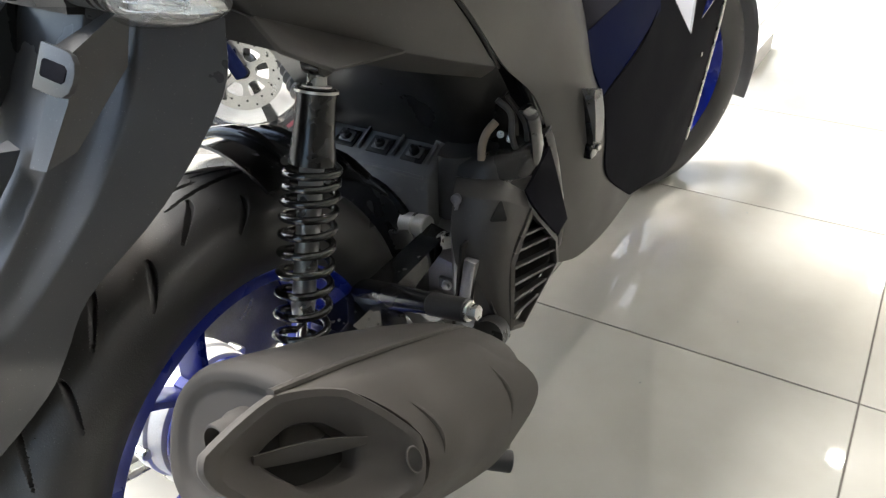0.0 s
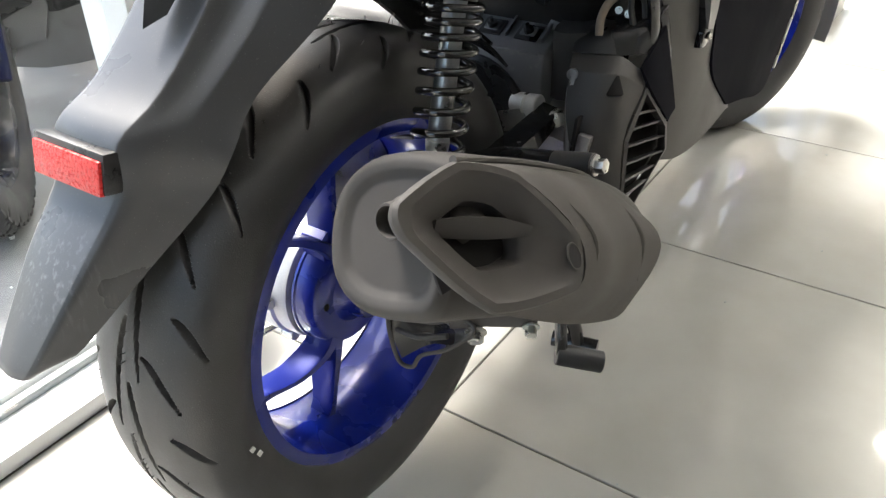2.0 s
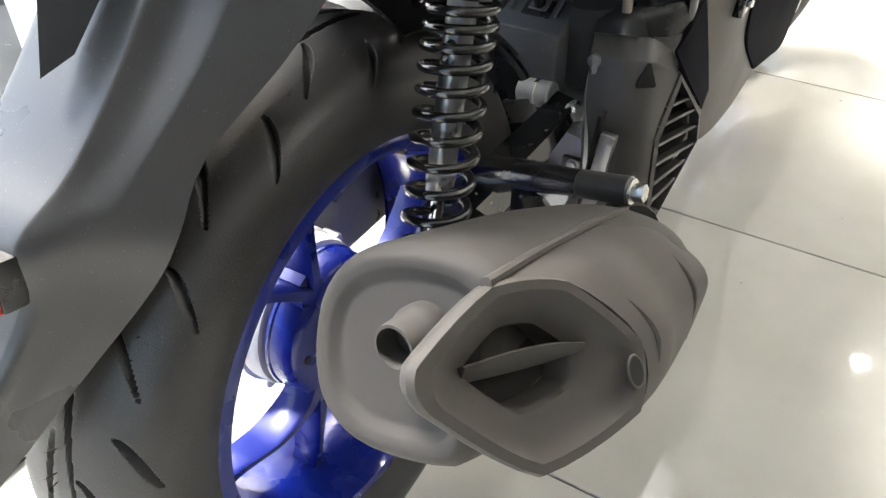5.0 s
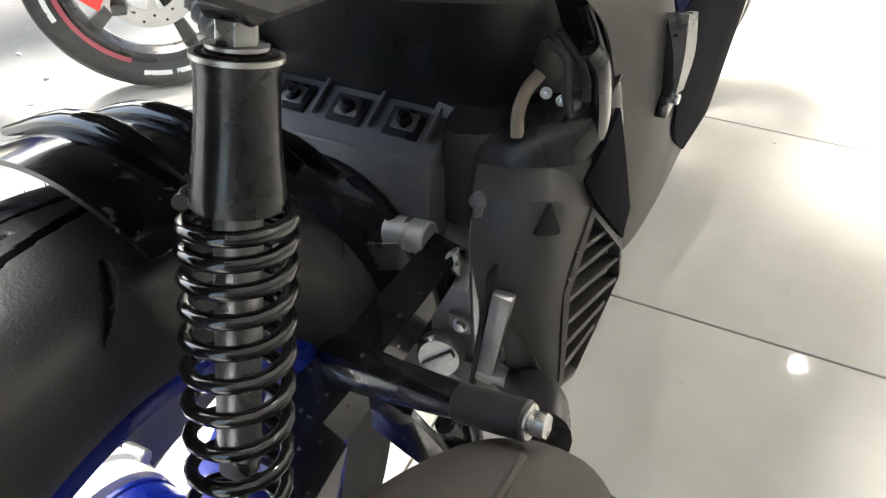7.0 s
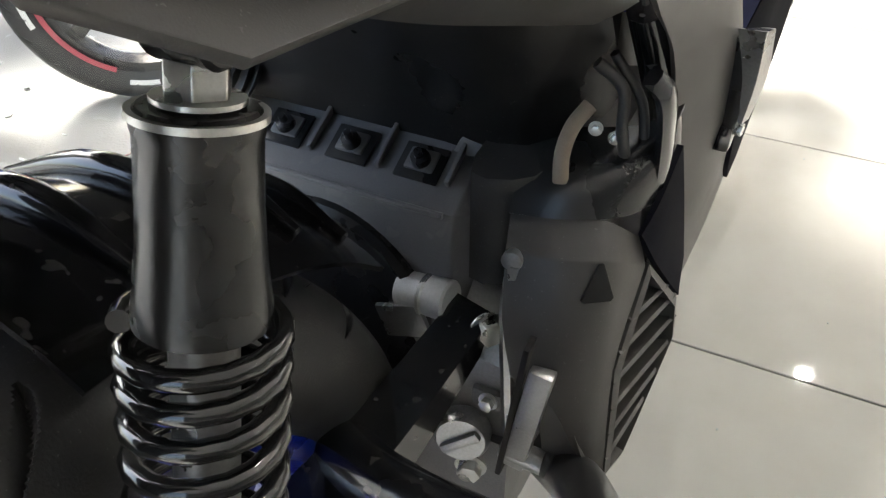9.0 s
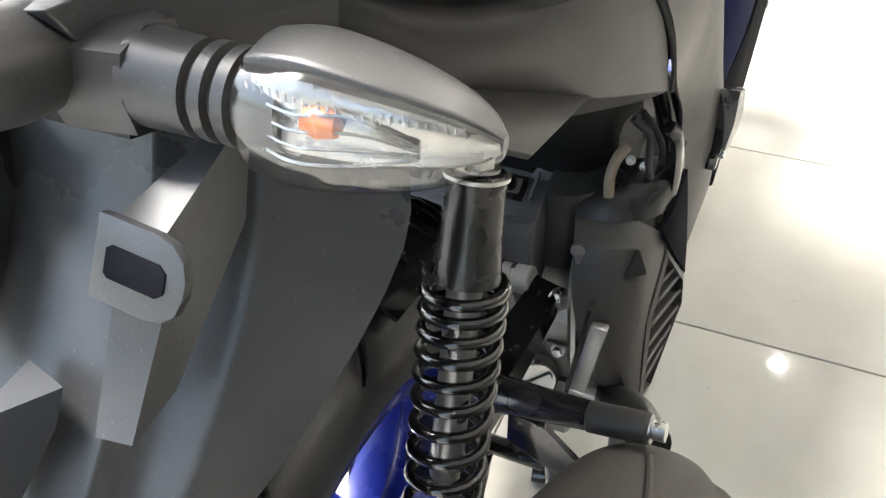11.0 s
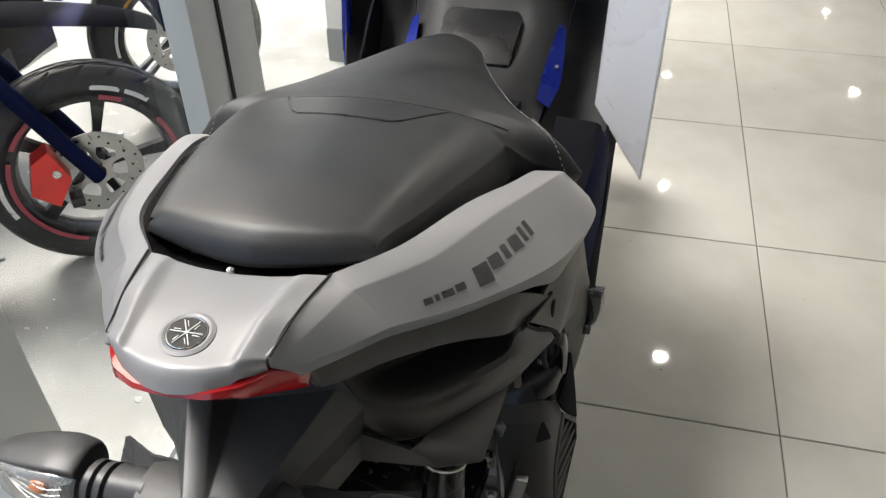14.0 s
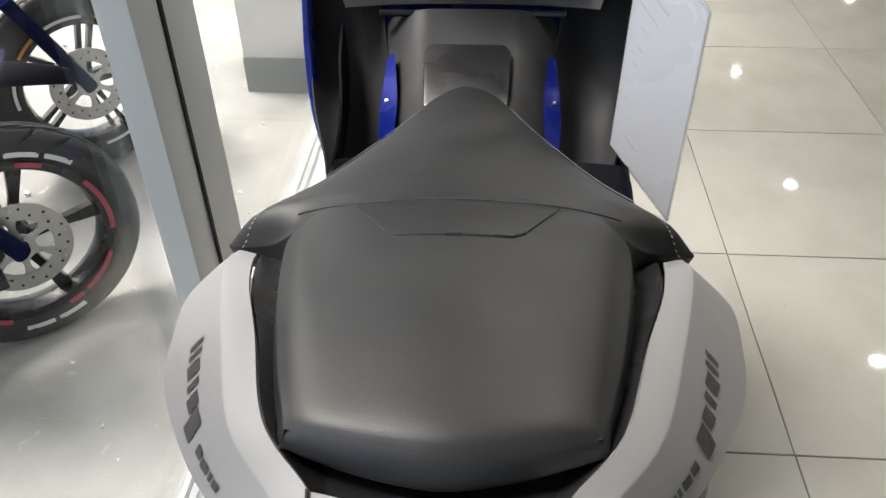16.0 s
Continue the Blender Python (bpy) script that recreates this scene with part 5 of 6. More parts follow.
for f in np.linspace(-1, 1, 25):
    a = abs(f)
    y = float(np.interp(a, (0, 0.35, 0.62, 0.82, 1.0), (-0.0835, -0.0815, -0.0730, -0.0565, -0.0440)))
    hi = float(np.interp(a, (0, 0.55, 0.77, 1.0), (0.9330, 0.9335, 0.9325, 0.9185)))
    lo = float(np.interp(a, (0, 0.35, 0.62, 0.85, 1.0), (0.9272, 0.9266, 0.9225, 0.9110, 0.9050)))
    x = 0.0605 * f
    blade.append([(x, y + 0.012, hi), (x, y + 0.001, hi - 0.0005), (x, y - 0.0008, (hi + lo) / 2), (x, y + 0.002, lo), (x * 0.98, y + 0.014, lo)])
lamp = part("tail_lamp", loft(blade, 1, 1), M_RED, scooter, "thin red tail lamp under the grey tail")
part("tail_underside", patch([[(x, -0.070 + 0.026 * (x / 0.05) ** 2, 0.9280 - 0.014 * (x / 0.05) ** 2), (x, -0.063 + 0.024 * (x / 0.05) ** 2, 0.916 - 0.006 * (x / 0.05) ** 2), (x * 1.02, -0.034, 0.900), (x * 1.1, 0.0, 0.885), (x * 1.3, 0.05, 0.865)] for x in (-0.050, -0.027, 0, 0.027, 0.050)], 4, 4, 0.004), M_DARK, scooter)

# black tail cone with facets
def facets(quads, material, name, parent, label="", bev=0.002):
    bm = bmesh.new()
    for q in quads:
        bm.faces.new([bm.verts.new(p) for p in q])
    bmesh.ops.remove_doubles(bm, verts=bm.verts, dist=0.0005)
    bmesh.ops.recalc_face_normals(bm, faces=bm.faces)
    bmesh.ops.bevel(bm, geom=[e for e in bm.edges if len(e.link_faces) == 2], offset=bev, segments=3, profile=0.5, affect='EDGES', clamp_overlap=True)
    bmesh.ops.solidify(bm, geom=bm.faces[:], thickness=0.003)
    return part(name, bm, material, parent, label, 25)


CBL, CBM, CBR, CBS = (-0.012, -0.091, 0.832), (0.000, -0.0865, 0.830), (0.026, -0.088, 0.835), (0.030, -0.078, 0.816)
CTL, CA, CIN, CRU, CR = (-0.054, 0.010, 0.848), (-0.031, 0.000, 0.847), (-0.016, -0.002, 0.830), (0.052, 0.014, 0.849), (0.048, 0.018, 0.834)
CRD, CRE, CSD, CBD = (0.060, 0.034, 0.800), (0.056, 0.034, 0.768), (0.028, -0.072, 0.788), (-0.014, -0.086, 0.798)
CTU, CRT = (-0.056, 0.034, 0.892), (0.062, 0.022, 0.892)
WT, WL, WB, WM, WD = (-0.070, 0.008, 0.846), (-0.092, 0.004, 0.817), (-0.078, -0.008, 0.790), (-0.038, -0.046, 0.828), (-0.056, -0.020, 0.776)
facets([(CBL, CBM, CA, CTL), (CBM, CIN, CA), (CBM, CBR, CR, CIN), (CIN, CR, CRU, CA), (CTL, CA, CTU), (CA, CRU, CRT, CTU), (CBR, CBS, CRD, CR), (CR, CRD, CRU), (CBS, CSD, CRE, CRD),
        (CBL, CBD, CSD, CBS), (CBL, CBS, CBR, CBM), (CTL, WT, WL, WB, WM), (CTL, WM, CBL), (CBL, WM, WB, WD, CBD)], M_TAILCONE, "tail_cone", scooter, "faceted black plastic tail cone", 0.0016)
part("plate_lamp", lathe([(0, 0), (0.0125, 0.0004), (0.0180, 0.004), (0.0200, 0.010), (0.0210, 0.05), (0, 0.06)], along((0.012, -0.129, 0.824), (0.005, -0.076, 0.812)) @ Matrix.Diagonal((1.06, 0.90, 1.0, 1.0)), 36, smooth=2), M_TAILCONE, scooter, "rounded black number-plate lamp housing")

UNDER_SIDE = [
    [(0.0480, -0.032, 0.9130), (0.046, -0.020, 0.892), (0.026, 0.044, 0.836), (0.026, 0.036, 0.810), (0.030, 0.038, 0.785), (0.046, 0.040, 0.760), (0.040, 0.046, 0.740)],
    [(0.0610, -0.034, 0.9155), (0.064, -0.033, 0.897), (0.047, 0.034, 0.834), (0.050, 0.030, 0.808), (0.056, 0.034, 0.786), (0.080, 0.040, 0.762), (0.066, 0.046, 0.744)],
    [(0.0860, 0.008, 0.9020), (0.089, 0.008, 0.881), (0.064, 0.092, 0.790), (0.080, 0.052, 0.792), (0.093, 0.052, 0.770), (0.1005, 0.057, 0.751), (0.082, 0.068, 0.730)],
    [(0.1200, 0.054, 0.8850), (0.123, 0.052, 0.862), (0.093, 0.150, 0.768), (0.114, 0.086, 0.784), (0.127, 0.085, 0.764), (0.1240, 0.108, 0.728), (0.104, 0.118, 0.706)],
    [(0.1500, 0.106, 0.8620), (0.150, 0.090, 0.837), (0.124, 0.178, 0.758), (0.148, 0.118, 0.787), (0.157, 0.135, 0.754), (0.1480, 0.158, 0.706), (0.128, 0.168, 0.684)],
    [(0.1640, 0.134, 0.8420), (0.156, 0.112, 0.823), (0.148, 0.148, 0.788), (0.156, 0.128, 0.801), (0.171, 0.165, 0.752), (0.1650, 0.216, 0.683), (0.145, 0.224, 0.664)],
    [(0.1765, 0.170, 0.8100), (0.160, 0.123, 0.818), (0.160, 0.125, 0.8155), (0.161, 0.128, 0.811), (0.179, 0.195, 0.745), (0.1805, 0.272, 0.662), (0.160, 0.280, 0.645)]]
UNDER_NET = tighten(UNDER_SIDE, (1, 5), 0.12)
flap = [Vector(p) for p in ((0.094, 0.032, 0.762), (0.100, 0.057, 0.751), (0.148, 0.160, 0.705), (0.142, 0.066, 0.717), (0.112, 0.040, 0.735))]
fn = (flap[2] - flap[1]).cross(flap[3] - flap[1]).normalized()
for s in (False, True):
    # Same plastic as the body sides, with shade put into its colour.
    side_ = part("under_panel", patch(UNDER_NET, 6, 4, -0.004, mirror=s), M_BROWN_SHADED, scooter, "warm-grey plastic panel, shade in its colour, with a deep scoop below the tail")
    bm = bmesh.new()
    lo, hi = ([bm.verts.new(((-1 if s else 1) * q.x, q.y, q.z)) for q in (p + fn * d for p in flap)] for d in (0.0015, -0.003))
    bm.faces.new(lo), bm.faces.new(hi[::-1])
    for k in range(5):
        bm.faces.new((lo[k], lo[(k + 1) % 5], hi[(k + 1) % 5], hi[k]))
    bmesh.ops.bevel(bm, geom=bm.edges[:], offset=0.0010, segments=2, affect="EDGES", profile=0.6, clamp_overlap=True)
    part("panel_flap", bm, M_BROWN_SHADED, side_)
seam = [(0.1775, 0.178, 0.8068), (0.1635, 0.1235, 0.8188), (0.1705, 0.150, 0.790), (0.1805, 0.196, 0.747), (0.1845, 0.236, 0.703), (0.1825, 0.275, 0.661)]
part("panel_gap", tube(seam[:2], 0.0018, 6, 2), M_SOOT_SHADE, scooter)
part("panel_gap", tube(seam[1:], 0.0018, 6, 4), M_SOOT_SHADE, scooter)

CSK, CSL, CSF, CSE = (0.056, 0.028, 0.744), (0.036, -0.046, 0.754), (0.094, 0.032, 0.762), (0.112, 0.040, 0.736)
for sg in (1, -1):
    facets([[(sg * x, y, z) for x, y, z in q] for q in ((CSD, CRE, CSK, CSL), (CRE, CSF, CSE, CSK))], M_TAILCONE, "cone_skirt", scooter, bev=0.001)
part("tail_filler", box(0.100, 0.08, 0.050, Matrix.Translation((0, 0.066, 0.764)), 0.006), M_UNDER, scooter)
part("tail_core", loft([[(-w, y, z0), (w, y, z0), (w, y, z1), (-w, y, z1)] for y, z0, z1, w in ((0.034, 0.775, 0.885, 0.040), (0.06, 0.745, 0.872, 0.044), (0.13, 0.70, 0.84, 0.074))], 3, 1), M_CONE, scooter)

# warm grey body sides
BODY_SIDE = [
    [(0.1655, 0.130, 0.8165), (0.1835, 0.200, 0.745), (0.1855, 0.280, 0.662), (0.186, 0.372, 0.585), (0.190, 0.425, 0.46), (0.184, 0.445, 0.33)],
    [(0.184, 0.272, 0.793), (0.192, 0.300, 0.725), (0.196, 0.355, 0.645), (0.206, 0.430, 0.56), (0.208, 0.480, 0.45), (0.198, 0.500, 0.315)],
    [(0.176, 0.400, 0.775), (0.192, 0.420, 0.695), (0.204, 0.450, 0.61), (0.212, 0.490, 0.54), (0.214, 0.545, 0.43), (0.204, 0.590, 0.31)],
    [(0.150, 0.500, 0.755), (0.172, 0.505, 0.675), (0.190, 0.520, 0.585), (0.204, 0.560, 0.50), (0.210, 0.625, 0.395), (0.207, 0.690, 0.320)],
    [(0.110, 0.590, 0.735), (0.140, 0.585, 0.66), (0.172, 0.585, 0.575), (0.194, 0.605, 0.49), (0.204, 0.665, 0.385), (0.204, 0.720, 0.312)]]
for s in (False, True):
    part("body_side", patch(BODY_SIDE, 5, 5, -0.004, mirror=s), M_BROWN, scooter, "matt grey body side panel")
skin = patch(BODY_SIDE, 5, 5, -0.004)
spot = BVHTree.FromBMesh(skin).ray_cast(Vector((0.30, 0.196, 0.773)), Vector((-1, 0, 0)))[0]
skin.free()
# Black plug on the skin, its colour the hole's shade.
part("side_hole", rod(spot - Vector((0.008, 0, 0)), spot + Vector((0.0012, 0, 0)), 0.0085, seg=18), M_SOOT_SHADE, scooter)
# Black plates added inside, giving the panel gap its shade.
for s in (-1, 1):
    part("side_gap_filler", patch([[(s * x, y, z) for x, y, z in r] for r in ([(0.140, 0.13, 0.862), (0.146, 0.15, 0.79), (0.140, 0.19, 0.69)], [(0.158, 0.20, 0.845), (0.164, 0.23, 0.77), (0.160, 0.26, 0.68)], [(0.160, 0.32, 0.83), (0.168, 0.33, 0.75), (0.170, 0.34, 0.66)])], 3, 3, 0.003), M_MATTE, scooter)
belly = [[(x * 0.9, y, z) for x in (0.20, 0.12, 0.0, -0.12, -0.20)] for y, z in ((0.46, 0.32), (0.6, 0.30), (0.72, 0.305), (0.95, 0.26), (1.15, 0.25))]
for r in belly:
    r[2] = (0, r[2][1], r[2][2] - 0.05)
part("belly_pan", patch(belly, 4, 4, 0.004), M_BROWN, scooter, "matt grey belly pan")

# black leg-shield side
LEG = [
    [(0.2050, 0.530, 0.545), (0.2150, 0.525, 0.500), (0.2175, 0.540, 0.430), (0.212, 0.672, 0.336)],
    [(0.2160, 0.650, 0.590), (0.2175, 0.655, 0.520), (0.2185, 0.680, 0.420), (0.211, 0.780, 0.308)],
    [(0.205, 0.800, 0.665), (0.2190, 0.800, 0.545), (0.2200, 0.830, 0.420), (0.207, 0.890, 0.275)],
    [(0.226, 0.950, 0.700), (0.2240, 0.955, 0.560), (0.2180, 0.965, 0.420), (0.201, 0.985, 0.260)],
    [(0.235, 1.040, 0.720), (0.2260, 1.050, 0.560), (0.2130, 1.055, 0.420), (0.193, 1.060, 0.268)]]
for s in (False, True):
    leg = part("leg_shield_side", patch(LEG, 5, 5, -0.004, mirror=s), M_MATTE, scooter, "black leg-shield side panel")
edge = tube([(0.238, 1.045, 0.72), (0.2285, 1.053, 0.56), (0.2145, 1.058, 0.42), (0.1945, 1.063, 0.27)], 0.003, 8)
part("edge_trim", edge, M_STEEL, scooter, "thin bright edge strip")
part("panel_screw", hex_bolt((0.219, 0.962, 0.475), (1, 0, 0), 0.005, 0.003), M_STEEL, scooter)
blue_side = [[(0.172, 0.510, 0.620), (0.190, 0.515, 0.590), (0.2050, 0.528, 0.548)], [(0.188, 0.60, 0.645), (0.202, 0.60, 0.615), (0.2120, 0.60, 0.577)], [(0.196, 0.715, 0.66), (0.207, 0.715, 0.64), (0.2140, 0.71, 0.612)]]
blue_deck = [[(0.130, 0.500, 0.640), (0.150, 0.500, 0.632), (0.1725, 0.508, 0.622)], [(0.130, 0.60, 0.662), (0.165, 0.60, 0.655), (0.1885, 0.60, 0.647)], [(0.130, 0.715, 0.672), (0.185, 0.715, 0.668), (0.1965, 0.715, 0.662)]]
for s in (False, True):
    # Blue floor side, its shade put into a near-black colour.
    part("floor_side", patch(blue_side, 4, 4, -0.003, mirror=s), M_NAVY_SHADED, scooter, "blue painted floor side")
    part("floor_deck", patch(blue_deck, 4, 4, -0.003, mirror=s), M_MATTE, scooter, "matt black floor board")

# folded pillion foot peg
peg = part("foot_peg", loft([[(0.206, 0.446, 0.580), (0.216, 0.442, 0.582), (0.218, 0.458, 0.580), (0.208, 0.462, 0.578)], [(0.207, 0.456, 0.545), (0.221, 0.452, 0.545), (0.223, 0.470, 0.542), (0.209, 0.474, 0.540)], [(0.208, 0.470, 0.505), (0.219, 0.466, 0.505), (0.221, 0.484, 0.502), (0.210, 0.488, 0.502)]], 3, 2), M_DARK, scooter, "folded pillion foot peg with an aluminium outer plate")
part("peg_plate", loft([[(0.208, 0.440, 0.588), (0.225, 0.437, 0.590), (0.229, 0.452, 0.587), (0.224, 0.456, 0.585)], [(0.217, 0.449, 0.552), (0.226, 0.447, 0.552), (0.231, 0.464, 0.549), (0.225, 0.468, 0.548)], [(0.220, 0.464, 0.512), (0.223, 0.463, 0.512), (0.226, 0.476, 0.510), (0.223, 0.478, 0.510)]], 3, 1), M_CAST, peg, "pale aluminium plate")
part("peg_hinge", box(0.020, 0.026, 0.022, Matrix.Translation((0.209, 0.478, 0.496)), 0.004), M_BLACK, peg)
part("peg_bolt", hex_bolt((0.218, 0.478, 0.500), (1, -0.2, 0), 0.005, 0.005), M_STEEL, peg)

# ---- seat
SEAT = []
for y, zc, w, drop, crown, bow in (
        (0.036, 0.926, 0.070, 0.000, 0.000, 0.020), (0.022, 0.931, 0.078, 0.000, 0.000, 0.022), (0.023, 0.937, 0.080, 0.005, 0.000, 0.022), (0.031, 0.945, 0.082, 0.014, 0.001, 0.020), (0.048, 0.950, 0.085, 0.024, 0.002, 0.014),
        (0.100, 0.948, 0.098, 0.040, 0.004, 0.0), (0.150, 0.940, 0.111, 0.048, 0.005, 0.0), (0.210, 0.926, 0.124, 0.054, 0.006, 0.0), (0.258, 0.914, 0.132, 0.058, 0.005, 0.0), (0.284, 0.906, 0.134, 0.062, 0.004, 0.0),
        (0.302, 0.897, 0.156, 0.074, 0.003, 0.0), (0.322, 0.891, 0.194, 0.078, 0.003, 0.0), (0.336, 0.888, 0.184, 0.072, 0.003, 0.0), (0.385, 0.878, 0.146, 0.066, 0.004, 0.0), (0.460, 0.862, 0.110, 0.066, 0.006, 0.0), (0.540, 0.842, 0.080, 0.066, 0.008, 0.0),
        (0.620, 0.816, 0.060, 0.062, 0.010, 0.0), (0.680, 0.785, 0.048, 0.05, 0.010, 0.0), (0.700, 0.750, 0.038, 0.03, 0.006, 0.0)):
    r = []
    rider = min(1.0, max(0.0, (y - 0.285) / 0.03))
    for (f, g), (f2, g2) in zip(((0, 0), (0.45, 0.04), (0.78, 0.16), (0.95, 0.48), (1.0, 1.0)), ((0, 0), (0.50, 0.06), (0.82, 0.30), (1.0, 0.78), (0.95, 1.0))):
        f, g = f + (f2 - f) * rider, g + (g2 - g) * rider
        r.append((w * f, y + bow * f ** 1.6, zc + crown * (1 - f) - drop * g))
    SEAT.append([(-a, b, c) for a, b, c in r[:0:-1]] + r)
seat = part("seat", patch(tighten(SEAT, (1, 7), 0.15), 5, 4, -0.010), M_SEAT, scooter, "black vinyl dual seat with pale stitching")
SKIN = np.swapaxes(catmull(np.swapaxes(catmull(tighten(SEAT, (1, 7), 0.15), 8), 0, 1), 8), 0, 1)


def seat_at(x, y):
    """Height of the seat's skin."""
    ys, zs = [], []
    for row_ in SKIN[24:]:
        mid = row_[np.argmin(row_[:, 0]):np.argmax(row_[:, 0]) + 1]
        ys.append(row_[len(row_) // 2, 1])
        zs.append(np.interp(x, mid[:, 0], mid[:, 2]))
    return float(np.interp(y, ys, zs))


stitch = bmesh.new()
for sgn in (1, -1):
    line = []
    for k in range(len(SKIN)):
        y = SKIN[k, 0, 1]
        if 0.33 < y < 0.69:
            x = abs(SKIN[k, :, 0]).max() * 0.82
            line.append((sgn * (x + 0.001), y, seat_at(sgn * x, y) + 0.0012))
    line = catmull(line, 6)
    for a, b in zip(line[:-1:2], line[1::2]):
        rod(tuple(a), tuple(a + (b - a) * 0.7), 0.0004, seg=5, bev=0.0, bm=stitch)
    for k in range(9):
        f = k / 9
        x = sgn * (0.158 + 0.022 * f)
        p = Vector((x, 0.324 - 0.012 * f, seat_at(x, 0.324 - 0.012 * f) + 0.001))
        rod(p, p + Vector((sgn * 0.0014, -0.0008, -0.0016)), 0.0004, seg=5, bev=0, bm=stitch)
tagged(part("stitching", stitch, M_STITCH, seat, "pale zigzag stitching"), kind="stuff")
pad = []
for x, y in ((-0.074, 0.284), (-0.070, 0.272), (-0.046, 0.226), (-0.038, 0.219), (0.0, 0.217), (0.038, 0.219), (0.046, 0.226), (0.070, 0.272), (0.074, 0.284)):
    pad.append((x, y))
pad = [(a[0] + (b[0] - a[0]) * f / 8, a[1] + (b[1] - a[1]) * f / 8) for a, b in zip(pad, pad[1:]) for f in range(8)] + [pad[-1]]
part("seat_crease", tube([(x, y, seat_at(x, y) + 0.0003) for x, y in pad], 0.0011, 6, 2), M_CONE, seat)
step = [(x, 0.288 + 0.014 * (abs(x) / 0.12) ** 2, seat_at(x, 0.288 + 0.014 * (abs(x) / 0.12) ** 2)) for x in np.linspace(-0.125, 0.125, 21)]
part("seat_seam", tube(step, 0.0011, 6, 2), M_CONE, seat)

# black tray between seat and tail
TRAY = [[(0.057, 0.012, 0.936), (0.050, 0.026, 0.920), (0.02, 0.03, 0.915)],
        [(0.089, 0.058, 0.932), (0.074, 0.062, 0.915), (0.03, 0.06, 0.91)],
        [(0.115, 0.14, 0.909), (0.094, 0.14, 0.893), (0.03, 0.14, 0.89)],
        [(0.139, 0.21, 0.883), (0.112, 0.21, 0.868), (0.03, 0.21, 0.86)],
        [(0.151, 0.262, 0.864), (0.126, 0.262, 0.852), (0.03, 0.26, 0.84)],
        [(0.158, 0.298, 0.844), (0.134, 0.298, 0.835), (0.03, 0.30, 0.82)]]
for s in (False, True):
    part("seat_tray", patch(TRAY, 4, 3, 0.003, mirror=s), M_DARK, scooter)
part("tray_rear", patch([[(x, 0.000 + 0.010 * (x / 0.056) ** 2, 0.9365), (x, 0.02, 0.924), (x, 0.06, 0.915)] for x in (-0.056, -0.03, 0, 0.03, 0.056)], 3, 3, 0.003), M_DARK, scooter)
part("seat_base", loft([[(-w, y, z - 0.03), (w, y, z - 0.03), (w, y, z), (-w, y, z)] for y, z, w in ((0.045, 0.920, 0.06), (0.15, 0.895, 0.085), (0.30, 0.85, 0.13), (0.45, 0.80, 0.11), (0.66, 0.74, 0.04))], 4, 1), M_DARK, scooter)

# ---- box below the tail, which carries the signals
part("tail_box", loft([[(x, -0.080, 0.786), (x, -0.078, 0.806), (x, -0.034, 0.806), (x, -0.034, 0.774)] for x in (-0.036, 0.0, 0.038)], 2, 1), M_UNDER, scooter, "black box under the tail")

# ---- turn signals
def turn_signal(sgn):
    """A stalk with rubber rings and a leaf-shaped lamp."""
    S = lambda p: (sgn * p[0], p[1], p[2])
    root = part("turn_signal", loft([[S((0.016, y, z)) for y, z in ((-0.086, 0.790), (-0.084, 0.820), (-0.045, 0.822), (-0.045, 0.788))],
                                     [S((0.050, y, z)) for y, z in ((-0.087, 0.794), (-0.085, 0.823), (-0.057, 0.824), (-0.057, 0.794))]], 2, 2), M_PLASTIC, scooter, "turn signal on a ribbed black stalk with a clear lens")
    stalk = lathe([(0.0175, 0.0), (0.0170, 0.018)] + sum([[(0.0170, 0.020 + 0.0085 * k), (0.0170, 0.0245 + 0.0085 * k), (0.0135, 0.0250 + 0.0085 * k), (0.0135, 0.0280 + 0.0085 * k)] for k in range(3)], []) + [(0.0160, 0.046), (0.0145, 0.058), (0, 0.058)],
                  along(S((0.0465, -0.072, 0.809)), S((0.12, -0.071, 0.807))), 28)
    part("stalk", stalk, M_PLASTIC, root, "ribbed rubber stalk")
    secs, lens, bowl = [], [], []
    for x, yc, zc, hy, hz in ((0.0930, -0.070, 0.8080, 0.0190, 0.0170), (0.0955, -0.070, 0.8085, 0.0215, 0.0200), (0.112, -0.070, 0.8085, 0.0235, 0.0215), (0.132, -0.069, 0.8075, 0.0215, 0.0190), (0.152, -0.067, 0.8060, 0.0165, 0.0145), (0.166, -0.065, 0.8050, 0.0100, 0.0090), (0.173, -0.064, 0.8045, 0.0030, 0.0035)):
        secs.append([S((x, yc + hy * u, zc + hz * v)) for u, v in ((-0.40, 0.62), (-0.46, 0.90), (-0.34, 1.00), (0.45, 1.06), (1.08, 0.60), (1.0, -0.35), (0.25, -0.65))])
        lens.append([S((x, yc + hy * u, zc + hz * v)) for u, v in ((0.25, -0.88), (-0.50, -0.93), (-0.88, -0.76), (-1.00, -0.1), (-0.84, 0.62), (-0.50, 0.89), (-0.28, 0.40), (0.2, -0.5))])
        bowl.append([S((x * 0.97 + 0.004, yc + hy * u, zc + hz * v)) for u, v in ((0.2, -0.72), (-0.25, -0.70), (-0.52, -0.45), (-0.44, -0.05), (-0.54, 0.40), (-0.40, 0.70), (-0.1, 0.4), (0.15, -0.4))])
    part("lamp_body", loft(secs, 4, 3), M_PLASTIC, root)
    part("reflector_bowl", loft(bowl, 3, 2), M_MIRROR, root, "bright inner reflector")
    L_ = part("lens", loft(lens, 4, 3), M_LENS, root, "clear ribbed lens")
    L_.visible_shadow = False
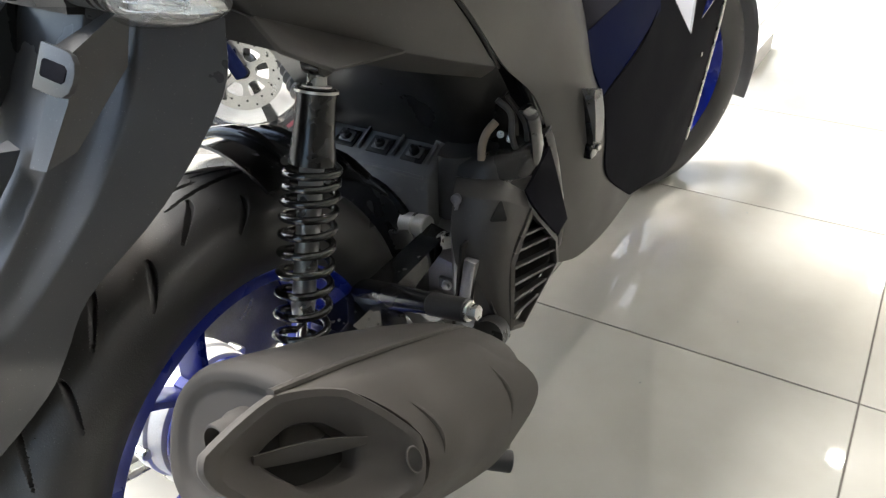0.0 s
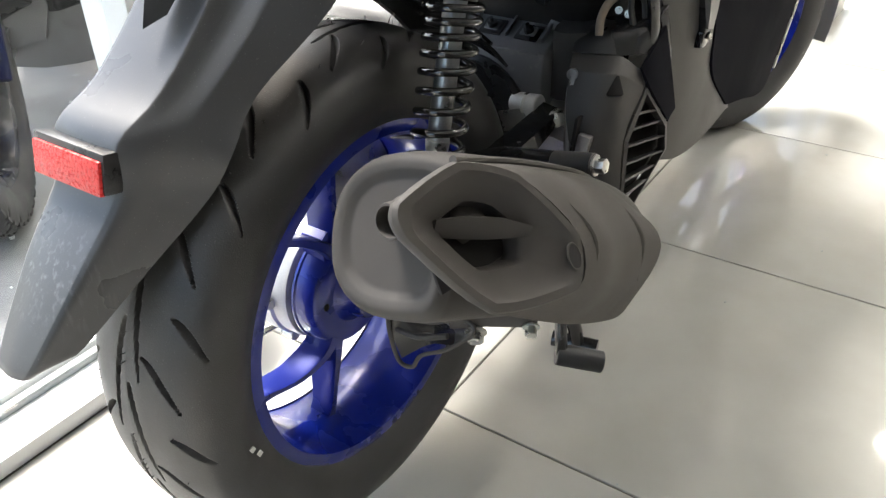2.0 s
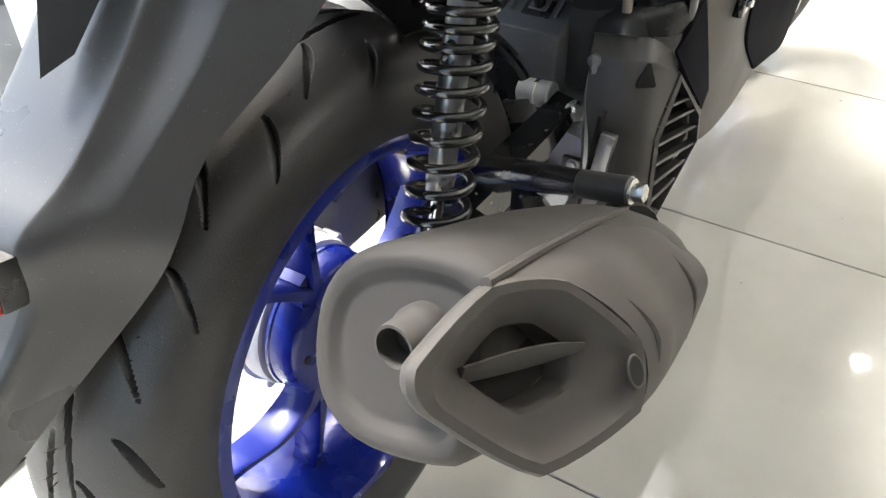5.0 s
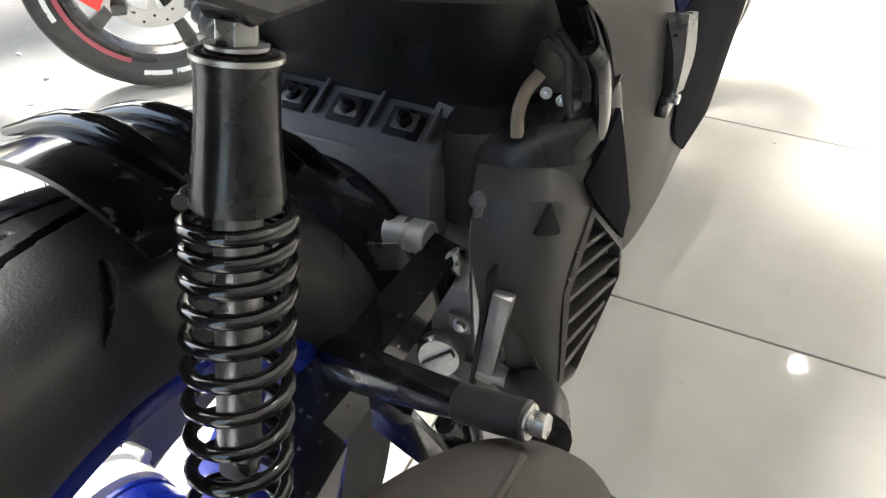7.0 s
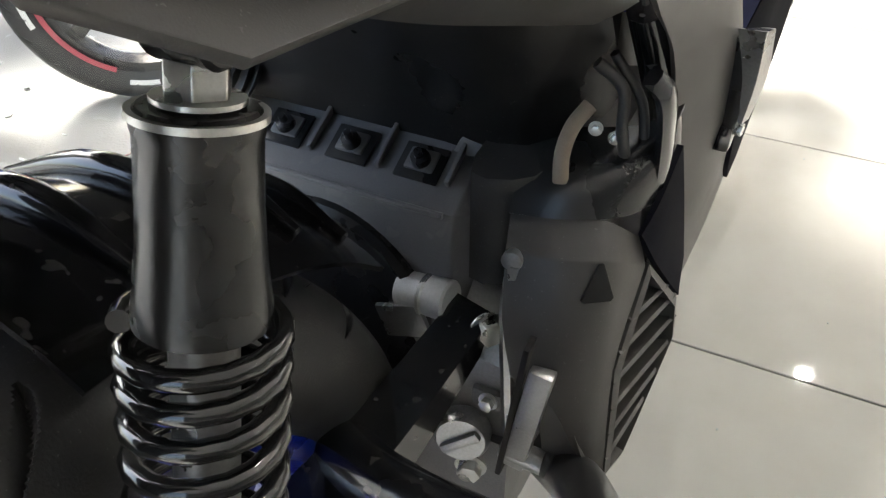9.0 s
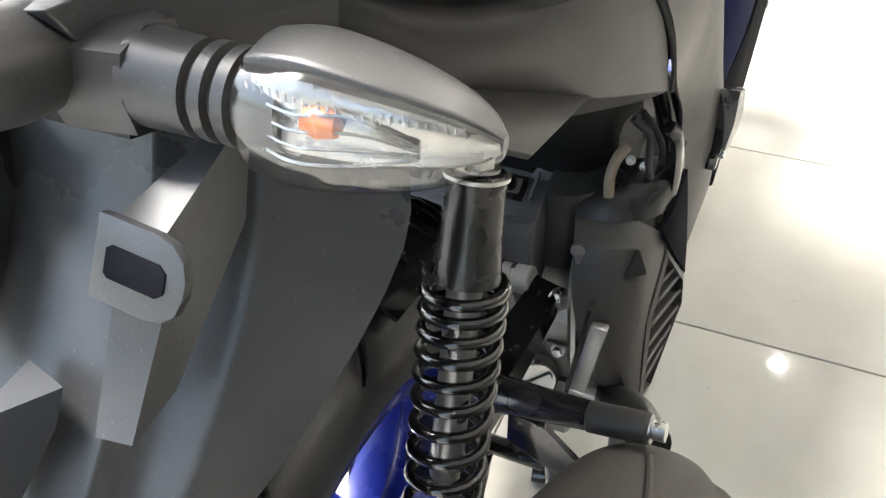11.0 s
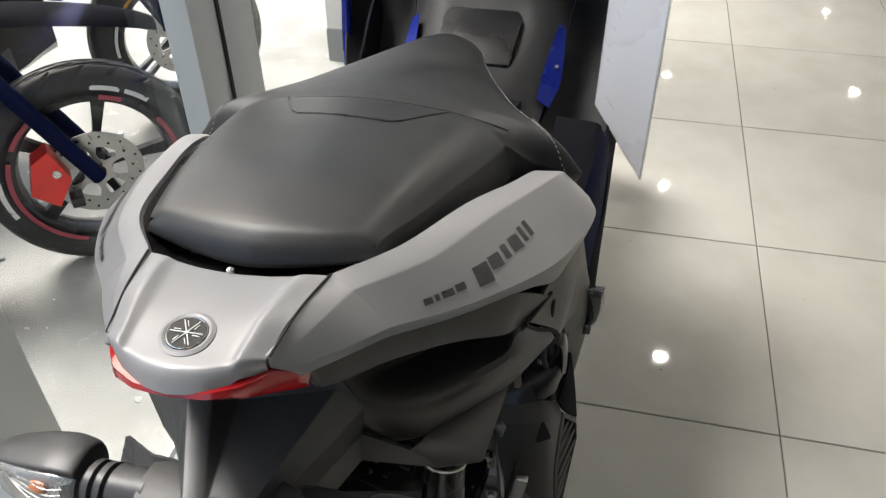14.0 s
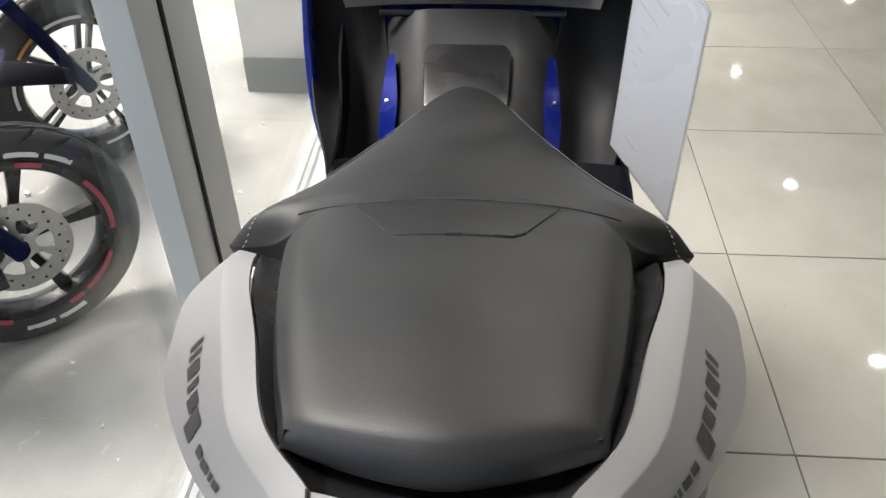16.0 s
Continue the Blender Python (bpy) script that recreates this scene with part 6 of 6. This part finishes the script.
    part("bulb", lathe([(0, 0), (0.004, 0.001), (0.0055, 0.006), (0.004, 0.012), (0, 0.014)], along(S((0.114, -0.0825, 0.812)), S((0.142, -0.081, 0.811))), 16), M_ORANGE, root, "amber bulb")
    teeth = bmesh.new()
    for k in range(26):
        f = k / 25
        p = Vector(S((0.099 + 0.064 * f, -0.0868 + 0.015 * f * f, 0.8225 - 0.0105 * f)))
        box(0.0006, 0.0006, 0.0024, Matrix.Translation(p), 0.0, teeth)
    part("lens_rib", teeth, M_MIRROR, root)
    for k in range(4):
        zz = 0.800 + 0.005 * k
        part("lens_line", tube([S((0.100, -0.0855 + 0.001 * k, zz)), S((0.114, -0.0890 + 0.001 * k, zz)), S((0.132, -0.0850 + 0.001 * k, zz + 0.0005)), S((0.150, -0.0765, 0.802 + 0.0015 * k))], 0.0006, 5, 4), M_MIRROR, root)
    return root


turn_signal(1)
turn_signal(-1)

# ---- leg shield seen over the seat
tunnel = part("tunnel_cover", patch([
    [(-0.115, 0.66, 0.66), (-0.07, 0.66, 0.70), (-0.04, 0.66, 0.712), (0.04, 0.66, 0.712), (0.07, 0.66, 0.70), (0.115, 0.66, 0.66)],
    [(-0.120, 0.80, 0.64), (-0.075, 0.80, 0.672), (-0.04, 0.80, 0.678), (0.04, 0.80, 0.678), (0.075, 0.80, 0.672), (0.120, 0.80, 0.64)],
    [(-0.130, 0.95, 0.655), (-0.085, 0.94, 0.690), (-0.045, 0.94, 0.692), (0.045, 0.94, 0.692), (0.085, 0.94, 0.690), (0.130, 0.95, 0.655)],
    [(-0.140, 1.06, 0.72), (-0.090, 1.04, 0.745), (-0.045, 1.04, 0.748), (0.045, 1.04, 0.748), (0.09, 1.04, 0.745), (0.14, 1.06, 0.72)]], 4, 4, -0.004), M_SEATBASE, scooter, "textured black centre tunnel cover")
bm = slab([(-0.062, -0.075), (0.062, -0.075), (0.068, 0.05), (0.058, 0.068), (-0.058, 0.068), (-0.068, 0.05)], 0.012, Matrix.Translation((-0.006, 0.915, 0.690)) @ Matrix.Rotation(radians(14), 4, "X"), 0.006)
part("fuel_lid", bm, M_DARK, tunnel, "rounded black fuel filler lid")
shieldrows = []
for y, z, w in ((1.075, 0.755, 0.20), (1.11, 0.80, 0.22), (1.13, 0.88, 0.24), (1.14, 0.98, 0.22)):
    shieldrows.append([(-w, y - 0.05, z), (-w * 0.6, y - 0.01, z - 0.01), (0, y, z - 0.012), (w * 0.6, y - 0.01, z - 0.01), (w, y - 0.05, z)])
part("inner_shield", patch(shieldrows, 4, 4, -0.005), M_PLASTIC, scooter, "textured black inner leg shield")
part("shield_lip", tube([(-0.15, 1.035, 0.742), (-0.08, 1.045, 0.738), (0, 1.05, 0.735), (0.08, 1.045, 0.738), (0.15, 1.035, 0.742)], 0.006, 8), M_DARK, scooter)
KNEE = [
    [(0.118, 0.70, 0.645), (0.150, 0.70, 0.62), (0.178, 0.70, 0.615), (0.200, 0.70, 0.60)],
    [(0.122, 0.82, 0.625), (0.160, 0.83, 0.575), (0.196, 0.83, 0.57), (0.218, 0.83, 0.585)],
    [(0.130, 0.95, 0.650), (0.175, 0.97, 0.60), (0.220, 0.96, 0.60), (0.250, 0.94, 0.62)],
    [(0.145, 1.05, 0.725), (0.195, 1.07, 0.70), (0.240, 1.05, 0.70), (0.262, 1.01, 0.71)],
    [(0.18, 1.08, 0.84), (0.22, 1.09, 0.83), (0.255, 1.07, 0.83), (0.265, 1.03, 0.82)]]
for s in (False, True):
    part("knee_panel", patch(KNEE, 4, 4, -0.004, mirror=s), M_SEATBASE, scooter, "glossy black leg-shield pocket")
    sg = -1 if s else 1
    part("blue_wedge", loft([[(sg * 0.108, 0.78, 0.660), (sg * 0.128, 0.78, 0.646), (sg * 0.126, 0.79, 0.635)], [(sg * 0.110, 0.88, 0.668), (sg * 0.138, 0.88, 0.646), (sg * 0.132, 0.89, 0.635)], [(sg * 0.122, 0.98, 0.700), (sg * 0.134, 0.98, 0.690), (sg * 0.13, 0.985, 0.68)]], 4, 1), M_BLUE, scooter, "blue painted wedge beside the tunnel")
    part("wedge_screw", hex_bolt((sg * 0.128, 0.895, 0.6605), (sg * 0.4, -0.4, 0.8), 0.0022, 0.002), M_STEEL, scooter)
    part("blue_edge", tube([(sg * 0.214, 0.87, 0.50), (sg * 0.236, 0.925, 0.555), (sg * 0.254, 0.965, 0.61), (sg * 0.262, 1.00, 0.69), (sg * 0.262, 1.03, 0.80)], [0.004, 0.008, 0.009, 0.009, 0.007], 10), M_BLUE, scooter, "blue painted leg-shield edge")
part("front_apron", loft([[(-w, y, z), (-w * 0.6, y + 0.10, z), (0, y + 0.15, z), (w * 0.6, y + 0.10, z), (w, y, z), (0, y + 0.02, z)] for y, z, w in ((1.10, 0.30, 0.17), (1.10, 0.45, 0.19), (1.10, 0.62, 0.21), (1.12, 0.80, 0.25), (1.15, 1.0, 0.22))], 4, 2), M_BLUE, scooter, "blue painted front apron")
part("steering_cover", loft([[(-w, y, z), (w, y, z), (w, y + 0.10, z), (-w, y + 0.10, z)] for y, z, w in ((1.06, 0.96, 0.12), (1.04, 1.05, 0.15), (1.06, 1.12, 0.12))], 3, 2), M_DARK, scooter)
bars = part("handlebar", tube([(-0.34, 1.12, 1.02), (-0.20, 1.10, 1.05), (0, 1.08, 1.05), (0.18, 0.98, 1.05), (0.30, 0.85, 1.02)], 0.013, 12), M_DARK, scooter, "black handlebar turned to the right")
for a, b in (((-0.34, 1.12, 1.02), (-0.24, 1.106, 1.043)), ((0.24, 0.915, 1.037), (0.30, 0.85, 1.02))):
    part("grip", rod(a, b, 0.018), M_RUBBER, bars)

# ---- front wheel, steered to the right
FW = Vector((0.035, 1.37, 0.268))


def front_wheel():
    m = wheel_place(FW, -24)
    hub = part("front_wheel", lathe([(0, 0.04), (0.03, 0.04), (0.035, 0.03), (0.03, -0.03), (0, -0.03)], m, 32), M_BLUE, scooter, "blue alloy front wheel, turned")
    part("tyre", merge(None, tyre_mesh(0.268, 0.182, 0.056, 500, 40, 14), m), M_RUBBER, hub)
    part("rim", lathe([(0.186, 0.04), (0.178, 0.042), (0.168, 0.02), (0.163, 0), (0.168, -0.02), (0.178, -0.042), (0.186, -0.04)], m, 80), M_BLUE, hub)
    for k in range(5):
        a = radians(72 * k)
        bm = loft([[Vector((r * math.cos(a), r * math.sin(a), 0)) + Vector((-math.sin(a), math.cos(a), 0)) * w * u + Vector((0, 0, 0.012 * v)) for u, v in ((-1, 1), (1, 1), (1, -1), (-1, -1))] for r, w in ((0.03, 0.016), (0.10, 0.011), (0.17, 0.014))], 3, 1)
        part("spoke", merge(None, bm, m), M_BLUE, hub)
    fm = m
    part("front_fender", merge(None, lathe([(0.285, 0.062), (0.292, 0.05), (0.298, 0.0), (0.292, -0.05), (0.285, -0.062), (0.280, -0.05), (0.290, 0.0), (0.280, 0.05), (0.285, 0.062)], None, 40, None, (70, 215)), fm), M_GREY, scooter, "grey front mudguard")
    for sg in (-1, 1):
        a = m @ Vector((0, 0, 0.06 * sg))
        b = a + Vector((-0.07, -0.16, 0.40))
        part("fork_leg", rod(tuple(a), tuple(b), 0.018), M_DARK, scooter)


front_wheel()

# ---- card hung from the handlebar
def card():
    A, B, C, D = Vector((0.182, 0.775, 0.664)), Vector((0.262, 0.703, 0.588)), Vector((0.262, 0.703, 0.885)), Vector((0.186, 0.775, 0.965))
    pts = [A, B, C, D]
    n_ = (B - A).cross(D - A).normalized()
    e = empty("price_card", tuple((A + B + C + D) / 4))
    tagged(e, "white laminated sheet hanging from the handlebar", "card")
    inv = Matrix.Translation(-e.location)
    bm = bmesh.new()
    lo, hi = [bm.verts.new(p - n_ * 0.0008) for p in pts], [bm.verts.new(p + n_ * 0.0008) for p in pts]
    bm.faces.new(lo), bm.faces.new(hi)
    for k in range(4):
        bm.faces.new((lo[k], lo[(k + 1) % 4], hi[(k + 1) % 4], hi[k]))
    bm.transform(inv)
    part("sheet", bm, M_CARD, e, smooth=0)
    rim_ = bmesh.new()
    for k in range(4):
        rod(tuple(pts[k]), tuple(pts[(k + 1) % 4]), 0.0022, seg=6, bev=0, bm=rim_)
    rim_.transform(inv)
    part("sleeve_edge", rim_, M_LENS, e)
    bars_ = bmesh.new()
    rg = random.Random(3)
    for k in range(9):
        f = 0.12 + 0.085 * k
        w = rg.uniform(0.25, 0.6)
        o = rg.uniform(0.1, 0.25)
        p = lambda u, v: (A + (B - A) * u) * (1 - v) + (D + (C - D) * u) * v
        for sgn in (-1, 1):
            q = [p(o, f), p(o + w * 0.6, f), p(o + w * 0.6, f + 0.008), p(o, f + 0.008)]
            bars_.faces.new([bars_.verts.new(c + n_ * 0.0011 * sgn) for c in q])
    bars_.transform(inv)
    part("print_bar", bars_, M_PRINT, e, "faint unreadable print", 0)
    cord = tube([D - e.location, (A + D) / 2 + Vector((0.03, 0.02, 0.22)) - e.location, Vector((0.22, 0.93, 1.03)) - e.location], 0.0012, 6)
    part("string", cord, M_WHITE, e)


card()

# ---- wheel chock ahead of the scooter
chock = tagged(link("wheel_chock", loft([[(0.02, y, 0), (0.10, y, 0), (0.10, y, h), (0.02, y, h)] for y, h in ((2.22, 0.04), (2.30, 0.07), (2.55, 0.06))], 2, 1), M_GREYPLASTIC), "light grey plastic block on the floor", "chock")
chock.location = (0, 0, 0.0005)

# the upper body sits a touch askew over the stand
ASKEW = Matrix.Translation((-0.002, 0, 0)) @ Matrix.Rotation(radians(1.0), 4, "Z")
SYMMETRIC = ("seat", "tail_panel", "tail_side_panel", "decal_bar", "seat_tray", "tray_rear", "seat_base", "tunnel_cover", "inner_shield", "shield_lip", "knee_panel", "blue_wedge", "blue_edge", "wedge_screw", "front_apron", "tail_lamp", "tail_underside", "steering_cover")
for ob in scooter.children:
    if ob.name.split(".")[0] in SYMMETRIC:
        ob.matrix_local = ASKEW @ ob.matrix_local
# ---------------------------------------------------------------- motorcycles outside the glass
def rim_marks(bm_list, r0, r1, spans, h):
    bm = bmesh.new()
    for a0, a1 in spans:
        lathe([(r0, h), (r1, h + 0.0004)], None, max(3, int((a1 - a0) / 3)), bm, (a0, a1))
    return bm


def street_wheel(parent, m, R, rim_r, half, spokes, marks, twin=False, disc=True, rim_mat=None):
    hub = part("wheel", lathe([(0, 0.032), (0.022, 0.032), (0.028, 0.026), (0.036, 0.016), (0.036, -0.02), (0, -0.02)], m, 32), M_DARK, parent)
    part("tyre", merge(None, tyre_mesh(R, rim_r + 0.004, half, 400, 40, 22), m), M_RUBBER, hub)
    part("rim", lathe([(rim_r + 0.008, half * 0.72), (rim_r, half * 0.78), (rim_r - 0.014, half * 0.70), (rim_r - 0.020, half * 0.3), (rim_r - 0.022, 0), (rim_r - 0.020, -half * 0.3), (rim_r - 0.014, -half * 0.7), (rim_r, -half * 0.78), (rim_r + 0.008, -half * 0.72)], m, 80), rim_mat or M_DARK, hub)
    for k in range(spokes):
        a0 = 2 * math.pi * k / spokes + 0.35
        for s in ((-1, 1) if twin else (0,)):
            bm = loft([[Vector((r * math.cos(a0 + s * d), r * math.sin(a0 + s * d), 0)) + Vector((-math.sin(a0), math.cos(a0), 0)) * w * u + Vector((0, 0, 0.010 * v)) for u, v in ((-1, 1), (1, 1), (1, -1), (-1, -1))]
                       for r, w, d in ((0.028, 0.011, 0.30), (0.09, 0.009 if not twin else 0.006, 0.14), (rim_r - 0.016, 0.016 if not twin else 0.007, 0.10))], 3, 1)
            part("spoke", merge(None, bm, m), M_DARK, hub)
    for material, r0, r1, spans, label in marks:
        for span in spans:
            part("rim_tape", merge(None, rim_marks(None, r0, r1, [span], half * 0.99), m), material, hub, label, 0)
    if disc:
        d = part("brake_disc", lathe([(0.066, 0.042), (0.104, 0.042), (0.104, 0.046), (0.066, 0.046), (0.066, 0.042)], m, 48), M_DISC, hub, "drilled steel brake disc")
        # Drilled holes are black studs that carry painted shade.
        for k in range(24):
            a, r = 2 * math.pi * k / 24, 0.078 + 0.014 * (k % 2)
            p, q = m @ Vector((r * math.cos(a), r * math.sin(a), 0.0455)), m @ Vector((r * math.cos(a), r * math.sin(a), 0.0468))
            part("disc_hole", rod(tuple(p), tuple(q), 0.0032, seg=8, bev=0), M_SOOT_SHADE, d)
        car = bmesh.new()
        for k in range(6):
            a = 2 * math.pi * k / 6
            loft([[Vector((r * math.cos(a), r * math.sin(a), 0.043)) + Vector((-math.sin(a), math.cos(a), 0)) * w * u + Vector((0, 0, 0.002 * v)) for u, v in ((-1, 1), (1, 1), (1, -1), (-1, -1))] for r, w in ((0.024, 0.012), (0.045, 0.006), (0.066, 0.012))], 2, 1, car)
        lathe([(0.018, 0.041), (0.032, 0.041), (0.032, 0.046), (0.018, 0.046), (0.018, 0.041)], None, 24, car)
        part("disc_carrier", merge(None, car, m), M_DISC, hub)
    return hub


def motorcycle(name, c, heading, R, label, body, marks, spokes, twin, caliper, rim_r=0.178, half=0.042):
    """A parked motorcycle: front wheel, fork, fender, apron, body, seat, rear wheel. c: front axle. heading: degrees from +y, clockwise positive is minus."""
    e = tagged(empty(name, (c[0], c[1], -0.03)), label, "motorcycle", "motorcycles parked outside")
    Rz = Matrix.Rotation(radians(heading), 4, "Z")
    L = lambda x, y, z: (x, y, z)                      # local: x right, y forward, z up from the ground, front axle at y = 0
    m = Matrix.Translation((0, 0, R)) @ TURN_X
    e.matrix_world = Matrix.Translation((c[0], c[1], -0.03)) @ Rz
    street_wheel(e, m, R, rim_r, half, spokes, marks, twin)
    m2 = Matrix.Translation((0, -1.22, R)) @ TURN_X
    street_wheel(e, m2, R, rim_r, half * 1.15, spokes, marks, twin, False)
    for sg in (-1, 1):
        part("fork_leg", rod(L(0.072 * sg, 0.0, R), L(0.072 * sg, -0.20, R + 0.40), 0.019), M_NAVY_SHADED, e, "dark blue fork leg")
        part("fork_tube", rod(L(0.072 * sg, -0.14, R + 0.28), L(0.072 * sg, -0.30, R + 0.62), 0.024), body, e, "blue painted upper fork")
    if caliper is not None:
        cal = part("caliper", loft([[(x, y, R + z) for y, z in ((-0.150, 0.000), (-0.100, -0.044), (-0.058, 0.020), (-0.088, 0.098), (-0.128, 0.076))] for x in (0.030, 0.040, 0.074, 0.082)], 1, 1), caliper, e, "red brake caliper")
        part("caliper_bolt", rod((0.080, -0.085, R + 0.04), (0.086, -0.085, R + 0.04), 0.010, seg=12), M_STEEL, cal)
        part("brake_pad", box(0.05, 0.03, 0.025, Matrix.Translation((0.06, -0.062, R - 0.044)), 0.004), M_DARK, cal)
    part("front_fender", loft([[(-w, y, z - 0.012), (-w * 0.6, y, z + 0.010), (0, y, z + 0.018), (w * 0.6, y, z + 0.010), (w, y, z - 0.012), (0, y, z + 0.006)] for y, z, w in ((-0.20, R + 0.40, 0.06), (-0.06, R + 0.385, 0.058), (0.08, R + 0.355, 0.050), (0.17, R + 0.325, 0.030), (0.21, R + 0.305, 0.012))], 4, 2), M_MATTE, e, "black front fender")
    part("apron", loft([[(-w, y, z), (0, y + 0.07, z), (w, y, z), (0, y - 0.06, z)] for y, z, w in ((-0.30, R + 0.20, 0.10), (-0.24, R + 0.36, 0.14), (-0.24, R + 0.52, 0.16), (-0.30, R + 0.72, 0.12))], 4, 3), body, e, "blue painted front cowl")
    part("headlamp", loft([[(-w, y, z), (w, y, z), (w * 0.8, y - 0.02, z + 0.10), (-w * 0.8, y - 0.02, z + 0.10)] for y, z, w in ((-0.14, R + 0.52, 0.05), (-0.17, R + 0.50, 0.10), (-0.24, R + 0.49, 0.12))], 3, 2), M_MIRROR, e, "headlamp with a clear lens")
    part("body", loft([[(-w, y, z0), (w, y, z0), (w * 0.8, y, z1), (-w * 0.8, y, z1)] for y, z0, z1, w in ((-0.34, R + 0.08, R + 0.40, 0.06), (-0.55, R + 0.02, R + 0.36, 0.11), (-0.90, R + 0.16, R + 0.44, 0.13), (-1.30, R + 0.36, R + 0.50, 0.10), (-1.48, R + 0.42, R + 0.50, 0.04))], 4, 2), M_DARK, e, "dark body panels")
    part("engine", loft([[(-0.10, y, z0), (0.10, y, z0), (0.10, y, z1), (-0.10, y, z1)] for y, z0, z1 in ((-0.46, R - 0.06, R + 0.10), (-0.70, R - 0.10, R + 0.14), (-0.92, R - 0.06, R + 0.10))], 3, 2), M_ENGINE, e)
    part("seat", loft([[(-w, y, z), (w, y, z), (w, y, z + 0.07), (-w, y, z + 0.07)] for y, z, w in ((-0.62, R + 0.42, 0.07), (-0.95, R + 0.46, 0.12), (-1.36, R + 0.52, 0.10))], 4, 3), M_SEAT, e)
    part("exhaust", rod((0.14, -0.75, R - 0.02), (0.16, -1.35, R + 0.10), 0.045, 0.05), M_CAST, e)
    part("handlebar", tube([(-0.33, -0.36, R + 0.68), (-0.1, -0.30, R + 0.70), (0.1, -0.30, R + 0.70), (0.33, -0.36, R + 0.68)], 0.012, 10), M_DARK, e)
    return e


tape = [(M_PINK, 0.182, 0.193, ((-112, -22), (15, 26), (30, 62), (80, 122), (150, 165), (205, 238)), "red rim tape"), (M_WHITE, 0.205, 0.216, ((-14, 2), (5, 22), (135, 150), (153, 170), (262, 290)), "white tyre lettering in plain bars")]
motorcycle("motorcycle", (-0.975, 1.065), -50, 0.256, "blue and black motorcycle with red-taped black wheels behind the glass", M_BLUE, tape, 5, False, M_CALIPER, 0.186)
tape2 = [(M_WHITE, 0.184, 0.193, ((0, 25), (50, 75), (95, 120), (170, 200), (240, 275)), "white rim tape"), (M_YELLOW, 0.184, 0.193, ((125, 160), (205, 232), (300, 330)), "orange rim tape")]
motorcycle("motorcycle", (-1.125, 1.77), -48, 0.262, "blue motorcycle with twin-spoke black wheels behind the glass", M_BLUE, tape2, 5, True, None)
third = motorcycle("motorcycle", (-1.10, 0.17), -128, 0.30, "dark motorcycle with a knobbly tyre behind the glass", M_DARK, [], 5, False, None, 0.20, 0.055)
knobs = bmesh.new()
for k in range(44):
    for off, lift in ((-0.040, -0.016), (-0.014, 0.0), (0.014, 0.0), (0.040, -0.016)):
        a = 2 * math.pi * (k + (0.5 if abs(off) > 0.02 else 0)) / 44
        box(0.008, 0.024, 0.022, Matrix.Translation((0, 0, 0.30)) @ TURN_X @ Matrix.Rotation(a, 4, "Z") @ Matrix.Translation((0.297 + lift, 0, off)), 0.0, knobs)
tagged(part("tread_blocks", knobs, M_RUBBER, third), kind="stuff")
# ---------------------------------------------------------------- floor tiles
bed = link("floor", box(ROOM_X + 0.42, ROOM_Y1 - ROOM_Y0, 0.08, Matrix.Translation(((ROOM_X - 0.42) / 2, (ROOM_Y0 + ROOM_Y1) / 2, -0.043)), 0.0), M_GROUT, smooth=0)
tagged(bed, "glossy cream ceramic floor tiles with thin dark joints", "floor", kind="structure")
JOINT, SIZE = 0.0028, 0.6


def tile_mesh(sx, sy):
    bm = box(sx, sy, 0.008, Matrix.Translation((0, 0, -0.004)), 0.0012, seg=1)
    bmesh.ops.recalc_face_normals(bm, faces=bm.faces)
    me = bpy.data.meshes.new("tile")
    bm.to_mesh(me)
    bm.free()
    me.materials.append(M_TILE)
    return me


tile_mesh(SIZE - JOINT, SIZE - JOINT)
rest = bmesh.new()
count = 0
shared = {}
for i in range(-2, 11):
    for j in range(-8, 21):
        x0, x1 = max(0.607 + SIZE * (i - 0.0), -0.408), min(0.607 + SIZE * (i + 1), ROOM_X)
        y0, y1 = max(0.77 + SIZE * j, ROOM_Y0), min(0.77 + SIZE * (j + 1), ROOM_Y1)
        if x1 - x0 < 0.02 or y1 - y0 < 0.02:
            continue
        sx, sy = round(x1 - x0 - JOINT, 4), round(y1 - y0 - JOINT, 4)
        c = ((x0 + x1) / 2, (y0 + y1) / 2, 0)
        if y0 < 8.6 and x0 < 4.8 and count < 290:
            if (sx, sy) not in shared:
                shared[(sx, sy)] = tile_mesh(sx, sy)
            t = new("tile", shared[(sx, sy)])
            t.location = c
            t.parent = bed
            count += 1
        else:
            box(sx, sy, 0.008, Matrix.Translation((c[0], c[1], -0.004)), 0.0, rest)
tagged(part("tile_field", rest, M_TILE, bed, smooth=0), kind="stuff")

# a few crumbs of dirt on the tiles
crumbs = bmesh.new()
rg = random.Random(11)
for k in range(46):
    px, py = (0.381, 0.896) if k == 0 else (rg.uniform(0.25, 1.9), rg.uniform(-0.3, 3.2))
    s_ = rg.uniform(0.0012, 0.0030)
    slab([(s_ * rg.uniform(0.5, 1.4) * math.cos(a), s_ * rg.uniform(0.5, 1) * math.sin(a)) for a in (0.2, 1.3, 2.4, 3.7, 5.1)], s_ * 0.5, Matrix.Translation((px, py, s_ * 0.25)) @ Matrix.Rotation(rg.uniform(0, 6), 4, "Z"), 0, crumbs)
tagged(link("dirt", crumbs, M_WALLBASE, smooth=0), "small dark crumbs of dirt on the tiles", "dirt", kind="stuff")
